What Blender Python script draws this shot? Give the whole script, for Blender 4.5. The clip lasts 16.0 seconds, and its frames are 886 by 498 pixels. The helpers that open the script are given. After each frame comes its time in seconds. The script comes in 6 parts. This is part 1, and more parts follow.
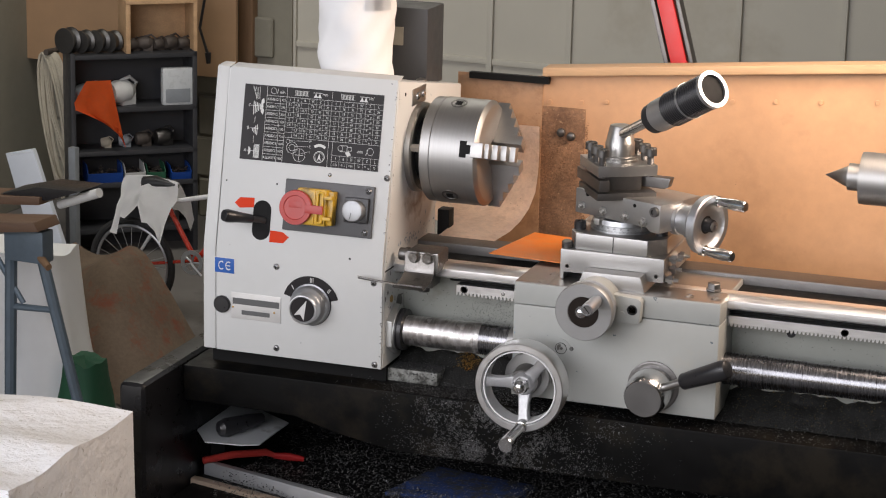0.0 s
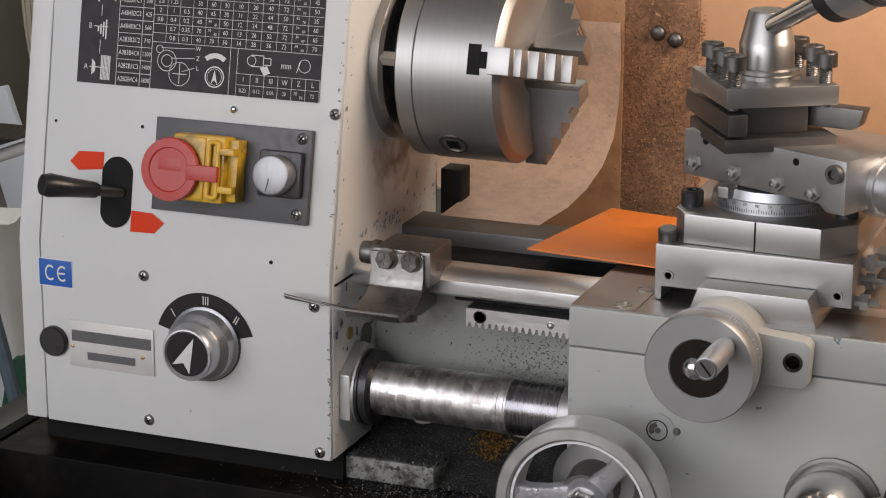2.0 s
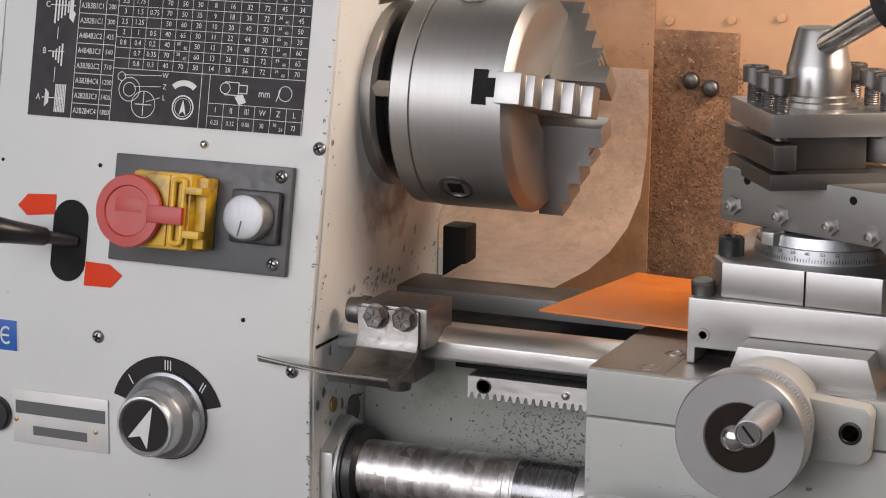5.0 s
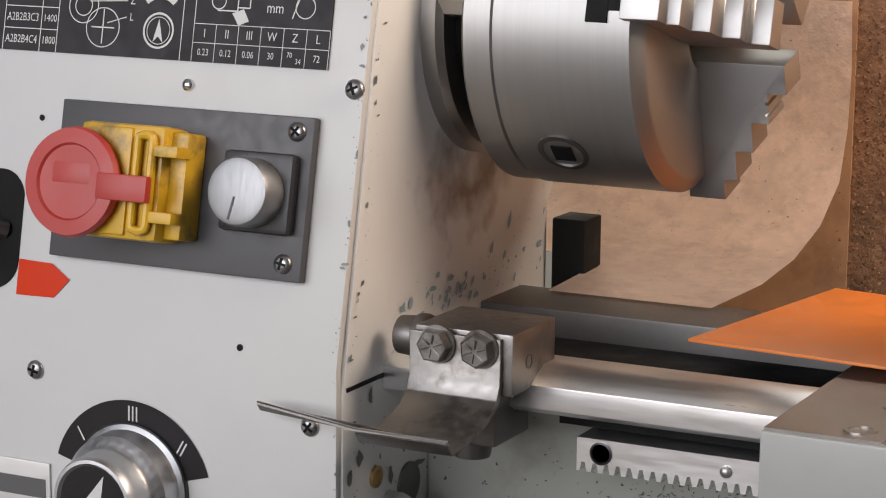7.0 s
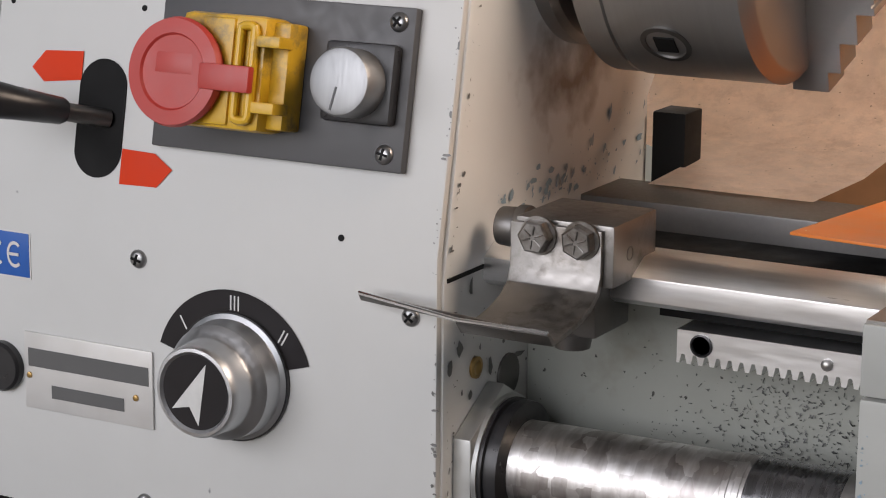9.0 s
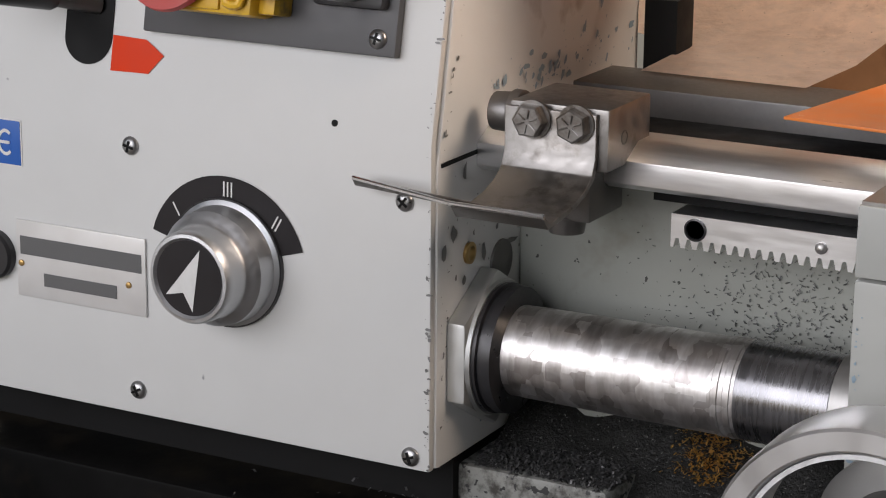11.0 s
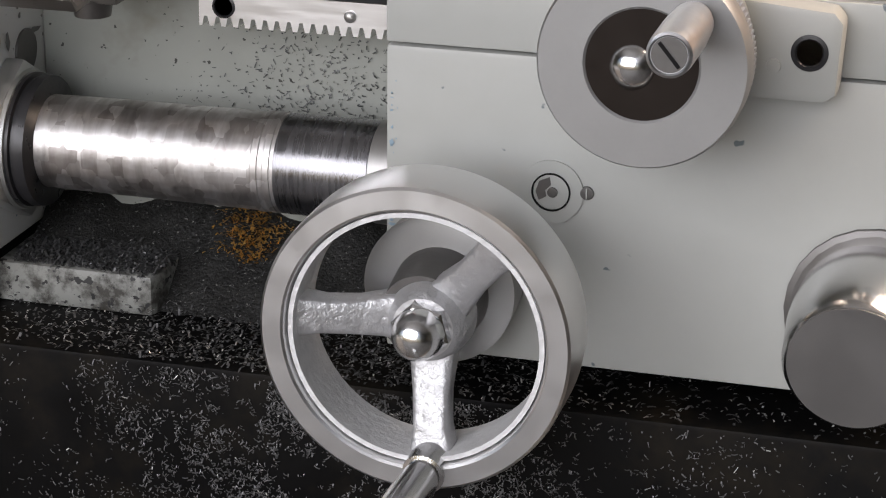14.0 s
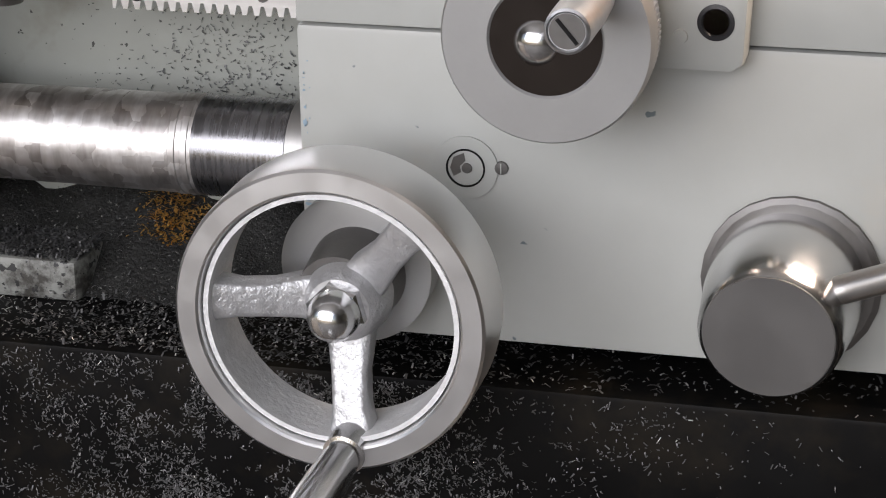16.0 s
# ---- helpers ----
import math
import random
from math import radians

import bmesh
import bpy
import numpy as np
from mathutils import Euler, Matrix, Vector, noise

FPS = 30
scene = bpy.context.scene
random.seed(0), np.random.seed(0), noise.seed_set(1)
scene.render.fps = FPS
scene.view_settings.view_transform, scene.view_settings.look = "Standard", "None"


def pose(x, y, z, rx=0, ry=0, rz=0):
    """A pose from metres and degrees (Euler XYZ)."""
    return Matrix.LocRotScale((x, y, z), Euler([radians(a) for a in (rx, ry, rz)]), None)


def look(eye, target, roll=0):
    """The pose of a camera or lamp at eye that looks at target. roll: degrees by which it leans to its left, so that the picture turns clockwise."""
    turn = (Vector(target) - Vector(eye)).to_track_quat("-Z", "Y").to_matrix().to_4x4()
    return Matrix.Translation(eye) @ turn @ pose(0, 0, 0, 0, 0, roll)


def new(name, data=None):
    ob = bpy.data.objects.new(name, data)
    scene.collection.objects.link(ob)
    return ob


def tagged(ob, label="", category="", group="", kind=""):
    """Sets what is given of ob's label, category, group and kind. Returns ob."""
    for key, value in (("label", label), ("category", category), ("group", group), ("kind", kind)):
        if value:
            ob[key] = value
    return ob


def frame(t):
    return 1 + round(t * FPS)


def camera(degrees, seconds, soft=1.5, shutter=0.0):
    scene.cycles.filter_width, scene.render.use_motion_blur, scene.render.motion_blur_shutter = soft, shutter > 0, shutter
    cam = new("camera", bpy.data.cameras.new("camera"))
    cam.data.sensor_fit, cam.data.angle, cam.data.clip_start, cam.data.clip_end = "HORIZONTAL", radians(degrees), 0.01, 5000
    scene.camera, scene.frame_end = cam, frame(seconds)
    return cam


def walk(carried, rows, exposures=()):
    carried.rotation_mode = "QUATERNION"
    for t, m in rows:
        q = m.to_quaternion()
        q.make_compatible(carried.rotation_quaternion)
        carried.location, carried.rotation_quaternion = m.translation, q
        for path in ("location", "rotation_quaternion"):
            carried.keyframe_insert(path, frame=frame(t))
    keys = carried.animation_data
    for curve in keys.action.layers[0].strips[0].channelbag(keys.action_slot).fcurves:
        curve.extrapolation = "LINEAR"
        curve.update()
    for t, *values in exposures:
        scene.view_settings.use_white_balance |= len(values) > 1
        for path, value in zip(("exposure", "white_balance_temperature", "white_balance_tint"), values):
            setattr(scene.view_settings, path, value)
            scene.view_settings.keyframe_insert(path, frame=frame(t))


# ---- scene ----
cam = camera(22.00, 16.0, soft=1.1, shutter=0.0)
ROWS = [
    (0.0, (0.8687, -2.3544, 0.7925), (0.6197, -1.6204, 0.5944), 1.38),
    (0.5, (0.8085, -2.1253, 0.7500), (0.5553, -1.3943, 0.5462), 1.26),
    (1.0, (0.7183, -1.7726, 0.6665), (0.4542, -1.0469, 0.4575), 0.82),
    (1.5, (0.6187, -1.4455, 0.5578), (0.3459, -0.7212, 0.3555), 0.63),
    (2.0, (0.5650, -1.2377, 0.5322), (0.2811, -0.5223, 0.3140), 0.23),
    (2.5, (0.5652, -1.2339, 0.5327), (0.2811, -0.5204, 0.3087), 0.10),
    (3.0, (0.5640, -1.2602, 0.5147), (0.2848, -0.5412, 0.3025), 0.34),
    (3.5, (0.5673, -1.2371, 0.5397), (0.2831, -0.5235, 0.3161), 0.28),
    (4.0, (0.5643, -1.2413, 0.5397), (0.2813, -0.5233, 0.3290), 0.46),
    (4.2, (0.5656, -1.2609, 0.5238), (0.2846, -0.5380, 0.3277), 0.69),
    (6.3, (0.3931, -0.6862, 0.3219), (0.0654, 0.0292, 0.1776), 0.31),
    (6.5, (0.3891, -0.6882, 0.3206), (0.0658, 0.0294, 0.1774), 0.72),
    (7.0, (0.3847, -0.6856, 0.3215), (0.0310, 0.0166, 0.1740), 0.61),
    (7.5, (0.3840, -0.6868, 0.3186), (0.0031, 0.0010, 0.1708), 0.90),
    (8.0, (0.3815, -0.6904, 0.3110), (0.0017, -0.0007, 0.1692), 0.98),
    (8.2, (0.3831, -0.6886, 0.3182), (0.0020, -0.0013, 0.1687), 0.83),
    (10.3, (0.3789, -0.6894, 0.3104), (0.0069, -0.0086, 0.1152), 0.65),
    (10.5, (0.3798, -0.6932, 0.3053), (0.0082, -0.0112, 0.1135), 0.70),
    (11.0, (0.3772, -0.6929, 0.3096), (0.0104, -0.0145, 0.0969), 0.51),
    (11.5, (0.3780, -0.6872, 0.3088), (0.0120, -0.0150, 0.0759), 0.24),
    (12.0, (0.3758, -0.6915, 0.3020), (0.0309, -0.0096, 0.0653), 0.48),
    (12.5, (0.3770, -0.6953, 0.3017), (0.0718, 0.0014, 0.0540), 0.44),
    (13.0, (0.3820, -0.6911, 0.3012), (0.1201, 0.0163, 0.0348), 0.05),
    (13.5, (0.3788, -0.6930, 0.3040), (0.1664, 0.0272, 0.0279), -0.16),
    (14.0, (0.3663, -0.6996, 0.2961), (0.1684, 0.0260, 0.0236), 0.61),
    (14.5, (0.3626, -0.6975, 0.3062), (0.1699, 0.0254, 0.0229), 0.40),
    (15.0, (0.3707, -0.6937, 0.3051), (0.1819, 0.0302, 0.0218), -0.03),
    (15.5, (0.3802, -0.6921, 0.3027), (0.1901, 0.0317, 0.0198), -0.31),
    (16.0, (0.3867, -0.6899, 0.3025), (0.1955, 0.0318, 0.0152), -0.93),
]
# the film darkens a little as the camera closes in, then brightens
EXPOSURE = ((0.0, -0.08), (1.0, -0.50), (2.0, -0.36), (3.0, -0.24), (4.2, -0.25), (6.3, -0.1), (8.2, -0.18), (10.3, -0.18), (11.0, -0.12), (11.5, 0.0), (12.5, 0.34), (14.0, 0.20), (14.5, 0.30), (16.0, 0.34))
walk(cam, [(t, look(e, g, roll)) for t, e, g, roll in ROWS], EXPOSURE)

# ---- world, light ----
FLOOR, GROUND = -0.95, -0.75
world = bpy.data.worlds.new("world")
scene.world = world
world.use_nodes = True
wn = world.node_tree
sky = wn.nodes.new("ShaderNodeTexSky")
sky.sky_type, sky.sun_disc = "NISHITA", False
sky.sun_elevation, sky.sun_rotation = radians(40), radians(200)
wn.nodes["Background"].inputs[1].default_value = 0.06
wn.links.new(sky.outputs[0], wn.nodes["Background"].inputs[0])


def area(name, eye, target, sx, sy, watts, colour):
    d = bpy.data.lights.new(name, "AREA")
    d.shape, d.size, d.size_y, d.energy, d.color = "RECTANGLE", sx, sy, watts, colour
    ob = new(name, d)
    ob.matrix_world = look(eye, target)
    return ob


# daylight of the open garage door behind the camera
area("door_daylight", (-0.85, -3.2, 1.2), (0.0, 0.2, 0.0), 3.6, 1.9, 112, (0.97, 0.945, 1.0))
# warm work lamp over the back of the bed
lamp = bpy.data.lights.new("work_lamp", "SPOT")
lamp.energy, lamp.color, lamp.spot_size, lamp.spot_blend, lamp.shadow_soft_size = 27, (1.0, 0.79, 0.64), radians(120), 0.8, 0.18
new("work_lamp", lamp).matrix_world = look((0.62, 0.075, 0.60), (0.17, 0.25, 0.17))
# added fill light that brightens the back of the garage, no fitting drawn
area("garage_fill", (-1.4, 2.0, 1.9), (-1.5, 2.4, -0.9), 2.0, 1.0, 32, (1.0, 0.96, 0.88))


# ---- materials ----
def nd(nt, kind, **inputs):
    n = nt.nodes.new(kind)
    for k, v in inputs.items():
        n.inputs[k.replace("_", " ")].default_value = v
    return n


def ramp(nt, fac, stops):
    r = nt.nodes.new("ShaderNodeValToRGB")
    e = r.color_ramp.elements
    while len(e) < len(stops):
        e.new(0.5)
    for k, (p, c) in enumerate(stops):
        e[k].position, e[k].color = p, (*c, 1) if len(c) == 3 else c
    nt.links.new(fac, r.inputs[0])
    return r.outputs[0]


def mix(nt, fac, a, b):
    m = nt.nodes.new("ShaderNodeMix")
    m.data_type = "RGBA"
    for i, v in ((0, fac), (6, a), (7, b)):
        if isinstance(v, (int, float)):
            m.inputs[i].default_value = v
        elif isinstance(v, tuple):
            m.inputs[i].default_value = (*v, 1)
        else:
            nt.links.new(v, m.inputs[i])
    return m.outputs[2]


def mat(name, base, rough=0.5, metal=0.0, scale=120.0, vary=0.12, bump=0.1, spots=None, stretch=(1, 1, 1), aniso=0.0, rvary=0.12, coat=0.0, grime=None, spec=0.5):
    """A surface: base colour varied at two scales, with fine relief. spots: (colour, scale, share) of chips or specks.
    grime: (colour, scale, threshold) of wide stains."""
    m = bpy.data.materials.new(name)
    m.use_nodes = True
    nt = m.node_tree
    b = nt.nodes["Principled BSDF"]
    b.inputs["Metallic"].default_value = metal
    b.inputs["Coat Weight"].default_value = coat
    b.inputs["Specular IOR Level"].default_value = spec
    if aniso:
        b.inputs["Anisotropic"].default_value = aniso
    co = nt.nodes.new("ShaderNodeTexCoord")
    mp = nt.nodes.new("ShaderNodeMapping")
    mp.inputs["Scale"].default_value = stretch
    nt.links.new(co.outputs["Object"], mp.inputs[0])

    def noise_at(s, detail=4, rough_=0.6):
        n = nd(nt, "ShaderNodeTexNoise", Scale=s, Detail=detail, Roughness=rough_)
        nt.links.new(mp.outputs[0], n.inputs["Vector"])
        return n.outputs["Fac"]

    fine, wide = noise_at(scale), noise_at(scale / 9, 3)
    lo, hi = tuple(c * (1 - vary) for c in base), tuple(min(1, c * (1 + vary)) for c in base)
    c1 = ramp(nt, wide, ((0.3, lo), (0.7, hi)))
    c2 = ramp(nt, fine, ((0.3, lo), (0.7, hi)))
    col = mix(nt, 0.45, c1, c2)
    rg = None
    if grime:
        g = noise_at(grime[1], 6, 0.7)
        gm = ramp(nt, g, ((grime[2], (0, 0, 0)), (grime[2] + 0.16, (1, 1, 1))))
        col = mix(nt, gm, col, grime[0])
    if spots:
        sp = noise_at(spots[1], 3, 0.5)
        sm = ramp(nt, sp, ((1 - spots[2], (0, 0, 0)), (1.015 - spots[2], (1, 1, 1))))
        col = mix(nt, sm, col, spots[0])
    nt.links.new(col, b.inputs["Base Color"])
    rr = ramp(nt, fine, ((0.25, (max(0.02, rough - rvary),) * 3), (0.75, (min(1, rough + rvary),) * 3)))
    nt.links.new(rr, b.inputs["Roughness"])
    if bump:
        bp = nd(nt, "ShaderNodeBump", Strength=bump, Distance=0.001)
        nt.links.new(fine, bp.inputs["Height"])
        nt.links.new(bp.outputs[0], b.inputs["Normal"])
    return m


PAINT = mat("grey_paint", (0.39, 0.398, 0.375), 0.42, 0, 90, 0.035, 0.04, spots=((0.12, 0.15, 0.16), 95, 0.275), grime=((0.42, 0.40, 0.35), 9, 0.62))
PANEL = mat("panel_paint", (0.57, 0.575, 0.56), 0.45, 0, 60, 0.025, 0.03, spots=((0.08, 0.09, 0.1), 55, 0.225))
SIDE = mat("worn_casting_paint", (0.655, 0.66, 0.645), 0.4, 0, 60, 0.04, 0.04, spots=((0.16, 0.24, 0.29), 90, 0.27), grime=((0.44, 0.40, 0.34), 15, 0.66))
# specks are chips; the wide dark patches paint in shade below the way
WEBP = mat("speckled_shaded_bed_paint", (0.30, 0.31, 0.28), 0.45, 0, 80, 0.06, 0.08, spots=((0.05, 0.05, 0.045), 420, 0.30), grime=((0.20, 0.19, 0.15), 8, 0.58))
FOOTP = mat("chipped_foot_paint", (0.25, 0.255, 0.235), 0.5, 0, 80, 0.15, 0.4, spots=((0.02, 0.02, 0.02), 260, 0.40), grime=((0.045, 0.042, 0.036), 85, 0.44))
STEEL = mat("ground_steel", (0.42, 0.41, 0.395), 0.38, 1, 700, 0.06, 0.02, rvary=0.06)
TURNED = mat("turned_steel", (0.36, 0.355, 0.345), 0.46, 1, 420, 0.05, 0.015, stretch=(14, 0.15, 0.15), rvary=0.05)
DULLST = mat("dull_oily_steel", (0.25, 0.24, 0.228), 0.42, 1, 260, 0.18, 0.10, grime=((0.13, 0.115, 0.10), 60, 0.52), rvary=0.14)
NUTM = mat("worn_nut_steel", (0.58, 0.59, 0.58), 0.48, 1, 200, 0.10, 0.05)
CAPM = mat("brushed_cap", (0.31, 0.315, 0.32), 0.48, 1, 500, 0.10, 0.06, stretch=(8, 0.4, 0.4))
SATIN = mat("satin_steel", (0.40, 0.395, 0.385), 0.44, 1, 900, 0.05, 0.02, rvary=0.05)
WAY = mat("worn_way_steel", (0.86, 0.86, 0.86), 0.34, 1, 260, 0.10, 0.03, stretch=(0.25, 2, 2), spots=((0.2, 0.19, 0.18), 120, 0.26), rvary=0.06)
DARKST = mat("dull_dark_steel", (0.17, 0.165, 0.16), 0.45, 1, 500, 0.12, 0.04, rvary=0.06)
CAST = mat("polished_cast_wheel", (0.50, 0.50, 0.505), 0.44, 0.75, 330, 0.12, 0.75, rvary=0.16, grime=((0.40, 0.40, 0.40), 70, 0.56))
CASTR = mat("rough_cast_rim", (0.76, 0.76, 0.76), 0.46, 0.35, 300, 0.14, 0.7, rvary=0.12)
RIM = mat("machined_rim", (0.70, 0.70, 0.70), 0.34, 1, 90, 0.04, 0.015, rvary=0.06)
CHROME = mat("chrome", (0.66, 0.66, 0.66), 0.2, 1, 90, 0.05, 0.02, rvary=0.06)
SCREWM = mat("dull_screw_steel", (0.34, 0.34, 0.34), 0.36, 1, 300, 0.1, 0.02)
ALU = mat("matt_aluminium", (0.52, 0.53, 0.545), 0.42, 1, 400, 0.05, 0.04)
WELL = mat("shaded_turned_well", (0.018, 0.013, 0.010), 0.46, 0.5, 90, 0.15, 0.03, spec=0.3)
DRUMF = mat("scuffed_drum_face", (0.22, 0.215, 0.21), 0.42, 0.8, 25, 0.12, 0.03, rvary=0.12, grime=((0.13, 0.115, 0.10), 18, 0.55))
DIAL = mat("satin_dial_grey", (0.33, 0.33, 0.325), 0.48, 0.75, 900, 0.04, 0.03, rvary=0.04)
BLACKP = mat("black_plastic", (0.018, 0.018, 0.02), 0.35, 0, 200, 0.2, 0.05)
BLACKM = mat("oily_black_paint", (0.0035, 0.0035, 0.0035), 0.45, 0, 40, 0.4, 0.25, grime=((0.014, 0.0115, 0.008), 11, 0.50), spots=((0.10, 0.10, 0.10), 700, 0.205), spec=0.09)
STANDP = mat("black_stand_enamel", (0.009, 0.009, 0.010), 0.3, 0, 30, 0.3, 0.05, spots=((0.3, 0.3, 0.3), 160, 0.2), spec=0.35)
# flat black: real black parts, and shade painted into gaps, slots and holes
DEEP = mat("black_iron_and_shade", (0.006, 0.006, 0.006), 0.6, 0, 60, 0.3, 0.2, spec=0.15)
PLATEG = mat("dark_control_plate", (0.06, 0.06, 0.063), 0.45, 0, 200, 0.08, 0.04)
CHARTB = mat("chart_black", (0.016, 0.014, 0.015), 0.5, 0, 150, 0.15, 0.02, spec=0.25)
PRINT = mat("white_print", (0.62, 0.62, 0.6), 0.6, 0, 300, 0.1, 0)
RED = mat("faded_red_plastic", (0.42, 0.04, 0.032), 0.45, 0, 60, 0.12, 0.05)
REDL = mat("red_sticker", (0.62, 0.040, 0.006), 0.6, 0, 60, 0.06, 0.02, spec=0.2)
YEL = mat("grubby_yellow_plastic", (0.60, 0.36, 0.02), 0.35, 0, 60, 0.15, 0.05, grime=((0.14, 0.11, 0.05), 42, 0.53))
BLUE = mat("blue_sticker", (0.014, 0.10, 0.40), 0.45, 0, 60, 0.06, 0)
NAMEP = mat("silver_name_plate", (0.62, 0.615, 0.60), 0.4, 0.35, 90, 0.06, 0.03)
COPPER = mat("orange_copper_sheet", (0.78, 0.22, 0.035), 0.42, 0.0, 60, 0.15, 0.1, spots=((0.75, 0.45, 0.25), 200, 0.26))
BRASS = mat("brass", (0.45, 0.3, 0.12), 0.35, 1, 200, 0.1, 0.05)
GUARD = mat("rusty_guard_steel", (0.54, 0.31, 0.165), 0.5, 0.1, 70, 0.12, 0.15, grime=((0.42, 0.235, 0.125), 6, 0.52), spots=((0.13, 0.06, 0.03), 90, 0.24))
BROWN = mat("brown_guard_steel", (0.40, 0.235, 0.13), 0.6, 0.05, 90, 0.2, 0.3, grime=((0.18, 0.09, 0.045), 8, 0.5), spots=((0.42, 0.26, 0.15), 220, 0.27))
GRIMY = mat("swarf_caked_guard", (0.28, 0.155, 0.085), 0.8, 0, 260, 0.6, 1.0, spots=((0.45, 0.28, 0.16), 320, 0.33), grime=((0.10, 0.05, 0.028), 9, 0.5))
SHEET = mat("scratched_splash_sheet", (0.84, 0.68, 0.56), 0.42, 0.0, 160, 0.2, 0.8, grime=((0.70, 0.55, 0.44), 60, 0.50), spots=((0.34, 0.24, 0.16), 420, 0.28))
TUBE = None


TUBED = mat("dark_tube_steel", (0.20, 0.20, 0.21), 0.27, 1, 200, 0.3, 0.03, stretch=(3, 0.3, 0.3), rvary=0.1)


def tube_steel():
    """Bright telescopic cover with turned bands and a blued pattern along its length."""
    m = mat("banded_tube_steel", (0.72, 0.71, 0.705), 0.42, 1, 400, 0.08, 0.08, rvary=0.10)
    nt = m.node_tree
    b = nt.nodes["Principled BSDF"]
    old = b.inputs["Base Color"].links[0].from_socket
    co = nt.nodes.new("ShaderNodeTexCoord")
    sep = nt.nodes.new("ShaderNodeMapping")
    sep.inputs["Scale"].default_value = (1.0, 0.8, 0.8)
    nt.links.new(co.outputs["Object"], sep.inputs[0])
    v = nd(nt, "ShaderNodeTexVoronoi", Scale=165.0)
    v.distance = "CHEBYCHEV"
    nt.links.new(sep.outputs[0], v.inputs["Vector"])
    c = ramp(nt, v.outputs["Color"], ((0.2, (0.56, 0.54, 0.53)), (0.7, (1.0, 1.0, 1.0))))
    mu = nt.nodes.new("ShaderNodeMix")
    mu.data_type, mu.blend_type = "RGBA", "MULTIPLY"
    mu.inputs[0].default_value = 1.0
    nt.links.new(old, mu.inputs[6])
    nt.links.new(c, mu.inputs[7])
    # streaks of dulled metal round the tube
    st = nt.nodes.new("ShaderNodeMapping")
    st.inputs["Scale"].default_value = (1.0, 0.25, 0.25)
    nt.links.new(co.outputs["Object"], st.inputs[0])
    n2 = nd(nt, "ShaderNodeTexNoise", Scale=240.0, Detail=3.0)
    nt.links.new(st.outputs[0], n2.inputs["Vector"])
    c2 = ramp(nt, n2.outputs["Fac"], ((0.35, (0.66, 0.64, 0.62)), (0.6, (1.0, 1.0, 1.0))))
    m2 = nt.nodes.new("ShaderNodeMix")
    m2.data_type, m2.blend_type = "RGBA", "MULTIPLY"
    m2.inputs[0].default_value = 0.8
    nt.links.new(mu.outputs[2], m2.inputs[6])
    nt.links.new(c2, m2.inputs[7])
    nt.links.new(m2.outputs[2], b.inputs["Base Color"])
    return m


TUBE = tube_steel()


def oil_stain(m, centre, radius, colour, strength):
    """A brown smear of thrown oil, ragged, round one place on the casting."""
    nt = m.node_tree
    b = nt.nodes["Principled BSDF"]
    old = b.inputs["Base Color"].links[0].from_socket
    co = nt.nodes.new("ShaderNodeTexCoord")
    n = nd(nt, "ShaderNodeTexNoise", Scale=55.0, Detail=5.0)
    nt.links.new(co.outputs["Object"], n.inputs["Vector"])
    warp = nt.nodes.new("ShaderNodeMix")
    warp.data_type, warp.blend_type = "RGBA", "LINEAR_LIGHT"
    warp.inputs[0].default_value = 0.035
    nt.links.new(co.outputs["Object"], warp.inputs[6])
    nt.links.new(n.outputs["Color"], warp.inputs[7])
    mp = nt.nodes.new("ShaderNodeMapping")
    mp.vector_type = "TEXTURE"
    mp.inputs["Location"].default_value = centre
    mp.inputs["Scale"].default_value = radius
    nt.links.new(warp.outputs[2], mp.inputs[0])
    g = nt.nodes.new("ShaderNodeTexGradient")
    g.gradient_type = "SPHERICAL"
    nt.links.new(mp.outputs[0], g.inputs[0])
    f = ramp(nt, g.outputs["Fac"], ((0.05, (0, 0, 0)), (0.8, (strength,) * 3)))
    nt.links.new(mix(nt, f, old, colour), b.inputs["Base Color"])


oil_stain(SIDE, (0.0, 0.098, 0.184), (0.05, 0.042, 0.026), (0.16, 0.11, 0.07), 0.9)


# ---- building helpers ----
def box(bm, x0, x1, y0, y1, z0, z1):
    vs = [bm.verts.new((x, y, z)) for x in (x0, x1) for y in (y0, y1) for z in (z0, z1)]
    for f in ((0, 1, 3, 2), (4, 6, 7, 5), (0, 4, 5, 1), (2, 3, 7, 6), (0, 2, 6, 4), (1, 5, 7, 3)):
        bm.faces.new([vs[i] for i in f])
    return bm


def frame_of(axis):
    a = Vector(axis).normalized()
    r = a.orthogonal().normalized()
    return a, r, a.cross(r)


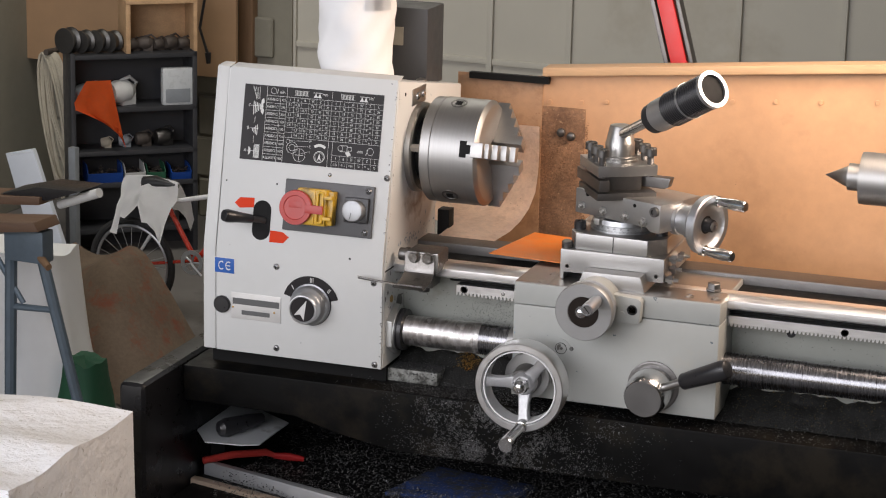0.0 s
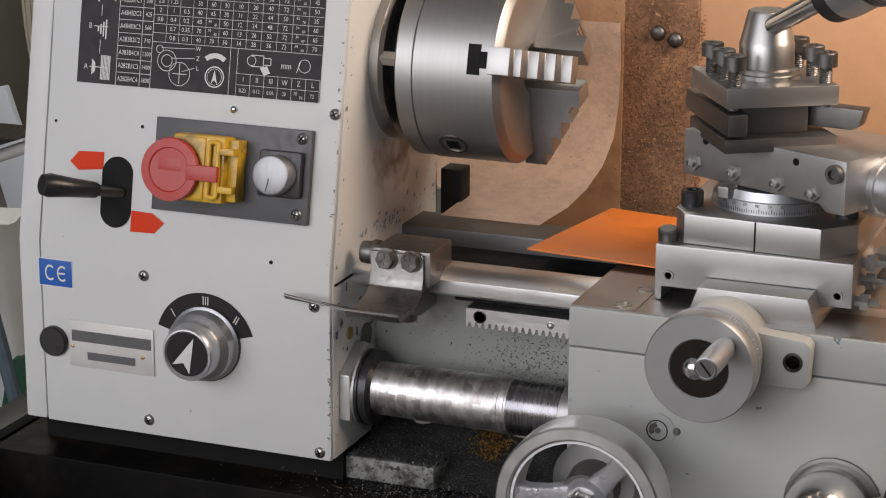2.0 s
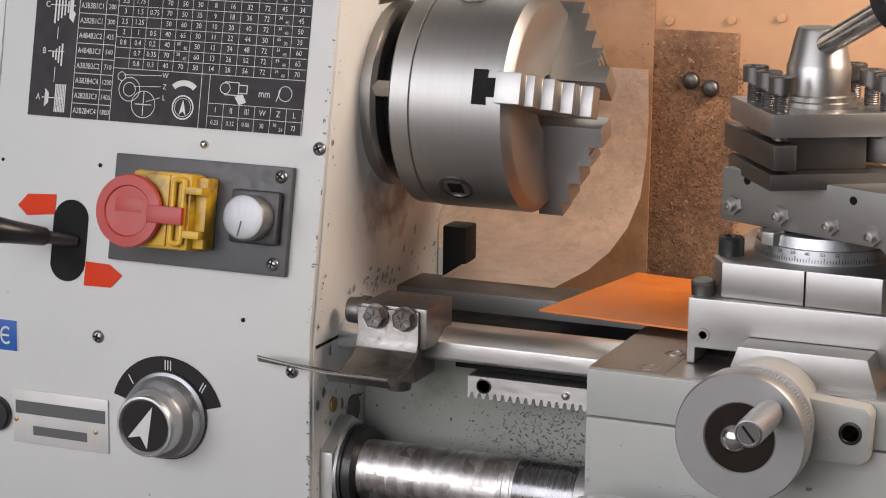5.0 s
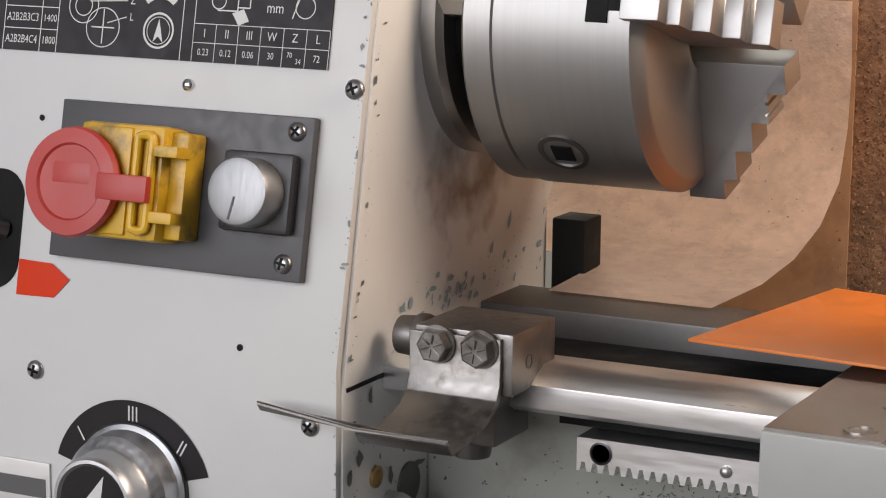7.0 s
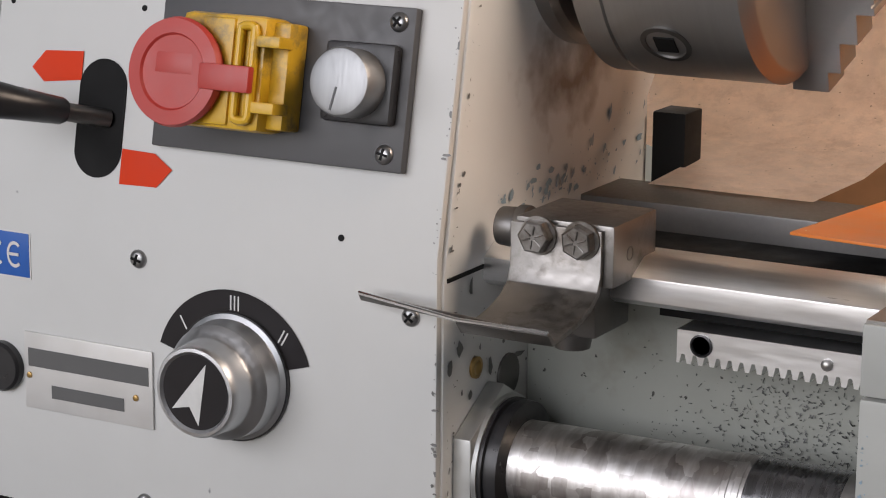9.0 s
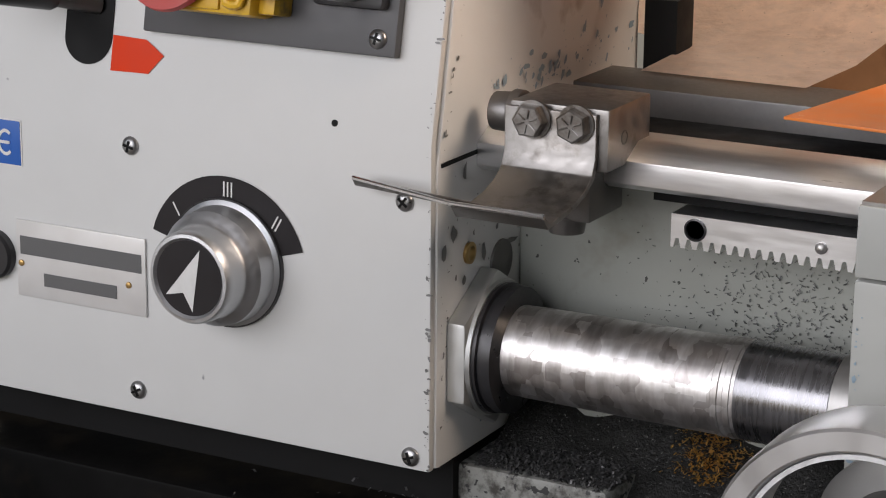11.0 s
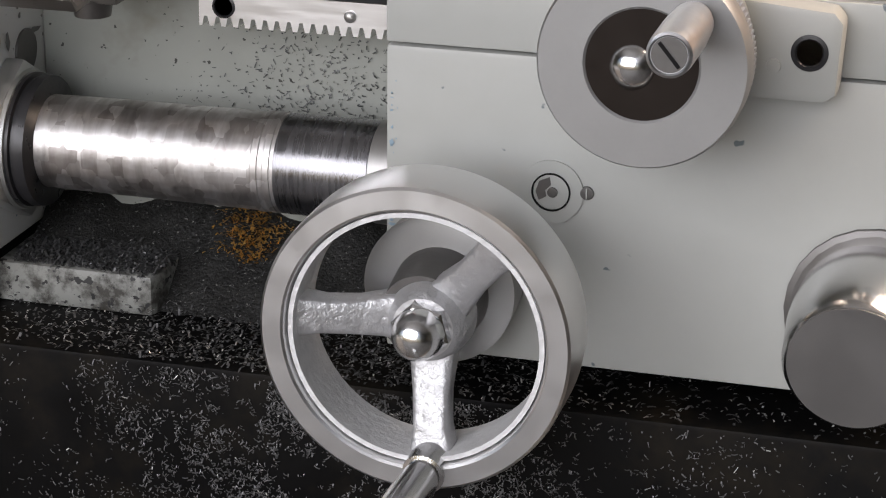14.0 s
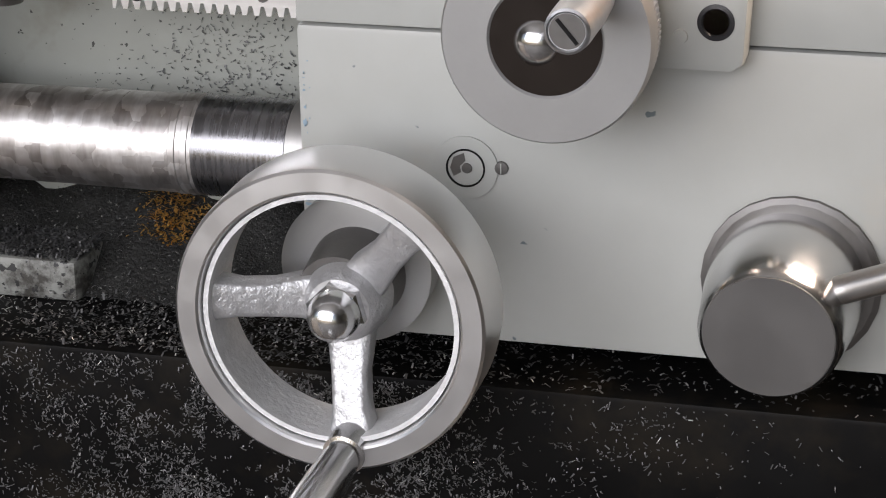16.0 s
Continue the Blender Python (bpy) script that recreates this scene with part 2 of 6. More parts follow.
def rev(bm, profile, origin=(0, 0, 0), axis=(1, 0, 0), seg=48, start=0.0):
    """A solid of revolution: profile is pairs (along the axis, radius)."""
    a, r, s = frame_of(axis)
    o = Vector(origin)
    rings = []
    for d, rad in profile:
        if rad < 1e-6:
            rings.append([bm.verts.new(o + a * d)])
        else:
            rings.append([bm.verts.new(o + a * d + (r * math.cos(k) + s * math.sin(k)) * rad) for k in (start + 2 * math.pi * i / seg for i in range(seg))])
    for p, q in zip(rings, rings[1:]):
        for i in range(seg):
            j = (i + 1) % seg
            if len(p) == 1 and len(q) == 1:
                continue
            if len(p) == 1:
                bm.faces.new((p[0], q[j], q[i]))
            elif len(q) == 1:
                bm.faces.new((p[i], p[j], q[0]))
            else:
                bm.faces.new((p[i], p[j], q[j], q[i]))
    for ring, flip in ((rings[0], True), (rings[-1], False)):
        if len(ring) > 1 and len(rings[0]) and (rings[0] is not rings[-1]):
            bm.faces.new(ring[::-1] if flip else ring)
    return bm


def rod(bm, p0, p1, r0, r1=None, seg=24):
    p0, p1 = Vector(p0), Vector(p1)
    return rev(bm, [(0, r0), ((p1 - p0).length, r0 if r1 is None else r1)], p0, p1 - p0, seg)


def ring(bm, origin, axis, r_in, r_out, d0, d1, seg=48):
    """A closed ring between two radii."""
    a, r, s = frame_of(axis)
    o = Vector(origin)
    loops = []
    for d, rad in ((d0, r_in), (d0, r_out), (d1, r_out), (d1, r_in)):
        loops.append([bm.verts.new(o + a * d + (r * math.cos(k) + s * math.sin(k)) * rad) for k in (2 * math.pi * i / seg for i in range(seg))])
    for n in range(4):
        p, q = loops[n], loops[(n + 1) % 4]
        for i in range(seg):
            j = (i + 1) % seg
            bm.faces.new((p[i], p[j], q[j], q[i]))
    return bm


def torus(bm, origin, axis, big, small, seg=64, sub=16, flat=1.0):
    a, r, s = frame_of(axis)
    o = Vector(origin)
    rings = []
    for i in range(seg):
        k = 2 * math.pi * i / seg
        out = r * math.cos(k) + s * math.sin(k)
        rings.append([bm.verts.new(o + out * (big + small * math.cos(h)) + a * (small * flat * math.sin(h))) for h in (2 * math.pi * j / sub for j in range(sub))])
    for i in range(seg):
        p, q = rings[i], rings[(i + 1) % seg]
        for j in range(sub):
            bm.faces.new((p[j], q[j], q[(j + 1) % sub], p[(j + 1) % sub]))
    return bm


def prism(bm, poly, lo, hi, place):
    """A polygon drawn out from lo to hi; place(u, v, w) gives the point."""
    a = [bm.verts.new(place(u, v, lo)) for u, v in poly]
    b = [bm.verts.new(place(u, v, hi)) for u, v in poly]
    bm.faces.new(a[::-1])
    bm.faces.new(b)
    for i in range(len(poly)):
        j = (i + 1) % len(poly)
        bm.faces.new((a[i], a[j], b[j], b[i]))
    return bm


def sweep(bm, pts, rad, seg=10):
    """A round bar along points, with closed ends."""
    pts = [Vector(p) for p in pts]
    rings = []
    for i, p in enumerate(pts):
        t = (pts[min(i + 1, len(pts) - 1)] - pts[max(i - 1, 0)]).normalized()
        up = Vector((0.13, 0.31, 0.94))
        r = t.cross(up).normalized()
        s = t.cross(r)
        rr = rad[i] if isinstance(rad, (list, tuple)) else rad
        rings.append([bm.verts.new(p + (r * math.cos(k) + s * math.sin(k)) * rr) for k in (2 * math.pi * j / seg for j in range(seg))])
    for p, q in zip(rings, rings[1:]):
        for j in range(seg):
            bm.faces.new((p[j], p[(j + 1) % seg], q[(j + 1) % seg], q[j]))
    bm.faces.new(rings[0][::-1])
    bm.faces.new(rings[-1])
    return bm


def moved(bm, m, verts=None):
    bmesh.ops.transform(bm, matrix=m, verts=verts or bm.verts)
    return bm


def part(name, bm, material, parent=None, label="", bevel=0.0, seg=2, angle=35):
    bmesh.ops.recalc_face_normals(bm, faces=bm.faces)
    if bevel:
        sharp = [e for e in bm.edges if len(e.link_faces) == 2 and e.calc_face_angle(0) > radians(28)]
        bmesh.ops.bevel(bm, geom=sharp, offset=bevel, segments=seg, affect="EDGES", profile=0.6, clamp_overlap=True)
    me = bpy.data.meshes.new(name)
    bm.to_mesh(me)
    bm.free()
    me.materials.append(material)
    me.shade_smooth()
    me.set_sharp_from_angle(angle=radians(angle))
    ob = new(name, me)
    ob.parent = parent
    if label:
        tagged(ob, label)
    return ob


def thing(name, at, label, category, group="", kind=""):
    ob = new(name)
    ob.empty_display_size = 0.05
    ob.location = at
    bpy.context.view_layer.update()
    return tagged(ob, label, category, group, kind)


def put(ob, parent):
    """Hang ob, drawn in world places, under parent."""
    ob.parent = parent
    ob.matrix_parent_inverse = parent.matrix_world.inverted()
    return ob


B = bmesh.new


def text_into(bm, string, size, m, squeeze=1.0):
    cu = bpy.data.curves.new("t", "FONT")
    cu.body, cu.size, cu.align_x, cu.align_y = string, size, "CENTER", "CENTER"
    cu.resolution_u = 2
    ob = bpy.data.objects.new("t", cu)
    scene.collection.objects.link(ob)
    bpy.context.view_layer.update()
    me = bpy.data.meshes.new_from_object(ob.evaluated_get(bpy.context.evaluated_depsgraph_get()))
    me.transform(m @ Matrix.Diagonal((squeeze, 1, 1, 1)))
    bm.from_mesh(me)
    bpy.data.objects.remove(ob)
    bpy.data.curves.remove(cu)
    bpy.data.meshes.remove(me)
    return bm


# the leaning upper front of the headstock: x along, v up the slope, h out of it
SLOPE, BEND = 0.2, 0.130
SV = Vector((0, SLOPE, 1)).normalized()
SN = Vector((0, -1, SLOPE)).normalized()


def on_slope(x, z, h=0.0):
    return Vector((x, SLOPE * (z - BEND), z)) + SN * h


def slope_m(x, z, h=0.0):
    """The pose of a flat drawing laid on the slope."""
    m = Matrix.Identity(4)
    for i, c in enumerate((Vector((1, 0, 0)), SV, SN)):
        m[0][i], m[1][i], m[2][i] = c
    m.translation = on_slope(x, z, h)
    return m


def front_m(x, z, y=0.0):
    m = Matrix.Rotation(radians(90), 4, "X")
    m.translation = (x, y, z)
    return m

# ---- the lathe ----
lathe = thing("lathe", (0.1, 0.1, -0.015), "light grey metalworking lathe with three-jaw chuck, worn and oily", "lathe")
AX_Y, AX_Z = 0.11, 0.2477


def lp(name, bm, material, label="", parent=None, **kw):
    ob = part(name, bm, material, None, label, **kw)
    return put(ob, parent or lathe)


# headstock casting: its outline seen along the spindle
bm = B()
outline = [(0.001, 0.0065), (0.001, 0.121), (0.0405, 0.336), (0.262, 0.298), (0.262, 0.262), (0.176, 0.165), (0.176, 0.0065)]
prism(bm, outline, -0.224, 0.0, lambda u, v, w: (w, u, v))
headstock = lp("headstock", bm, SIDE, "off-white painted casting with chipped paint and oil stains", bevel=0.0025)
lp("plinth", box(B(), -0.222, -0.002, 0.018, 0.174, -0.0135, 0.0065), DEEP, "black oily foot under the headstock", headstock)
bm = B()
box(bm, -0.0004, 0.0004, 0.003, 0.176, 0.1212, 0.1228)
lp("casting_joint", bm, DEEP, "thin dark joint line", headstock)
lp("lid_joint", box(B(), -0.0003, 0.0005, 0.12, 0.1208, 0.285, 0.318), DEEP, "", headstock)
# sheet front, bent at the waist
bm = B()
T = 0.0022
face = [(0.0, 0.0065), (0.0, BEND), (SLOPE * (0.3375 - BEND), 0.3375), (SLOPE * (0.3375 - BEND) + 0.02, 0.3395), (0.045, 0.334), (0.004, BEND), (0.004, 0.0065)]
prism(bm, face, -0.2085, -0.0012, lambda u, v, w: (w, u - T, v))
panel = lp("front_panel", bm, PANEL, "smooth light grey sheet front, bent at the waist", bevel=0.0012)
bm = B()
prism(bm, face, -0.2255, -0.2098, lambda u, v, w: (w, u - T + 0.001, v))
lp("end_cover", bm, PANEL, "light grey end cover", bevel=0.003)


def screw(x, z, r, parent, sloped, out=T, name="screw"):
    """A domed cross-head screw."""
    bm = B()
    rev(bm, [(-0.001, r), (0.0006, r), (r * 0.35, r * 0.88), (r * 0.55, r * 0.5), (r * 0.6, 0)], axis=(0, 0, 1), seg=20)
    m = slope_m(x, z, out) if sloped else front_m(x, z, -out)
    moved(bm, m @ Matrix.Rotation(x * 91 + z * 57, 4, "Z"))
    ob = lp(name, bm, SCREWM, "", parent)
    bm = B()
    box(bm, -r * 0.6, r * 0.6, -r * 0.13, r * 0.13, r * 0.5, r * 0.66)
    box(bm, -r * 0.13, r * 0.13, -r * 0.6, r * 0.6, r * 0.5, r * 0.665)
    moved(bm, m @ Matrix.Rotation(x * 91 + z * 57 + 0.5, 4, "Z"))
    lp("recess", bm, DEEP, "", ob) if parent is lathe else put(part("cross_recess", bm, DEEP), parent)
    return ob


for x, z, s in ((-0.1322, 0.1151, 0), (-0.1317, 0.0168, 0), (-0.0090, 0.0117, 0), (-0.0118, 0.1085, 0), (-0.0050, 0.2275, 1)):
    screw(x, z, 0.0037, panel, s)
for x, z in ((-0.0744, 0.2249),):
    bm = B()
    rev(bm, [(0, 0.0024), (0.0012, 0.0022), (0.002, 0.0012), (0.0022, 0)], axis=(0, 0, 1), seg=14)
    lp("rivet", moved(bm, slope_m(x, z, T)), CHROME, "", panel)
for x, z, r in ((-0.1385, 0.2089, 0.0012), (-0.202, 0.2075, 0.001), (-0.0416, 0.1334, 0.0013)):
    bm = B()
    rev(bm, [(-0.0005, r), (0.0003, r)], axis=(0, 0, 1), seg=10)
    lp("drilled_hole", moved(bm, slope_m(x, z, T)), DEEP, "", panel)

# speed and thread chart
CX0, CX1, CZ0, CZ1 = -0.1880, -0.0165, 0.2335, 0.3190
bm = B()
cw, chh = CX1 - CX0, (CZ1 - CZ0) * 1.0198
box(bm, -cw / 2, cw / 2, -chh / 2, chh / 2, 0, 0.0008)
chart = lp("chart_plate", moved(bm, slope_m((CX0 + CX1) / 2, (CZ0 + CZ1) / 2, T)), CHARTB, "black chart plate printed with speed and thread tables in white")
lines, words = B(), B()
CM = slope_m((CX0 + CX1) / 2, (CZ0 + CZ1) / 2, T + 0.00095)


def cu(u):
    return (u - 0.5) * cw


def cv(v):
    return (0.5 - v) * chh


def line(u0, v0, u1, v1, w=0.00035):
    a, b = Vector((cu(u0), cv(v0), 0)), Vector((cu(u1), cv(v1), 0))
    n = (b - a).normalized().cross(Vector((0, 0, 1))) * w / 2
    lines.faces.new([lines.verts.new(CM @ p) for p in (a + n, b + n, b - n, a - n)])


def circle(u, v, r, w=0.0004, seg=28, k0=0.0, k1=2 * math.pi):
    o = Vector((cu(u), cv(v), 0))
    pts = [(math.cos(k), math.sin(k)) for k in (k0 + (k1 - k0) * i / seg for i in range(seg + 1))]
    for (a, b), (c, d) in zip(pts, pts[1:]):
        lines.faces.new([lines.verts.new(CM @ (o + Vector(p))) for p in ((a * r, b * r, 0), (c * r, d * r, 0), (c * (r - w), d * (r - w), 0), (a * (r - w), b * (r - w), 0))])


def poly(*uv):
    lines.faces.new([lines.verts.new(CM @ Vector((cu(u), cv(v), 0))) for u, v in uv])


def word(s, u, v, size, squeeze=0.85):
    text_into(words, s, size, CM @ Matrix.Translation((cu(u), cv(v), 0)), squeeze)


# frames of the tables
for a in ((0.165, 0, 0.165, 1), (0.31, 0, 0.31, 1), (0.635, 0, 0.635, 1), (0.165, 0.13, 1, 0.13), (0.31, 0.66, 1, 0.66), (0.265, 0.13, 0.265, 1)):
    line(*a)
for k in range(1, 9):
    line(0.165, 0.13 + 0.87 * k / 9, 0.31, 0.13 + 0.87 * k / 9)
for s, t in zip("A4B4B1C1 A3B3B1C1 A2B2B1C1 A4B4B2C2 A4B4B3C3 A3B3B2C2 A3B3B4C4 A2B2B3C3 A2B2B4C4".split(), "125 200 300 425 560 710 1200 1400 1800".split()):
    k = "A4B4B1C1 A3B3B1C1 A2B2B1C1 A4B4B2C2 A4B4B3C3 A3B3B2C2 A3B3B4C4 A2B2B3C3 A2B2B4C4".split().index(s)
    word(s, 0.214, 0.13 + 0.87 * (k + 0.5) / 9, 0.0044, 0.75)
    word(t, 0.288, 0.13 + 0.87 * (k + 0.5) / 9, 0.0040, 0.8)
table = """I II III W Z L I II III W Z L
3.5 1.75 _ 70 50 30 8 16 32 72 45 34
3 1.5 0.75 70 50 35 9 18 36 72 34/40 45
2.5 1.25 _ 50 60 30 10 20 40 72 34/40 50
2 1 0.5 40 65 30 11 22 44 50 65/70 35
0.8 0.4 0.2 40 60/40 50 12 24 48 72 34/40 60
_ 0.7 0.35 70 50/40 60 13 26 52 72 34/40 65
_ 0.8 0.3 40 70 50 14 28 56 72 34/40 70"""
edges = [0.31, 0.365, 0.418, 0.472, 0.527, 0.582, 0.635, 0.695, 0.755, 0.818, 0.878, 0.94, 1.0]
for r, row in enumerate(table.splitlines()):
    v = 0.13 + 0.53 * (r + 0.5) / 8
    line(0.31, 0.13 + 0.53 * (r + 1) / 8, 1.0, 0.13 + 0.53 * (r + 1) / 8, 0.00028)
    for c, s in enumerate(row.split()):
        u = (edges[c] + edges[c + 1]) / 2
        if s == "_":
            continue
        if "/" in s:
            a, b = s.split("/")
            word(a, u - 0.012, v - 0.012, 0.0027)
            word(b, u + 0.012, v + 0.014, 0.0027)
        else:
            word(s, u, v, 0.0041)
for e in edges[1:-1]:
    line(e, 0.13, e, 0.66, 0.00025)
# lower right feed table
line(0.665, 0.66, 0.665, 1.0)
for k in range(7):
    line(0.665 + 0.335 * k / 6, 0.84, 0.665 + 0.335 * k / 6, 1.0, 0.00028)
for v in (0.84, 0.92):
    line(0.665, v, 1.0, v, 0.00028)
for k, (a, b) in enumerate(zip("I II III W Z L".split(), "0.23 0.12 0.06 30 70/34 72".split())):
    u = 0.665 + 0.335 * (k + 0.5) / 6
    word(a, u, 0.88, 0.0046)
    if "/" in b:
        word(b.split("/")[0], u - 0.01, 0.95, 0.0028)
        word(b.split("/")[1], u + 0.012, 0.975, 0.0028)
    else:
        word(b, u, 0.96, 0.0036, 0.8)
# pictograms
circle(0.212, 0.065, 0.0036)
line(0.235, 0.10, 0.247, 0.03, 0.0005)
word("min", 0.276, 0.075, 0.0052)
for u0, tail in ((0.37, "mm"), (0.70, "1/n\"")):
    for k in range(9):
        line(u0 + k * 0.0105, 0.04, u0 + k * 0.0105 + 0.004, 0.095, 0.0007)
    line(u0 - 0.004, 0.038, u0 + 0.096, 0.038)
    line(u0 - 0.004, 0.098, u0 + 0.096, 0.098)
    poly((u0 + 0.132, 0.11), (u0 + 0.147, 0.05), (u0 + 0.162, 0.11))
    poly((u0 + 0.160, 0.11), (u0 + 0.175, 0.05), (u0 + 0.190, 0.11))
    line(u0 + 0.13, 0.045, u0 + 0.192, 0.045, 0.0006)
    word(tail, u0 + 0.215, 0.06, 0.0052)
circle(0.375, 0.79, 0.0068)
circle(0.375, 0.79, 0.004)
circle(0.43, 0.88, 0.0076)
circle(0.343, 0.71, 0.0026)
line(0.40, 0.88, 0.46, 0.88, 0.0005)
line(0.43, 0.80, 0.43, 0.95, 0.0005)
line(0.35, 0.70, 0.49, 0.69)
line(0.39, 0.77, 0.49, 0.76)
line(0.44, 0.86, 0.49, 0.83)
for s, u, v in (("W", 0.503, 0.69), ("Z", 0.503, 0.76), ("L", 0.503, 0.83)):
    word(s, u, v, 0.0042)
circle(0.575, 0.88, 0.0068, 0.0008)
circle(0.575, 0.88, 0.0052, 0.0003)
poly((0.575, 0.83), (0.588, 0.93), (0.575, 0.905), (0.562, 0.93))
circle(0.575, 0.84, 0.0115, 0.0032, 12, radians(48), radians(132))
circle(0.935, 0.75, 0.0042)
line(0.905, 0.80, 0.92, 0.71, 0.0005)
word("mm", 0.862, 0.76, 0.0056)
for a in ((0.72, 0.70, 0.77, 0.70), (0.72, 0.78, 0.77, 0.78), (0.77, 0.70, 0.77, 0.78), (0.77, 0.715, 0.80, 0.715), (0.77, 0.765, 0.80, 0.765), (0.80, 0.715, 0.80, 0.765)):
    line(*a, 0.0005)
circle(0.722, 0.74, 0.0032)
poly((0.757, 0.79), (0.785, 0.77), (0.80, 0.82), (0.775, 0.84))
for s, u, v in (("C", 0.045, 0.28), ("B", 0.045, 0.58), ("A", 0.035, 0.88)):
    word(s, u, v, 0.0050)
for k in range(5):
    line(0.075 + 0.012 * k, 0.28 - 0.06 + 0.008 * k, 0.075 + 0.012 * k, 0.28 + 0.12 - 0.018 * k, 0.0010)
    line(0.068 + 0.011 * k, 0.58 + 0.02 - 0.018 * k, 0.068 + 0.011 * k, 0.58 + 0.02 + 0.018 * k, 0.0010)
    line(0.06, 0.02 + 0.0 * k, 0.095 + 0.008 * k, 0.20, 0.0004) if k < 1 else line(0.055 + 0.014 * k, 0.03, 0.09 + 0.006 * k, 0.19, 0.0004)
line(0.055, 0.28, 0.15, 0.28, 0.0005)
line(0.06, 0.58, 0.12, 0.58, 0.0005)
line(0.05, 0.88, 0.13, 0.88, 0.0005)
line(0.09, 0.42, 0.09, 0.50, 0.0004)
line(0.09, 0.68, 0.09, 0.78, 0.0004)
poly((0.128, 0.20), (0.145, 0.17), (0.152, 0.23), (0.142, 0.245), (0.142, 0.31), (0.152, 0.33), (0.145, 0.39), (0.128, 0.36))
poly((0.06, 0.82), (0.075, 0.85), (0.075, 0.91), (0.06, 0.94))
for k in range(7):
    line(0.10 + 0.006 * k, 0.79, 0.10 + 0.006 * k, 0.97, 0.0007)
tagged(put(part("printed_line", lines, PRINT), chart), kind="stuff")
tagged(put(part("printed_figure", words, PRINT), chart), kind="stuff")

# forward and reverse lever in its slot
bm = B()
slot = [(0.0112 * math.cos(k), (0.0118 if math.sin(k) > 0 else -0.0118) + 0.0112 * math.sin(k)) for k in (2 * math.pi * i / 36 for i in range(36))]
prism(bm, slot, 0.0, 0.0003, lambda u, v, w: slope_m(-0.1542, 0.1662, T + 0.0001) @ Vector((u, v, w)))
lp("lever_slot", bm, DEEP, "dark oval slot", panel)
bm = B()
inner = slope_m(-0.1542, 0.1662, T) @ Vector((0.004, 0, 0.0))
tip = slope_m(-0.1542, 0.1662, 0) @ Vector((-0.028, 0.004, 0.050))
mid = inner.lerp(tip, 0.30)
rod(bm, inner, mid, 0.0036, 0.0036, 14)
shift = lp("shift_lever", bm, DARKST, "black-handled direction lever")
bm = B()
d = tip - mid
rev(bm, [(0, 0.004), (0.002, 0.0052), (d.length * 0.5, 0.0064), (d.length * 0.85, 0.0078), (d.length * 0.97, 0.0066), (d.length, 0.003), (d.length * 1.005, 0)], mid, d, 20)
put(part("grip", bm, BLACKP, None, "glossy black tapered grip"), shift)
for pts, nm in ((((-0.1895, 0.1830), (-0.1835, 0.1898), (-0.1650, 0.1908), (-0.1650, 0.1798), (-0.1830, 0.1778)), 0), (((-0.1425, 0.1558), (-0.1270, 0.1553), (-0.1185, 0.1500), (-0.1250, 0.1428), (-0.1425, 0.1424)), 1)):
    bm = B()
    vs = [bm.verts.new(on_slope(x, z, T + 0.0004)) for x, z in pts]
    bm.faces.new(vs)
    lp("arrow_sticker", bm, REDL, "flat orange-red arrow sticker", panel)

# stop switch and speed knob
bm = B()
pw, ph = 0.109, 0.0590
box(bm, -pw / 2, pw / 2, -ph / 2, ph / 2, 0, 0.0045)
cplate = lp("control_plate", moved(bm, slope_m(-0.0718, 0.1875, T)), PLATEG, "dark grey control plate with four screws", bevel=0.0008)
for x, z in ((-0.0239, 0.2111), (-0.0246, 0.1646)):
    screw(x, z, 0.0036, cplate, 1, T + 0.0045)
CP = slope_m(-0.0718, 0.1875, T + 0.0045)


def on_plate(bm, dx, dz, h=0.0):
    return moved(bm, CP @ Matrix.Translation((dx, dz, h)))


bm = box(B(), -0.0205, 0.0165, -0.021, 0.021, 0, 0.018)
switch = lp("stop_switch", on_plate(bm, -0.0125, 0.0005), YEL, "grubby yellow stop switch box with a red paddle", bevel=0.003)
bm = B()
box(bm, 0.0150, 0.0232, -0.0195, 0.0195, 0.0, 0.0125)
put(part("switch_end", on_plate(bm, -0.0125, 0.0005), YEL, bevel=0.0015), switch)
bm = B()
loop = [(0.0068, -0.0150), (0.0072, -0.0166), (0.0090, -0.0172), (0.0112, -0.0172), (0.0126, -0.0166), (0.0130, -0.0150), (0.0130, 0.0150), (0.0126, 0.0166), (0.0112, 0.0172), (0.0090, 0.0172), (0.0072, 0.0166), (0.0068, 0.0150), (0.0068, 0.0), (0.0068, -0.0149)]
sweep(bm, [(u, v, 0.0196) for u, v in loop], 0.0018, 10)
flap = put(part("hinge_flap", on_plate(bm, -0.0125, 0.0005), YEL), switch)
for z0 in (-0.0140, 0.0098):
    bm = box(B(), 0.0122, 0.0240, z0, z0 + 0.0042, 0.0105, 0.0206)
    put(part("hinge_tab", on_plate(bm, -0.0125, 0.0005), YEL, bevel=0.0007), switch)
bm = box(B(), -0.0105, 0.0035, -0.0195, 0.0195, 0.0165, 0.0192)
put(part("raised_cover", on_plate(bm, -0.0125, 0.0005), YEL, bevel=0.0012), switch)
bm = B()
rev(bm, [(0.012, 0.0165), (0.019, 0.0190), (0.0225, 0.0202), (0.0248, 0.0194), (0.0252, 0.0142), (0.0242, 0.0134), (0.0240, 0)], axis=(0, 0, 1), seg=48)
put(part("red_button", on_plate(bm, -0.0305, -0.0015), RED, None, "large faded red stop button"), switch)
bm = B()
box(bm, 0.012, 0.0335, -0.0048, 0.0048, 0.0218, 0.0256)
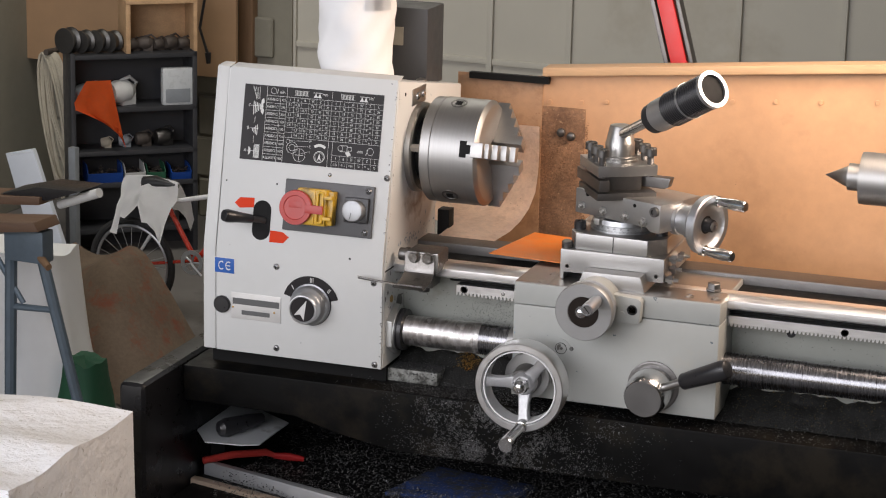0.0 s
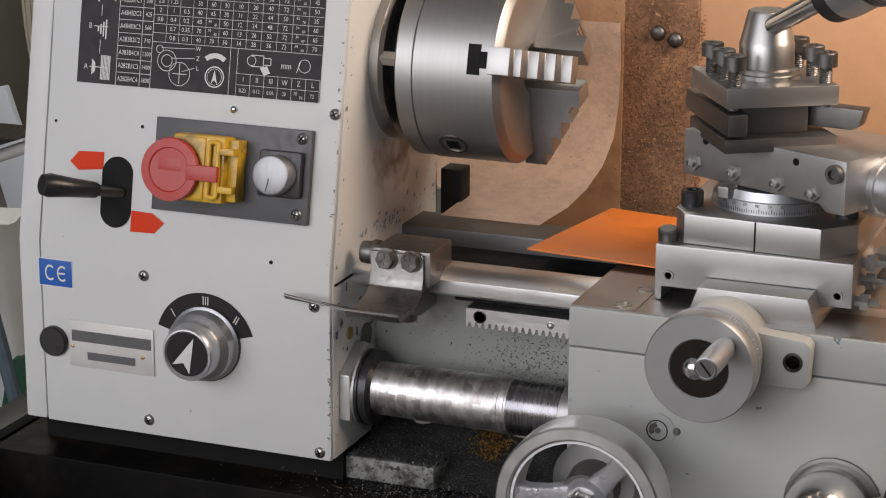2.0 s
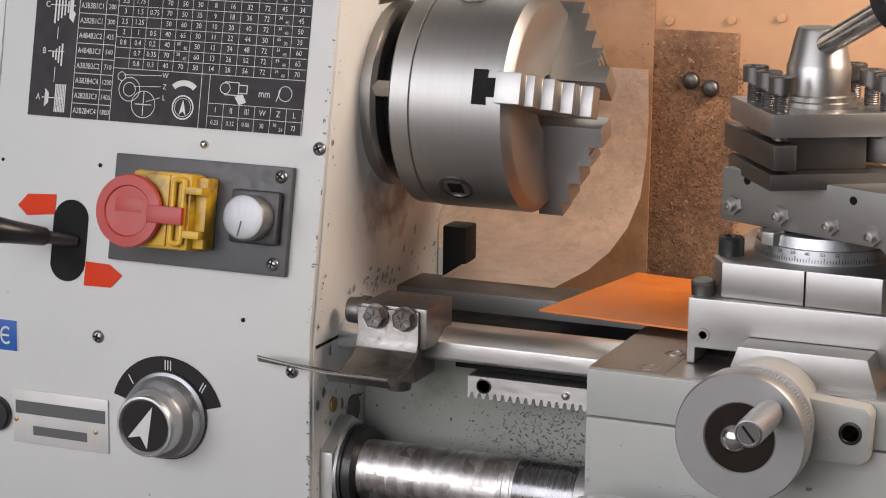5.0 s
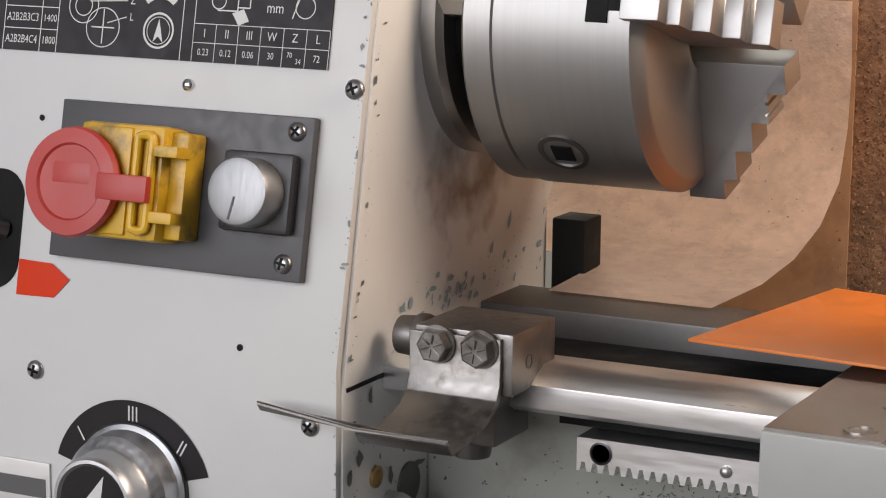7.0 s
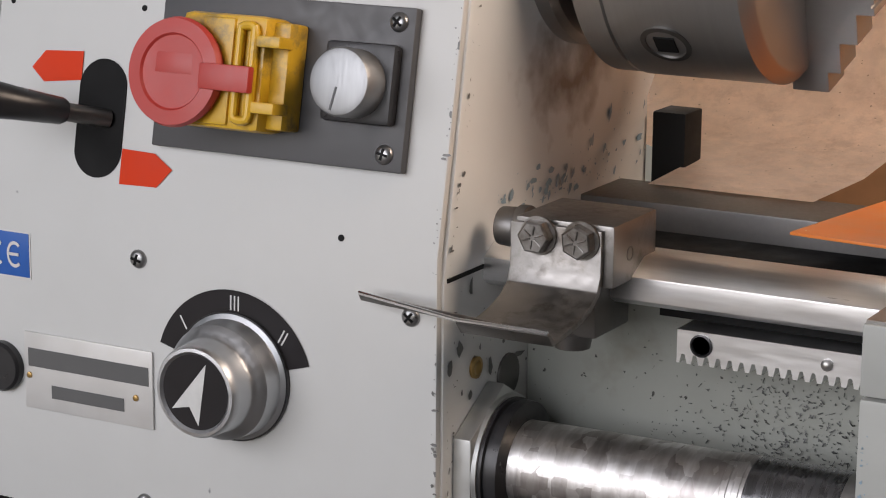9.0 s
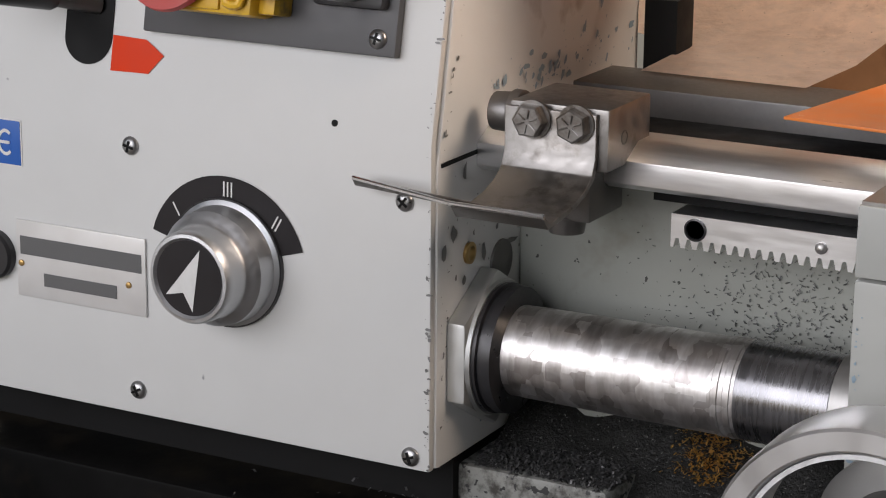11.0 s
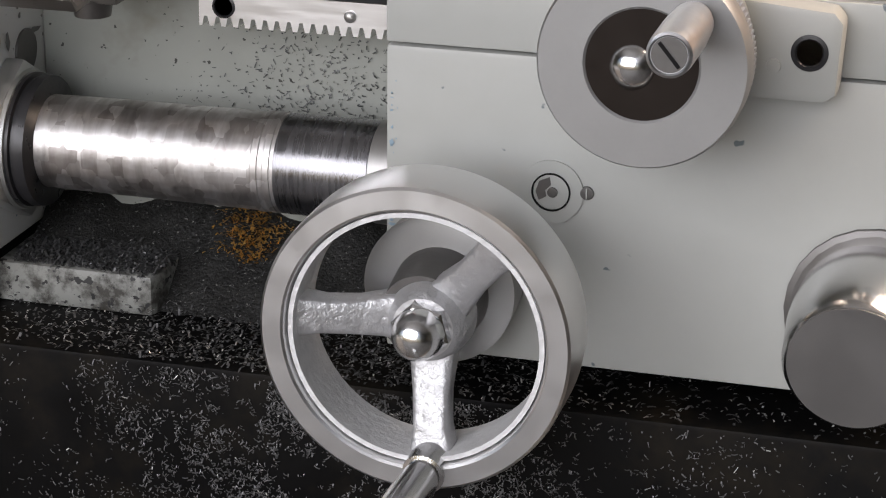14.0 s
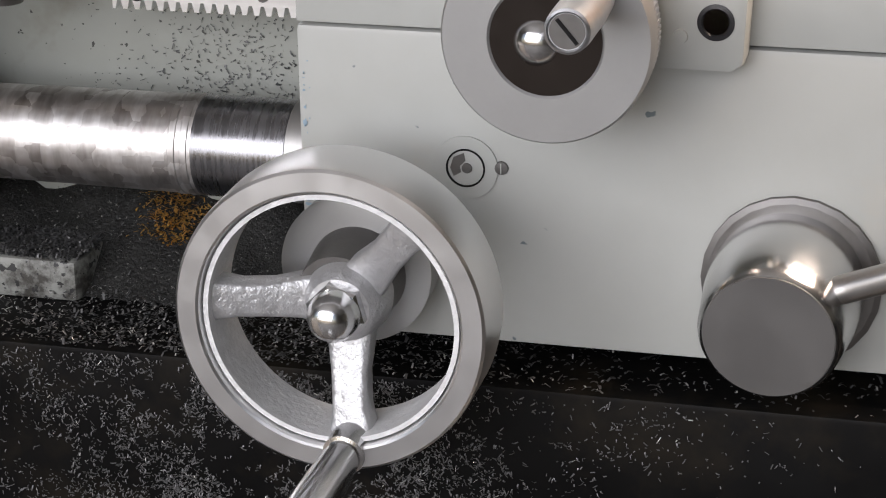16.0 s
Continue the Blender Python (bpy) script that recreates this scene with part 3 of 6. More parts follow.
put(part("red_tongue", on_plate(bm, -0.0305, -0.0019), RED, bevel=0.0008), switch)
bm = B()
box(bm, -0.0080, 0.0080, -0.0005, 0.0070, 0.02395, 0.02415)
put(part("pressed_mark", on_plate(bm, -0.0305, -0.0015), RED, bevel=0.0002), switch)
bm = box(B(), -0.0145, 0.0145, -0.0145, 0.0145, 0, 0.006)
speed = lp("speed_knob", on_plate(bm, 0.0362, 0.0012), BLACKP, "silver speed knob on a square black base", bevel=0.002)
bm = B()
rev(bm, [(0.006, 0.0125), (0.016, 0.0125), (0.0175, 0.0118), (0.018, 0.010), (0.018, 0)], axis=(0, 0, 1), seg=40)
put(part("cap", on_plate(bm, 0.0357, 0.0008), CAPM, None, "brushed silver cap"), speed)
bm = box(B(), -0.0004, 0.0004, -0.0105, -0.002, 0.018, 0.0182)
put(part("pointer", on_plate(moved(bm, Matrix.Rotation(radians(-12), 4, "Z")), 0.0357, 0.0008), BLACKP), speed)

# lower front: approval sticker, plug, name plate, gear knob
bm = box(B(), -0.2100, -0.1855, -T - 0.0005, -T + 0.0005, 0.1008, 0.1186)
border = box(B(), -0.2106, -0.1849, -T - 0.0003, -T + 0.0005, 0.1002, 0.1192)
lp("sticker_border", border, PRINT, "thin white border", panel)
sticker = lp("approval_sticker", bm, BLUE, "blue and white approval sticker", panel, bevel=0.0002)
bm = B()
for cx, cut in ((-0.2015, 0), (-0.1925, 1)):
    r0, r1 = 0.0054, 0.0040
    pts = [(math.cos(k), math.sin(k)) for k in (radians(48) + radians(264) * i / 20 for i in range(21))]
    for (a, b), (c, dd) in zip(pts, pts[1:]):
        bm.faces.new([bm.verts.new((cx + p * 0.72, -T - 0.0008, 0.1097 + q)) for p, q in ((a * r0, b * r0), (c * r0, dd * r0), (c * r1, dd * r1), (a * r1, b * r1))])
    if cut:
        box(bm, cx - 0.0035, cx + 0.002, -T - 0.0009, -T - 0.0006, 0.1091, 0.1103)
put(part("sticker_print", bm, PRINT), panel)
bm = B()
rev(bm, [(0, 0.0102), (0.003, 0.0102), (0.0042, 0.0092), (0.0045, 0)], (-0.2005, -T, 0.0630), (0, -1, 0), 32)
lp("blanking_plug", bm, BLACKP, "round black plug", panel)
bm = box(B(), -0.1890, -0.1262, -T - 0.0012, -T, 0.0475, 0.0790)
plate = lp("name_plate", bm, NAMEP, "silver name plate with dark raised print", bevel=0.0005)
INK = mat("grey_ink", (0.10, 0.10, 0.10), 0.6, 0, 200, 0.1, 0)
bm = box(B(), -0.1868, -0.1280, -T - 0.00145, -T - 0.001, 0.0650, 0.0725)
put(part("maker_bar", bm, INK, None, "plain dark bar in place of the maker's name"), plate)
bm = box(B(), -0.1755, -0.1400, -T - 0.00145, -T - 0.001, 0.0530, 0.0583)
put(part("type_bar", bm, INK, None, "plain dark bar in place of the type number"), plate)
for x, z in ((-0.1865, 0.0612), (-0.1342, 0.0595)):
    bm = B()
    rev(bm, [(0, 0.0014), (0.0008, 0.0012), (0.0012, 0)], (x, -T - 0.001, z), (0, -1, 0), 12)
    put(part("pin", bm, BRASS), plate)

KX, KZ = -0.0888, 0.0750
bm = B()
n = 26
for (a, b) in ((i, i + 1) for i in range(n)):
    ka, kb = (radians(16 + 148 * j / n) for j in (a, b))
    bm.faces.new([bm.verts.new((KX + math.cos(k) * r * 1.02, -T - 0.0004, KZ - 0.001 + math.sin(k) * r)) for k, r in ((ka, 0.0345), (kb, 0.0345), (kb, 0.0235), (ka, 0.0235))])
arc = lp("range_scale", bm, CHARTB, "black arc scale marked in white Roman numerals")
bm = B()
for s, ang in (("I", 140), ("III", 88), ("II", 40)):
    r = 0.0292
    m = front_m(KX + math.cos(radians(ang)) * r, KZ - 0.001 + math.sin(radians(ang)) * r, -T - 0.0007)
    text_into(bm, s, 0.0085, m @ Matrix.Rotation(radians((ang - 90) * 0.6), 4, "Z"), 0.8)
tagged(put(part("scale_print", bm, PRINT), arc), kind="stuff")
bm = B()
rev(bm, [(0, 0.0245), (0.002, 0.0245), (0.003, 0.0228), (0.011, 0.0222), (0.0135, 0.020), (0.0145, 0.0185), (0.016, 0.0178), (0.0225, 0.0178), (0.0248, 0.0176), (0.0262, 0.0168), (0.0264, 0.0155), (0.0254, 0.0145), (0.0252, 0)], (KX, -T, KZ), (0, -1, 0), 64)
gear = lp("gear_knob", bm, ALU, "stepped aluminium gear selector knob with a black arrow face")
bm = B()
rev(bm, [(0.0253, 0.0146), (0.0255, 0.0144), (0.0255, 0)], (KX, -T, KZ), (0, -1, 0), 48)
put(part("arrow_face", bm, CHARTB), gear)
bm = B()
am = front_m(KX, KZ, -T - 0.0257) @ Matrix.Rotation(radians(-24), 4, "Z")
bm.faces.new([bm.verts.new(am @ Vector(p)) for p in ((0, 0.0125, 0), (-0.0065, -0.0112, 0), (0, -0.0065, 0))])
bm.faces.new([bm.verts.new(am @ Vector(p)) for p in ((0, 0.0125, 0), (0, -0.0065, 0), (0.0065, -0.0112, 0))])
put(part("arrow_print", bm, PRINT), gear)
bm = ring(B(), (KX, -T, KZ), (0, -1, 0), 0.0225, 0.0252, 0, 0.0018)
put(part("rubber_ring", bm, BLACKP), gear)

# right end of the headstock
bm = B()
rev(bm, [(0, 0.0042), (0.0012, 0.0042), (0.0014, 0.0028), (0.0006, 0.0016), (0.0006, 0)], (0, 0.0245, 0.0848), (1, 0, 0), 20)
lp("oiler", bm, BRASS, "small brass oil nipple")
bm = B()
rev(bm, [(0, 0.0085), (0.001, 0.0085), (0.0015, 0.007), (0.0015, 0)], (0, 0.0505, 0.0755), (1, 0, 0), 20)
lp("side_plug", bm, DARKST, "dull round plug")
bm = B()
hexa = [(0.0340 - 0.0305 * math.cos(k), 0.0470 + 0.0305 * math.sin(k)) for k in (radians(30 + 60 * i) for i in range(6))]
prism(bm, hexa, 0.0, 0.0078, lambda u, v, w: (w, u, v))
nut = lp("lock_nut", bm, NUTM, "large worn hexagonal lock nut", bevel=0.0016)
bm = B()
rev(bm, [(0.0076, 0.0262), (0.0092, 0.0256), (0.0092, 0.024)], (0, 0.0340, 0.0470), (1, 0, 0), 48)
put(part("nut_face", bm, NUTM), nut)
bm = B()
rev(bm, [(0.0070, 0.0246), (0.0108, 0.0248), (0.0112, 0.0234), (0.0128, 0.0234), (0.0132, 0.0244), (0.0165, 0.0240), (0.0172, 0.0168)], (0, 0.0340, 0.0470), (1, 0, 0), 48)
lp("seal_ring", bm, BLACKP, "black seal collar")
bm = B()
box(bm, -0.0012, 0.0012, 0.082, 0.128, 0.300, 0.3195)
lid = lp("latch_plate", bm, STEEL, "small steel latch plate", bevel=0.001)
for y in (0.098, 0.117):
    bm = B()
    rev(bm, [(0, 0.0045), (0.002, 0.0042), (0.003, 0.002), (0.003, 0)], (0.0012, y, 0.3100), (1, 0, 0), 16)
    put(part("screw", bm, CHROME), lid)
bm = B()
rev(bm, [(0, 0.0022), (0.0004, 0.0022), (0.0004, 0)], (0.0, 0.060, 0.318), (1, 0, 0), 10)
lp("drilled_hole", bm, DEEP)
for x, y in ((-0.10, 0.06), (-0.02, 0.06), (-0.02, 0.17), (-0.2, 0.2)):
    bm = B()
    rev(bm, [(0, 0.006), (0.004, 0.006), (0.005, 0.004), (0.005, 0)], (x, y, 0.3345 - 0.1716 * (y - 0.0405)), (0, 0, 1), 18)
    lp("cover_screw", bm, STEEL)

# spindle nose and chuck
AX = (0, AX_Y, AX_Z)
bm = B()
rev(bm, [(0.0, 0.0525), (0.006, 0.0525), (0.0085, 0.050), (0.0085, 0.036)], AX, (1, 0, 0), 72)
lp("spindle_flange", bm, STEEL, "bright spindle flange")
bm = B()
rev(bm, [(0.005, 0.040), (0.022, 0.040)], AX, (1, 0, 0), 48)
lp("spindle_nose", bm, DEEP, "black oily spindle nose")
for k in range(3):
    a = radians(170 + 120 * k)
    o = (0.006, AX_Y + math.cos(a) * 0.047, AX_Z + math.sin(a) * 0.047)
    bm = B()
    rev(bm, [(0, 0.005), (0.015, 0.005)], o, (1, 0, 0), 6)
    lp("chuck_stud", bm, STEEL)
RC = 0.0615
bm = B()
rev(bm, [(0.0205, 0.030), (0.0205, RC - 0.0018), (0.0217, RC - 0.0005), (0.0322, RC - 0.0005), (0.0328, RC - 0.0016), (0.0336, RC - 0.0016), (0.0342, RC), (0.0862, RC), (0.0902, RC - 0.0045), (0.0907, RC - 0.006), (0.0907, 0.0155), (0.070, 0.0155), (0.070, 0)], AX, (1, 0, 0), 96)
chuck = lp("chuck", bm, TURNED, "three-jaw steel chuck with a turned finish")


def radial(angle):
    a = radians(angle)
    return Vector((0, -math.cos(a), math.sin(a))), Vector((0, math.sin(a), math.cos(a)))


for ang in (14, 134, 254):
    out, side = radial(ang)
    o = Vector(AX)
    bm = B()

    def place(u, v, w):
        return o + Vector((u + 0.0117, 0, 0)) + out * v + side * w

    steps = [(0.072, 0.010), (0.1125, 0.010), (0.1125, 0.0215), (0.1055, 0.0215), (0.1055, 0.0245), (0.1042, 0.0248), (0.1042, 0.0258), (0.1055, 0.0261), (0.1055, 0.0290), (0.1042, 0.0293), (0.1042, 0.0303), (0.1055, 0.0306), (0.1055, 0.0335), (0.0985, 0.0335), (0.0985, 0.0455), (0.0915, 0.0455), (0.0915, 0.0575), (0.0865, 0.0575), (0.0865, 0.0655), (0.072, 0.0655)]
    prism(bm, steps, -0.0085, 0.0085, place)
    put(part("jaw", bm, SATIN, bevel=0.0006), chuck)
    bm = B()
    prism(bm, [(0.058, 0.05), (0.066, 0.05), (0.066, RC + 0.0004), (0.058, RC + 0.0004)], -0.0095, 0.0095, place)
    prism(bm, [(0.066, 0.05), (0.0793, 0.05), (0.0793, RC + 0.0002), (0.066, RC + 0.0002)], -0.0052, 0.0052, place)
    put(part("jaw_slot", bm, DEEP), chuck)
    out, side = radial(ang - 60)
    bm = B()
    k0 = o + Vector((0.0541, 0, 0))
    rev(bm, [(RC - 0.004, 0.0098), (RC + 0.0002, 0.0098), (RC + 0.0004, 0.0078), (RC - 0.003, 0.0066)], k0, out, 32)
    put(part("key_socket", bm, DARKST), chuck)
    bm = B()
    prism(bm, [(-0.004, -0.004), (0.004, -0.004), (0.004, 0.004), (-0.004, 0.004)], RC - 0.003, RC + 0.0005, lambda u, v, w: k0 + out * w + Vector((u, 0, 0)) + side * v)
    put(part("key_hole", bm, DEEP), chuck)

# bed
bm = B()
front_way = [(0.034, 0.1145), (0.030, 0.117), (0.030, 0.1255), (0.0405, 0.1309), (0.056, 0.1309), (0.060, 0.128), (0.060, 0.1145)]
prism(bm, front_way, 0.0, 0.95, lambda u, v, w: (w, u, v))
lp("front_way", bm, WAY, "bright ground front bed way", bevel=0.0006)
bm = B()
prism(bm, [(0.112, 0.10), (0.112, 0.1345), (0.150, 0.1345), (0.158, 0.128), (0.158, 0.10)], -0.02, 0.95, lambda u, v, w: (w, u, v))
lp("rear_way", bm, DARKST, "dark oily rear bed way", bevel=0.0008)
bm = B()
prism(bm, [(0.074, -0.012), (0.066, 0.02), (0.066, 0.100), (0.058, 0.115), (0.060, 0.122), (0.112, 0.122), (0.112, -0.012)], 0.0, 0.95, lambda u, v, w: (w, u, v))
lp("bed_web", bm, WEBP, "grey bed casting speckled with oily chips", bevel=0.002)
# thin black sheet: the dark of the deep gap, put in as colour
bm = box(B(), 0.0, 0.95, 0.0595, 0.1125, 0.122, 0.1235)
lp("way_gap_shade", bm, DEEP, "black sheet standing for the deep shade between the ways")
# black strip that paints the shaded undercut between way and rack
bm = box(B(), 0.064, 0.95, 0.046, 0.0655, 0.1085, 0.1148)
lp("rack_undercut_shade", bm, DEEP, "black strip standing for the shade in the undercut above the rack")
# rack with cut teeth
bm = B()
pitch, x, pts = 0.00445, 0.0745, []
pts = [(0.945, 0.1066), (0.0745, 0.1066), (0.0745, 0.0943)]
while x < 0.93:
    pts += [(x + 0.0011, 0.0943), (x + 0.0019, 0.0977), (x + 0.0031, 0.0977), (x + 0.0039, 0.0943)]
    x += pitch
pts += [(0.945, 0.0943)]
top = [bm.verts.new((a, 0.038, b)) for a, b in pts]
prism(bm, pts, 0.038, 0.066, lambda u, v, w: (u, w, v))
bmesh.ops.delete(bm, geom=top, context="VERTS")
rack = lp("rack", bm, WAY, "bright toothed rack under the front way")
for x, z, r in ((0.0839, 0.1016, 0.0042), (0.2945, 0.1016, 0.0042), (0.52, 0.1016, 0.0042)):
    bm = B()
    rev(bm, [(0, r), (0.0006, r), (0.0008, r * 0.85), (-0.001, r * 0.7), (-0.001, 0)], (x, 0.038, z), (0, -1, 0), 24)
    put(part("cap_screw", bm, BLACKP), rack)
for x in (0.1308, 0.342, 0.60):
    bm = B()
    rev(bm, [(0, 0.0022), (0.001, 0.0021), (0.0018, 0.0012), (0.002, 0)], (x, 0.038, 0.1015), (0, -1, 0), 16)
    put(part("dowel", bm, STEEL), rack)
bm = B()
rev(bm, [(0, 0.005), (0.001, 0.005), (0.0011, 0.003), (-0.001, 0)], (0.4572, 0.066, 0.0862), (0, -1, 0), 20)
lp("bed_hole", bm, BLACKP)
# telescopic feed-rod cover
bm = B()
rev(bm, [(0.010, 0.0171), (0.0200, 0.0171), (0.0202, 0.0170), (0.0215, 0.0170), (0.0217, 0.0172), (0.060, 0.0175), (0.100, 0.0178), (0.1003, 0.0182), (0.1025, 0.0182), (0.1028, 0.0178), (0.1045, 0.0178), (0.1048, 0.0182), (0.107, 0.0182), (0.1073, 0.0179), (0.25, 0.0179)], (0, 0.0345, 0.0470), (1, 0, 0), 64)
lp("feed_cover", bm, TUBE, "bright telescopic feed-rod cover with turned bands")
bm = B()
rev(bm, [(0.25, 0.0179), (0.42, 0.0179), (0.4203, 0.0186), (0.437, 0.0186), (0.4373, 0.0179), (0.48, 0.0179), (0.4803, 0.0171), (0.56, 0.0171), (0.5603, 0.0164), (0.95, 0.0164)], (0, 0.0345, 0.0470), (1, 0, 0), 64)
lp("dark_feed_cover", bm, TUBED, "dark telescopic feed-rod cover")
bm = B()
rev(bm, [(0.143, 0.0180), (0.1432, 0.0184), (0.175, 0.0184)], (0, 0.0345, 0.0470), (1, 0, 0), 48)
lp("cover_collar", bm, TURNED, "polished collar")
bm = B()
rev(bm, [(0.1085, 0.0179), (0.1087, 0.0181), (0.1428, 0.0181), (0.143, 0.0179)], (0, 0.0345, 0.0470), (1, 0, 0), 48)
lp("cover_band", bm, TUBED, "smooth dark polished band")
# foot under the bed end
bm = B()
prism(bm, [(-0.008, 0.0225), (0.0590, 0.0225), (0.0610, 0.03), (0.0610, 0.075), (-0.008, 0.075)], -0.0135, 0.0022, lambda u, v, w: (u, v, w))
foot = lp("bed_foot", bm, FOOTP, "chipped grey bed foot caked with dark swarf", bevel=0.002)

# stop block clamped on the way, with its bent plate
bm = B()
box(bm, 0.0212, 0.0597, 0.0145, 0.051, 0.1240, 0.1465)
block = lp("bed_stop", bm, DULLST, "steel bed stop block with a bent plate bolted to it", bevel=0.0012)
bm = box(B(), 0.0245, 0.0515, 0.018, 0.047, 0.104, 0.1225)
put(part("clamp_foot", bm, DARKST, bevel=0.001), block)
bm = B()
rod(bm, (0.040, 0.024, 0.1045), (0.040, 0.024, 0.0985), 0.0075, 0.0065, 20)
put(part("clamp_screw", bm, DARKST), block)
bm = B()
rod(bm, (0.0205, 0.027, 0.139), (0.0165, 0.027, 0.139), 0.0085, 0.0085, 24)
rod(bm, (0.0165, 0.027, 0.139), (0.009, 0.027, 0.139), 0.0075, 0.007, 24)
put(part("side_stud", bm, DARKST, bevel=0.0005), block)
bm = B()
plate_line = [(0.0145, 0.1448), (0.0120, 0.1448), (0.0118, 0.129), (0.0095, 0.1235), (0.004, 0.1195), (-0.0045, 0.1168), (-0.015, 0.1150), (-0.0235, 0.1142), (-0.0268, 0.1170), (-0.0285, 0.1168), (-0.0245, 0.1122), (-0.0145, 0.1130), (-0.0035, 0.1148), (0.0055, 0.1176), (0.0120, 0.1222), (0.0143, 0.129)]
prism(bm, plate_line, 0.0205, 0.0560, lambda u, v, w: (w, u, v))
bent = put(part("bent_plate", bm, DULLST, None, "bent steel deflector plate", bevel=0.0004), block)
bm = B()
prism(bm, [(-0.0282, 0.1162), (-0.0268, 0.1162), (-0.0245, 0.1135), (-0.0259, 0.1130)], -0.028, 0.0557, lambda u, v, w: (w, u + (0.0205 - w) * 0.32 if w < 0.0205 else u, v + 0.0012))
put(part("plate_lip", bm, DULLST, bevel=0.0003), block)
bm = B()
sweep(bm, [(-0.0275, -0.0122, 0.1176), (0.0205, -0.0276, 0.1176), (0.0555, -0.0276, 0.1176)], 0.0008, 8)
put(part("polished_edge", bm, CHROME, None, "edge worn bright"), block)
for x in (0.0319, 0.0486):
    bm = B()
    rev(bm, [(0, 0.0070), (0.0012, 0.0070)], (x, 0.012, 0.1410), (0, -1, 0), 24)
    rev(bm, [(0.0012, 0.0062), (0.0050, 0.0062), (0.0056, 0.0054), (0.0056, 0)], (x, 0.012, 0.1410), (0, -1, 0), 6, start=x * 40)
    for k in range(6):
        a = radians(60 * k + 20)
        c = Vector((x, 0.0062, 0.1410))
        rod(bm, c + Vector((math.cos(a) * 0.001, 0, math.sin(a) * 0.001)), c + Vector((math.cos(a) * 0.0042, 0, math.sin(a) * 0.0042)), 0.0003, 0.0003, 5)
    put(part("hex_bolt", bm, DULLST), block)
bm = ring(B(), (0.0597, 0.028, 0.1345), (1, 0, 0), 0.0022, 0.0027, -0.0003, 0.0002, 20)
put(part("stamped_ring", bm, DARKST), block)

# ---- carriage ----
SX0, SX1, SY, SZT, SZS, SZB = 0.1570, 0.3910, -0.006, 0.1312, 0.1053, -0.0015
bm = B()
box(bm, SX0, SX1, SY, 0.10, SZB, SZS - 0.0004)
apron = lp("apron", bm, PAINT, "light grey painted apron with chipped edges", bevel=0.0018)
bm = B()
prism(bm, [(SX0, SY), (SX1, SY), (SX1, 0.165), (SX0, 0.165)], SZS + 0.0004, SZT - 0.0012, lambda u, v, w: (u, v, w))
saddle = lp("saddle", bm, PAINT, "painted saddle with bright ground top", bevel=0.0012)
bm = B()
box(bm, SX0 + 0.001, SX0 + 0.040, SY + 0.001, 0.160, SZT - 0.0012, SZT)
box(bm, SX0 + 0.040, SX1 - 0.001, SY + 0.001, 0.160, SZT - 0.0012, SZT - 0.0005)
put(part("ground_top", bm, STEEL, None, "ground steel top face"), saddle)
for x, y in ((0.1868, 0.006), (0.1900, 0.040), (0.352, 0.012), (0.382, 0.012)):
    bm = ring(B(), (x, y, SZT), (0, 0, 1), 0.0042, 0.0056, -0.0002, 0.0005, 28)
    rev(bm, [(0.0, 0.0040), (0.0002, 0.0040), (0.0003, 0.0026), (-0.0005, 0.0022)], (x, y, SZT - 0.0002), (0, 0, 1), 24)
    put(part("sunk_screw", bm, STEEL), saddle)
bm = B()
rev(bm, [(0, 0.0095), (0.002, 0.0095), (0.002, 0.0078), (0.008, 0.0078), (0.009, 0.0065), (0.009, 0)], (0.372, 0.045, SZT), (0, 0, 1), 6)
put(part("lock_bolt", bm, DARKST, bevel=0.0006), saddle)

# cross slide with dovetail, swivel base
bm = B()
prism(bm, [(0.2050, SZT), (0.2050, 0.1395), (0.2330, 0.1395), (0.2330, 0.1480), (0.2980, 0.1480), (0.2980, 0.1385), (0.3195, 0.1385), (0.3195, 0.1655), (0.2005, 0.1655), (0.2005, SZT)], 0.024, 0.155, lambda u, v, w: (u, w, v))
cross = lp("cross_slide", bm, SATIN, "grey steel cross slide", bevel=0.001)
bm = B()
prism(bm, [(0.2270, SZT - 0.001), (0.2330, 0.1478), (0.2980, 0.1478), (0.3040, SZT - 0.001)], 0.003, 0.154, lambda u, v, w: (u, w, v))
put(part("dovetail", bm, SATIN, bevel=0.0005), cross)
for x, z in ((0.2089, 0.1466), (0.3108, 0.1454)):
    bm = B()
    rev(bm, [(0, 0.0036), (0.0006, 0.0034), (0.0006, 0.0022), (-0.0004, 0.0016)], (x, 0.024, z), (0, -1, 0), 20)
    put(part("gib_screw", bm, STEEL), cross)
for y, z in ((0.05, 0.160), (0.05, 0.149), (0.09, 0.155), (0.035, 0.1405)):
    bm = B()
    rev(bm, [(0, 0.0034), (0.003, 0.0034), (0.003, 0.0055), (0.008, 0.0055), (0.008, 0.0024), (0.014, 0.0022)], (0.3195, y, z), (1, 0, 0), 6)
    put(part("gib_bolt", bm, STEEL), cross)
bm = B()
prism(bm, [(0.2070, 0.045), (0.2160, 0.030), (0.2990, 0.026), (0.3170, 0.046), (0.3170, 0.130), (0.2070, 0.130)], 0.1657, 0.1840, lambda u, v, w: (u, v, w))
base = lp("swivel_base", bm, SATIN, "eight-sided steel swivel base", bevel=0.001)
bm = box(B(), 0.2592, 0.2600, 0.0272, 0.0285, 0.1660, 0.1837)
put(part("zero_line", bm, DEEP), base)
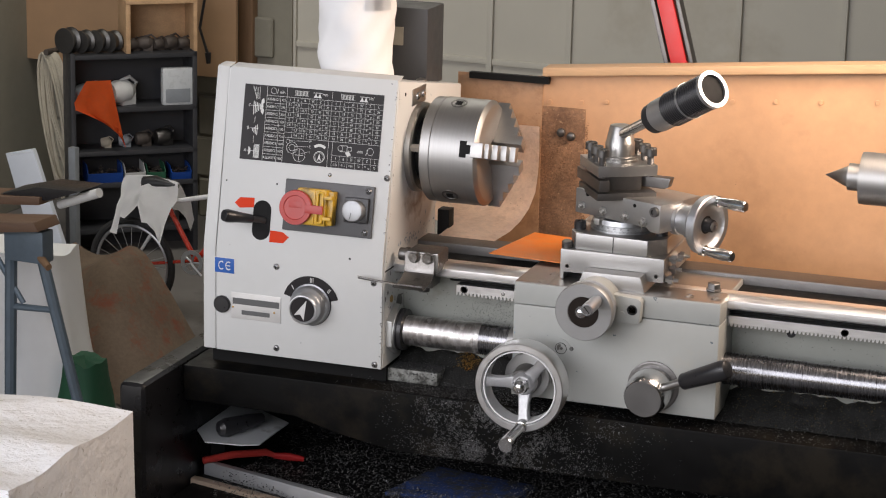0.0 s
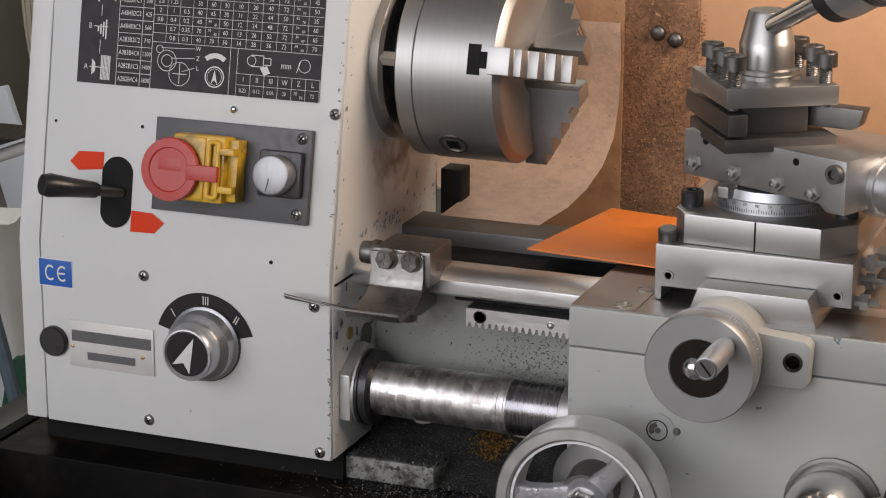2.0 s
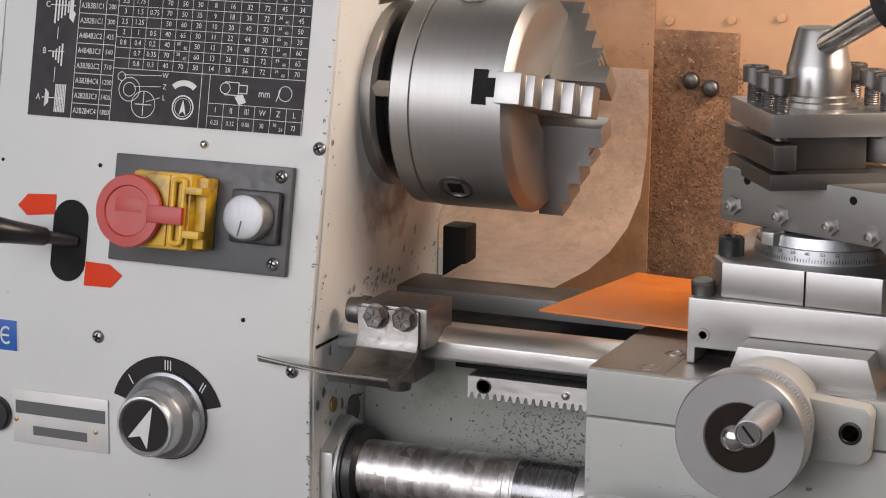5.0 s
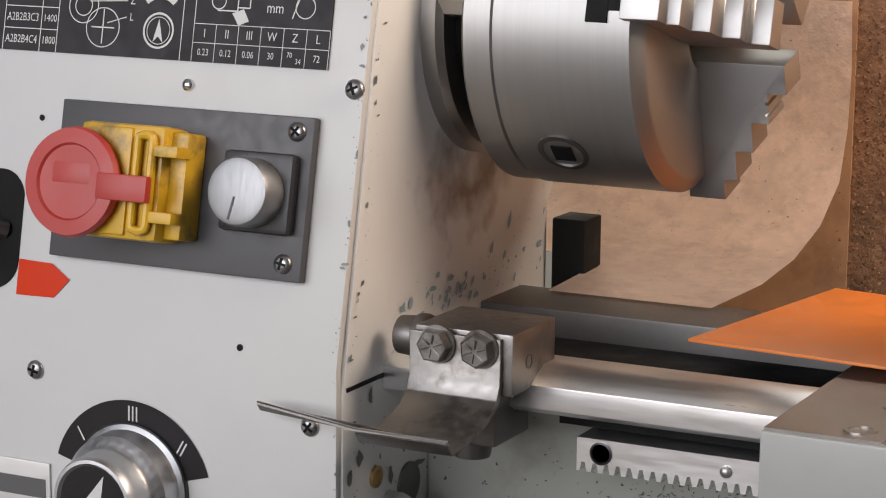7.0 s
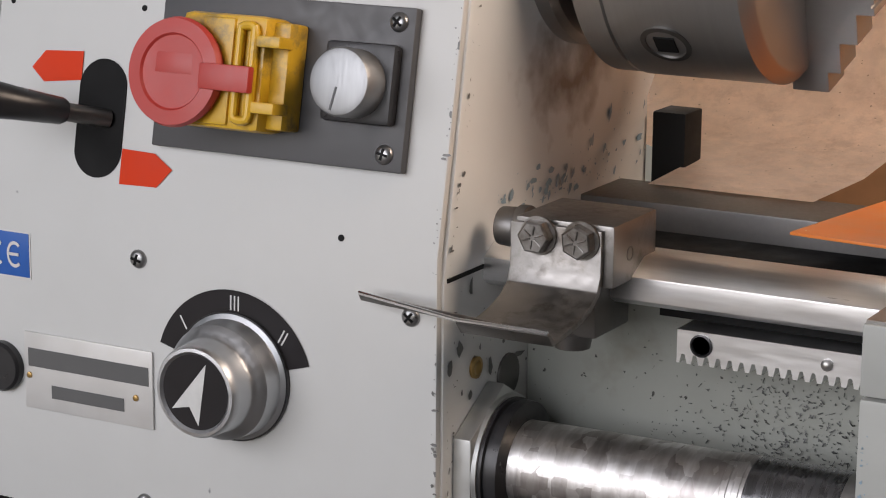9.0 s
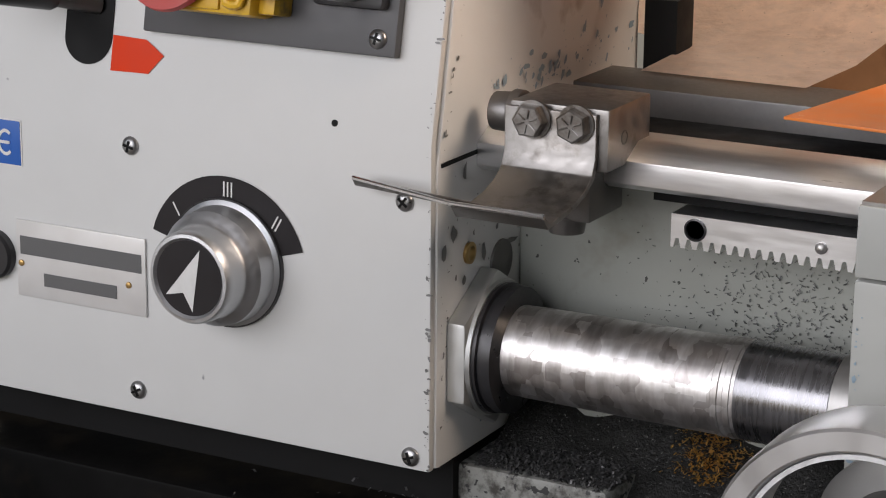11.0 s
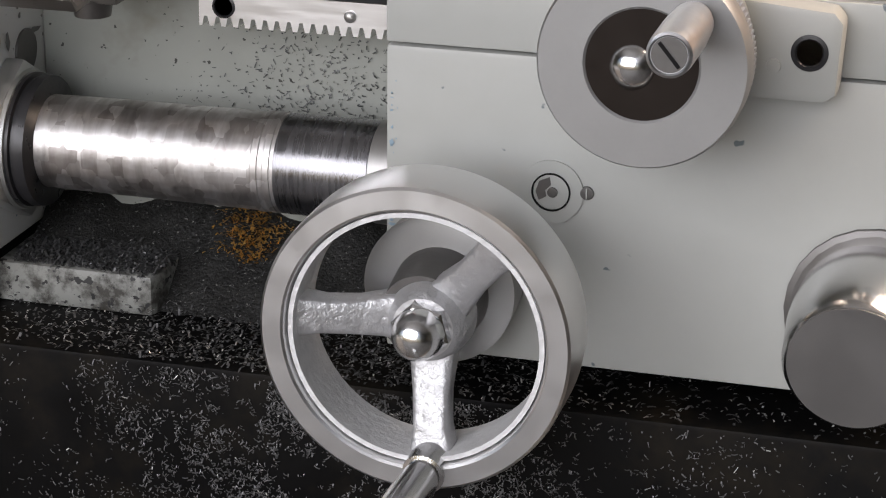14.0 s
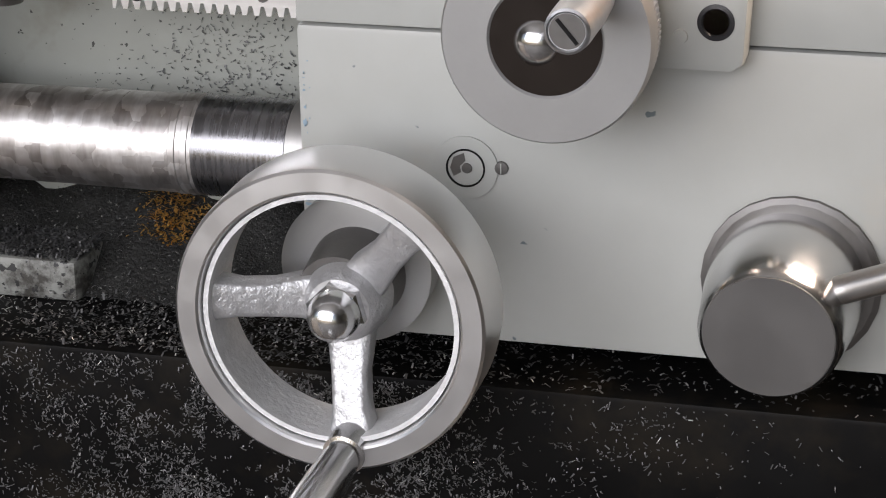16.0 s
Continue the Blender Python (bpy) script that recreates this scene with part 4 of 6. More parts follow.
for x, y in ((0.2145, 0.052), (0.307, 0.06)):
    bm = B()
    rev(bm, [(0, 0.0068), (0.0085, 0.0068), (0.0095, 0.006), (0.0095, 0.0035), (0.006, 0.003)], (x, y, 0.1840), (0, 0, 1), 24)
    put(part("socket_screw", bm, BLACKP), base)
bm = B()
rev(bm, [(0, 0.0062), (0.007, 0.0062), (0.008, 0.005)], (0.205, 0.036, 0.1652), (0.0, -0.2, 1), 20)
put(part("side_screw", bm, DARKST), base)
SC = Vector((0.2580, 0.0790, 0.1840))
bm = B()
rev(bm, [(0, 0.0372), (0.0008, 0.0372), (0.0072, 0.0365), (0.0075, 0.035), (0.013, 0.034)], SC, (0, 0, 1), 72)
ringd = lp("angle_ring", bm, ALU, "graduated angle ring")
bm = B()
for k in range(61):
    a = radians(200 + 140 * k / 60)
    long_ = k % 5 == 0
    for s in (0,):
        c = Vector((math.cos(a), math.sin(a), 0))
        t = Vector((-math.sin(a), math.cos(a), 0)) * 0.00018
        r = 0.03735
        z0, z1 = (0.0012, 0.0042 if long_ else 0.0030)
        bm.faces.new([bm.verts.new(SC + c * r + p + Vector((0, 0, z))) for p, z in ((t, z0), (-t, z0), (-t, z1), (t, z1))])
put(part("graduations", bm, BLACKP), ringd)
bm = B()
for k, s in enumerate(("10", "20", "30", "40", "50", "60")):
    a = radians(232 + 12 * k)
    m = Matrix.Translation(SC + Vector((math.cos(a) * 0.03715, math.sin(a) * 0.03715, 0.0057))) @ Matrix.Rotation(a + math.pi / 2, 4, "Z") @ Matrix.Rotation(radians(90), 4, "X")
    text_into(bm, s, 0.0028, m)
put(part("ring_figures", bm, BLACKP), ringd)
bm = B()
rev(bm, [(0.0075, 0.0068), (0.014, 0.0068), (0.015, 0.0055)], SC + Vector((-0.022, -0.026, 0)), (0, 0, 1), 6)
lp("clamp_nut", bm, STEEL, bevel=0.0004)

# compound slide, turned about the ring's centre
TURN = -24
CM2 = Matrix.Translation((SC.x + 0.019, SC.y, -0.0052)) @ Matrix.Rotation(radians(TURN), 4, "Z")


def cp(name, bm, material, parent=None, label="", **kw):
    return put(part(name, moved(bm, CM2), material, None, label, **kw), parent or lathe)


bm = B()
prism(bm, [(-0.064, 0.2035), (-0.064, 0.2315), (0.046, 0.2315), (0.056, 0.2315), (0.056, 0.1995), (0.043, 0.1995), (0.038, 0.2035)], -0.038, 0.036, lambda u, v, w: (u, w, v))
compound = cp("compound_slide", bm, SATIN, None, "grey steel compound slide set at an angle", bevel=0.001)
bm = B()
prism(bm, [(-0.026, 0.2018), (-0.022, 0.2035), (0.022, 0.2035), (0.026, 0.2018)], -0.058, 0.045, lambda u, v, w: (w, u, v))
cp("compound_base", bm, DARKST, compound)
for x, z in ((-0.055, 0.2125), (-0.024, 0.2115), (0.008, 0.211), (0.034, 0.2095)):
    bm = B()
    rev(bm, [(0, 0.0052), (0.003, 0.0052)], (x, -0.038, z), (0, -1, 0), 6)
    rev(bm, [(0.003, 0.003), (0.006, 0.003), (0.0062, 0.0018), (0.005, 0.0014)], (x, -0.038, z), (0, -1, 0), 20)
    cp("gib_nut", bm, STEEL, compound)
for x, z in ((-0.047, 0.2265), (0.0205, 0.2255)):
    bm = B()
    rev(bm, [(0, 0.0022), (0.0003, 0.0022)], (x, -0.038, z), (0, -1, 0), 16)
    cp("oil_hole", bm, DEEP, compound)
bm = B()
rev(bm, [(0, 0.0055), (0.004, 0.0055), (0.0045, 0.005), (0.0045, 0.003), (0.002, 0.0028)], (0.0495, -0.038, 0.2235), (0, -1, 0), 24)
cp("end_screw", bm, DARKST, compound)
# compound handwheel
HW = (0.050, 0.000, 0.2105)
bm = B()
rev(bm, [(0, 0.018), (0.010, 0.018), (0.0105, 0.0165), (0.018, 0.0165), (0.0185, 0.0185), (0.026, 0.019), (0.030, 0.024), (0.036, 0.0315), (0.038, 0.033), (0.046, 0.033), (0.0475, 0.0318), (0.0475, 0.0255), (0.045, 0.0245), (0.042, 0.0200), (0.041, 0)], HW, (1, 0, 0), 64)
hwheel = cp("compound_handwheel", bm, ALU, None, "chromed compound handwheel with two round handles")
bm = B()
rev(bm, [(0.0405, 0.0212), (0.0415, 0.021), (0.0415, 0.008), (0.050, 0.007), (0.051, 0.005)], HW, (1, 0, 0), 40)
cp("wheel_well", bm, BLACKP, hwheel)
bm = B()
rev(bm, [(0.050, 0.0055), (0.053, 0.0055), (0.0535, 0.003), (0.051, 0.0025)], HW, (1, 0, 0), 20)
cp("wheel_screw", bm, STEEL, hwheel)
for s in (1, -1):
    bm = B()
    o = (HW[0] + 0.045, HW[1] + s * 0.010, HW[2] + s * 0.0262)
    rev(bm, [(-0.003, 0.0062), (0.004, 0.0062), (0.0045, 0.0045), (0.007, 0.0052), (0.026, 0.0066), (0.039, 0.0062), (0.0405, 0.005), (0.0405, 0)], o, (1, 0, 0), 28)
    cp("wheel_handle", bm, CHROME, hwheel)

# four-way tool post
PC = Vector((0.2500, 0.0740, -0.0085))
PM = Matrix.Translation(PC) @ Matrix.Rotation(radians(33), 4, "Z")


def tp(name, bm, material, parent=None, label="", **kw):
    return put(part(name, moved(bm, PM), material, None, label, **kw), parent or lathe)


bm = box(B(), -0.0345, 0.0345, -0.0345, 0.0345, 0.2317, 0.2400)
box(bm, -0.021, 0.021, -0.021, 0.021, 0.2400, 0.2600)
post = tp("tool_post", bm, DARKST, None, "square four-way tool post with clamp bolts", bevel=0.0008)
bm = box(B(), -0.0345, 0.0345, -0.0345, 0.0345, 0.2585, 0.2705)
tp("top_block", bm, SATIN, post, "", bevel=0.0008)
bolts = [(-0.028, -0.028), (-0.028, -0.008), (-0.028, 0.014), (0.028, -0.028), (0.028, -0.006), (0.010, 0.028), (0.028, 0.020)]
for x, y in bolts:
    bm = B()
    rev(bm, [(-0.014, 0.0036), (0.010, 0.0036), (0.0102, 0.0067), (0.0180, 0.0067), (0.0186, 0.0060), (0.0186, 0.003), (0.015, 0.0028)], (x, y, 0.2705), (0, 0, 1), 24)
    for k in range(7):
        torus(bm, (x, y, 0.2715 + 0.0012 * k), (0, 0, 1), 0.0036, 0.0005, 16, 5)
    tp("clamp_bolt", bm, DARKST, post)
# tools held in it
bm = B()
box(bm, -0.046, 0.036, -0.0335, -0.0215, 0.2420, 0.2550)
left_tool = put(part("tool_shank", moved(bm, PM @ Matrix.Rotation(radians(-90), 4, "Z")), DARKST, None, "dull steel cutting tool shank", bevel=0.0008), post)
bm = B()
prism(bm, [(0.014, 0.2420), (0.056, 0.2420), (0.060, 0.2440), (0.063, 0.2545), (0.014, 0.2550)], 0.0190, 0.0320, lambda u, v, w: (u, w, v))
put(part("tool_shank", moved(bm, PM @ Matrix.Translation((0.0, -0.0, 0)) @ Matrix.Rotation(radians(-40), 4, "Z") @ Matrix.Translation((-0.002, -0.014, 0))), DARKST, None, "dull steel cutting tool shank", bevel=0.0008), post)
bm = B()
rev(bm, [(0, 0.0210), (0.0025, 0.0210), (0.003, 0.0198), (0.0055, 0.0198), (0.006, 0.0165), (0.020, 0.0165), (0.021, 0.0160), (0.038, 0.0122), (0.0395, 0.0112), (0.040, 0)], (PC.x + 0.001, PC.y, 0.2621), (0, 0, 1), 48)
hub = put(part("lever_hub", bm, STEEL, None, "chromed conical lever hub"), post)
L0 = Vector((0.2545, 0.0660, 0.2930))
L1 = Vector((0.3712, -0.0120, 0.3662))
ld = (L1 - L0).normalized()
ll = (L1 - L0).length
bm = B()
rev(bm, [(0, 0.0058), (ll * 0.36, 0.0062)], L0, ld, 28)
put(part("lever_rod", bm, CHROME), post)
bm = B()
rev(bm, [(ll * 0.345, 0.0125), (ll * 0.35, 0.0165), (ll * 0.42, 0.0175), (ll * 0.425, 0.0172)], L0, ld, 48)
put(part("handle_collar", bm, BLACKP, None, "black collar"), post)
bm = B()
rev(bm, [(ll * 0.42, 0.0180), (ll * 0.57, 0.0182), (ll * 0.572, 0.0178)], L0, ld, 48)
put(part("handle_sleeve", bm, ALU, None, "smooth silver sleeve"), post)
# knurled black grip: a diamond net of ridges
bm = B()
a, r, s = frame_of(ld)
n, rows_ = 60, 44
grid = []
for i in range(rows_ + 1):
    d = ll * (0.57 + 0.42 * i / rows_)
    g = []
    for j in range(n):
        k = 2 * math.pi * (j + 0.5 * (i % 2)) / n
        rad = 0.0192 + (0.0006 if (i % 2) else 0.0)
        if 19 <= i <= 20:
            rad = 0.0200
        g.append(bm.verts.new(L0 + a * d + (r * math.cos(k) + s * math.sin(k)) * rad))
    grid.append(g)
for i in range(rows_):
    p, q = grid[i], grid[i + 1]
    for j in range(n):
        bm.faces.new((p[j], p[(j + 1) % n], q[(j + 1) % n], q[j]))
put(part("knurled_grip", bm, BLACKP, None, "black knurled grip", angle=5), post)
bm = ring(B(), L0, ld, 0.0183, 0.0204, ll * 0.745, ll * 0.762, 48)
put(part("grip_band", bm, ALU), post)
bm = ring(B(), L0, ld, 0.0162, 0.0205, ll * 0.975, ll * 1.005, 48)
put(part("end_ring", bm, ALU, None, "bright end ring"), post)
bm = B()
rev(bm, [(ll * 0.985, 0.0164), (ll * 0.987, 0)], L0, ld, 40)
put(part("end_mouth", bm, DEEP), post)

# cross-feed dial and crank
DXc, DZc = 0.2508, 0.1182
bm = B()
rev(bm, [(0.0, 0.0265), (0.020, 0.0270), (0.0205, 0.0275), (0.032, 0.0285)], (DXc, SY + 0.01, DZc), (0, -1, 0), 64)
dialb = lp("dial_bearing", bm, PAINT, "pale painted dial bearing")
bm = B()
rev(bm, [(0.031, 0.0292), (0.0415, 0.0298), (0.0420, 0.0312), (0.049, 0.0314)], (DXc, SY + 0.01, DZc), (0, -1, 0), 96)
xd = lp("cross_dial", bm, ALU, "silver graduated feed dial")
bm = B()
for k in range(110):
    ang = 2 * math.pi * k / 110
    c = Vector((math.cos(ang), 0, math.sin(ang)))
    o = Vector((DXc, SY + 0.01, DZc)) + c * 0.0312
    rod(bm, o + Vector((0, -0.0425, 0)), o + Vector((0, -0.0485, 0)), 0.0007, 0.0007, 4)
put(part("knurling", bm, ALU), xd)
bm = B()
rev(bm, [(0.0485, 0.0318), (0.0515, 0.0322), (0.058, 0.0322), (0.0595, 0.0314), (0.0595, 0.0178), (0.0588, 0.0170)], (DXc, SY + 0.01, DZc), (0, -1, 0), 96)
disc = lp("dial_wheel", bm, DIAL, "satin grey dished crank wheel")
# the hollow's inner shade is carried by its near-black colour
bm = B()
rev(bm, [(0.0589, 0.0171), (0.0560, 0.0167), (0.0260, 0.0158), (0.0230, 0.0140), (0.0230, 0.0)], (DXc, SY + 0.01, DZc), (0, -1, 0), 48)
put(part("dark_well", bm, WELL, None, "turned well, its shade put into a near-black colour"), disc)
bm = B()
k0 = Vector((DXc - 0.003, SY + 0.01 - 0.054, DZc - 0.001))
rev(bm, [(-0.010, 0.0062), (-0.004, 0.0080), (0.001, 0.0084), (0.005, 0.0070), (0.0078, 0.0035), (0.0082, 0)], k0, (0.1, -1, 0), 28)
crank = lp("crank_ball", bm, CHROME, "polished ball crank with a silver handle")
k0 = Vector((DXc + 0.0153, SY + 0.01 - 0.0590, DZc + 0.0155))
kd = Vector((0.0, -1, 0.0))
bm = B()
rev(bm, [(-0.003, 0.0050), (0.004, 0.0052), (0.006, 0.0050), (0.0062, 0.0064), (0.020, 0.0070), (0.040, 0.0069), (0.0435, 0.0066), (0.044, 0.0058), (0.0435, 0.0053), (0.043, 0)], k0, kd, 36)
ch = put(part("crank_handle", bm, ALU, None, "worn silver crank handle"), crank)
bm = B()
rev(bm, [(0.0432, 0.0053), (0.0436, 0.0051), (0.0436, 0)], k0, kd, 24)
put(part("slotted_end", bm, DARKST), ch)
bm = moved(box(B(), -0.0045, 0.0045, -0.0002, 0.0002, -0.0005, 0.0005), Matrix.Translation(k0 + kd * 0.0438) @ Matrix.Rotation(radians(50), 4, "Y"))
put(part("slot_cut", bm, DEEP), ch)

# bracket beside the dial
bm = B()
prism(bm, [(0.262, 0.1005), (0.3010, 0.1005), (0.3050, 0.1030), (0.3060, 0.1260), (0.3030, 0.1295), (0.262, 0.1330)], -0.019, SY, lambda u, v, w: (u, w, v))
brk = lp("dial_bracket", bm, PAINT, "pale painted dial bracket", bevel=0.002)
bm = B()
rev(bm, [(0, 0.0058), (0.0004, 0.0058), (0.0006, 0.0045), (-0.001, 0.0032)], (0.2961, -0.019, 0.1164), (0, -1, 0), 28)
put(part("socket_screw", bm, BLACKP), brk)
bm = B()
rev(bm, [(0, 0.0024), (0.0008, 0.0022), (0.001, 0)], (0.2853, -0.019, 0.1115), (0, -1, 0), 16)
put(part("dowel", bm, PAINT), brk)

# oil plug on the apron
OX, OZ = 0.2138, 0.0596
bm = ring(B(), (OX, SY, OZ), (0, -1, 0), 0.0066, 0.0108, 0, 0.0008, 40)
plug = lp("oil_plug", bm, PAINT, "round oil plug with a rim of paint")
bm = B()
rev(bm, [(0, 0.0064), (0.0006, 0.0064), (0.0008, 0.0055), (0.0008, 0)], (OX, SY, OZ), (0, -1, 0), 32)
put(part("plug_face", bm, PAINT), plug)
bm = ring(B(), (OX, SY, OZ), (0, -1, 0), 0.0060, 0.0066, 0.0005, 0.0011, 40)
put(part("plug_gap", bm, DEEP), plug)
bm = B()
prism(bm, [(-0.0052, 0.0), (-0.004, 0.0036), (-0.0005, 0.0052), (0.0, 0.0025), (-0.002, 0.0005), (-0.0015, -0.0015), (-0.004, -0.003)], SY - 0.0010, SY - 0.0007, lambda u, v, w: (OX + u, w, OZ + v))
rev(bm, [(0, 0.0019), (0.0014, 0.0017), (0.0016, 0)], (OX + 0.0005, SY, OZ), (0, -1, 0), 14)
put(part("plug_mark", bm, DARKST), plug)
bm = B()
rev(bm, [(0, 0.0024), (0.0008, 0.0022), (0.001, 0)], (0.2257, SY, 0.0602), (0, -1, 0), 16)
os_ = lp("slotted_screw", bm, DARKST)
bm = box(B(), 0.2255, 0.2259, SY - 0.0013, SY - 0.0009, 0.0584, 0.0620)
put(part("slot", bm, PAINT), os_)

# carriage handwheel with three spokes
WX, WZ, WY = 0.1848, 0.0276, -0.0600
bm = B()
rev(bm, [(0.0, 0.0150), (0.006, 0.0230), (0.0065, 0.0248), (0.022, 0.0255), (0.0225, 0.0240), (0.0230, 0.0170)], (WX - 0.003, SY, WZ + 0.002), (0, -1, 0), 64)
lp("wheel_dial", bm, DIAL, "satin grey graduated dial behind the wheel")
bm = B()
rev(bm, [(0.020, 0.0165), (0.045, 0.0140)], (WX - 0.002, SY, WZ + 0.001), (0, -1, 0), 40)
lp("wheel_boss_shaft", bm, DARKST)
bm = B()
a_, r_, s_ = frame_of((0, -1, 0))
sec = [(0.0415, -0.015), (0.0432, -0.0172), (0.0478, -0.0176), (0.05, -0.0162), (0.0506, -0.012), (0.0506, 0.0065), (0.0503, 0.0085), (0.0494, 0.0094), (0.0434, 0.0096), (0.0426, 0.009), (0.0416, 0.005), (0.0408, -0.004)]
rings = []
for i in range(96):
    k = 2 * math.pi * i / 96
    o = Vector((math.cos(k), 0, math.sin(k)))
    rings.append([bm.verts.new(Vector((WX, WY, WZ)) + o * rr + Vector((0, -dd, 0))) for rr, dd in sec])
for i in range(96):
    p, q = rings[i], rings[(i + 1) % 96]
    for j in range(len(sec)):
        bm.faces.new((p[j], q[j], q[(j + 1) % len(sec)], p[(j + 1) % len(sec)]))
wheel = lp("carriage_handwheel", bm, RIM, "polished three-spoke cast handwheel", angle=24)
NUT = WY + 0.013
bm = B()
rev(bm, [(-0.012, 0.0120), (-0.004, 0.0140), (0.004, 0.0135), (0.009, 0.0115), (0.0105, 0.0100)], (WX, NUT, WZ), (0, -1, 0), 40)
put(part("hub", bm, CAST), wheel)
put(part("inner_rim", ring(B(), (WX, WY, WZ), (0, -1, 0), 0.0400, 0.0416, -0.0148, 0.0072, 96), CASTR, None, "rough cast inside of the rim"), wheel)
for ang in (178, 50, -84):
    k = radians(ang)
    o, t = Vector((math.cos(k), 0, math.sin(k))), Vector((-math.sin(k), 0, math.cos(k)))
    bm = B()
    sec_ = []
    for d, w, th, dish in ((0.006, 0.0090, 0.0065, 0.013), (0.014, 0.0072, 0.0058, 0.011), (0.023, 0.0060, 0.0052, 0.006), (0.033, 0.0060, 0.0050, 0.0025), (0.040, 0.0072, 0.0056, 0.0010), (0.0440, 0.0098, 0.0065, 0.0005)):
        c = Vector((WX, WY + 0.001 + dish, WZ)) + o * d
        # a flat-backed, round-cornered bar
        sec_.append([bm.verts.new(c + t * (w * math.copysign(abs(math.cos(h)) ** 0.4, math.cos(h))) + Vector((0, -1, 0)) * (th * math.copysign(abs(math.sin(h)) ** 0.4, math.sin(h)))) for h in (2 * math.pi * i / 20 for i in range(20))])
    for p, q in zip(sec_, sec_[1:]):
        for j in range(20):
            bm.faces.new((p[j], p[(j + 1) % 20], q[(j + 1) % 20], q[j]))
    put(part("spoke", bm, CAST), wheel)
bm = B()
rev(bm, [(0.008, 0.0098), (0.0142, 0.0098), (0.0150, 0.0088)], (WX, NUT, WZ), (0, -1, 0), 6)
rev(bm, [(0.0145, 0.0084), (0.0180, 0.0082), (0.0215, 0.0068), (0.0238, 0.0045), (0.0248, 0)], (WX, NUT, WZ), (0, -1, 0), 32)
put(part("acorn_nut", bm, CHROME, None, "domed nut"), wheel)
hb = Vector((WX + 0.0042, WY - 0.006, WZ - 0.0440))
hd = Vector((-0.06, -1.0, -0.14)).normalized()
bm = B()
rev(bm, [(-0.006, 0.0070), (0.004, 0.0070), (0.0045, 0.0058), (0.008, 0.0062), (0.040, 0.0082), (0.050, 0.0086), (0.0515, 0.0078), (0.0515, 0)], hb, hd, 32)
put(part("wheel_handle", bm, CHROME, None, "polished turning handle"), wheel)

# half-nut lever
HX, HZ = 0.3169, 0.0247
bm = B()
rev(bm, [(0, 0.0290), (0.002, 0.0290), (0.0025, 0.0270)], (HX + 0.004, SY, HZ + 0.004), (0, -1, 0), 24)
lp("sealant_ring", bm, DARKST, "ragged dark sealant ring", angle=10)
bm = B()
rev(bm, [(0, 0.0250), (0.014, 0.0250), (0.018, 0.0245), (0.034, 0.0226), (0.036, 0.0212), (0.0365, 0.0208), (0.0365, 0)], (HX + 0.003, SY, HZ + 0.003), (-0.05, -1, -0.10), 72)
hubl = lp("lever_drum", bm, CHROME, "chromed half-nut lever drum with a dull face")
fd = Vector((-0.05, -1, -0.10)).normalized()
fc = Vector((HX + 0.003, SY, HZ + 0.003)) + fd * 0.0366
bm = B()
rev(bm, [(0, 0.0207), (0.0003, 0.0205), (0.0003, 0)], fc, fd, 48)
put(part("drum_face", bm, DRUMF, None, "dull scuffed drum face"), hubl)
h0 = Vector((HX + 0.020, SY - 0.026, HZ + 0.012))
h1 = Vector((0.4132, -0.0560, 0.0746))
bm = B()
hv = h1 - h0
rev(bm, [(0, 0.0046), (hv.length * 0.34, 0.0046)], h0, hv, 24)
put(part("lever_rod", bm, STEEL), hubl)
bm = B()
q = hv.length
rev(bm, [(q * 0.31, 0.0080), (q * 0.33, 0.0092), (q * 0.70, 0.0105), (q * 0.93, 0.0112), (q * 0.99, 0.0095), (q * 1.01, 0.006), (q * 1.015, 0)], h0, hv, 32)
put(part("lever_grip", bm, BLACKP, None, "glossy black grip"), hubl)

# tailstock quill and centre
TZ = 0.2592
bm = B()
rev(bm, [(0.0, 0.0), (0.026, 0.0125), (0.026, 0.0150), (0.040, 0.0150), (0.040, 0.0285), (0.044, 0.0290), (0.40, 0.0290)], (0.476, AX_Y, TZ), (1, 0, 0), 64)
tail = lp("tailstock_quill", bm, TURNED, "bright tailstock quill with a pointed centre")
bm = B()
prism(bm, [(0.06, 0.1345), (0.165, 0.1345), (0.160, 0.20), (0.16, 0.29), (0.14, 0.305), (0.08, 0.305), (0.06, 0.29), (0.065, 0.20)], 0.72, 0.86, lambda u, v, w: (w, u, v))
lp("tailstock_body", bm, PAINT, "grey painted tailstock body", bevel=0.004)

# black splash gap block behind the chuck
bm = box(B(), 0.0035, 0.0185, 0.172, 0.19, 0.10, 0.1595)
lp("gap_block", bm, DEEP, "black block at the bed gap", bevel=0.001)

# ---- stand ----
stand = thing("lathe_stand", (0.3, 0.15, GROUND), "black enamelled lathe stand with oil and metal chips on it", "machine stand")


def sp(name, bm, material, label="", **kw):
    return put(part(name, bm, material, None, label, **kw), stand)


DECKB = -0.085
bm = B()
prism(bm, [(-0.245, -0.0135), (-0.245, -0.056), (-0.104, -0.0585), (-0.05, -0.0726), (0.02, DECKB), (1.05, DECKB), (1.05, -0.0135)], -0.016, 0.34, lambda u, v, w: (u, w, v))
sp("stand_deck", bm, BLACKM, "black deck, dusted with chips along its front", bevel=0.0018)
bm = box(B(), -0.279, -0.2455, -0.118, 0.36, GROUND, -0.008)
sp("end_cheek", bm, STANDP, "glossy black end cheek", bevel=0.010, seg=3)
bm = box(B(), 1.05, 1.08, -0.165, 0.36, GROUND, -0.008)
sp("end_cheek", bm, STANDP, bevel=0.010, seg=3)
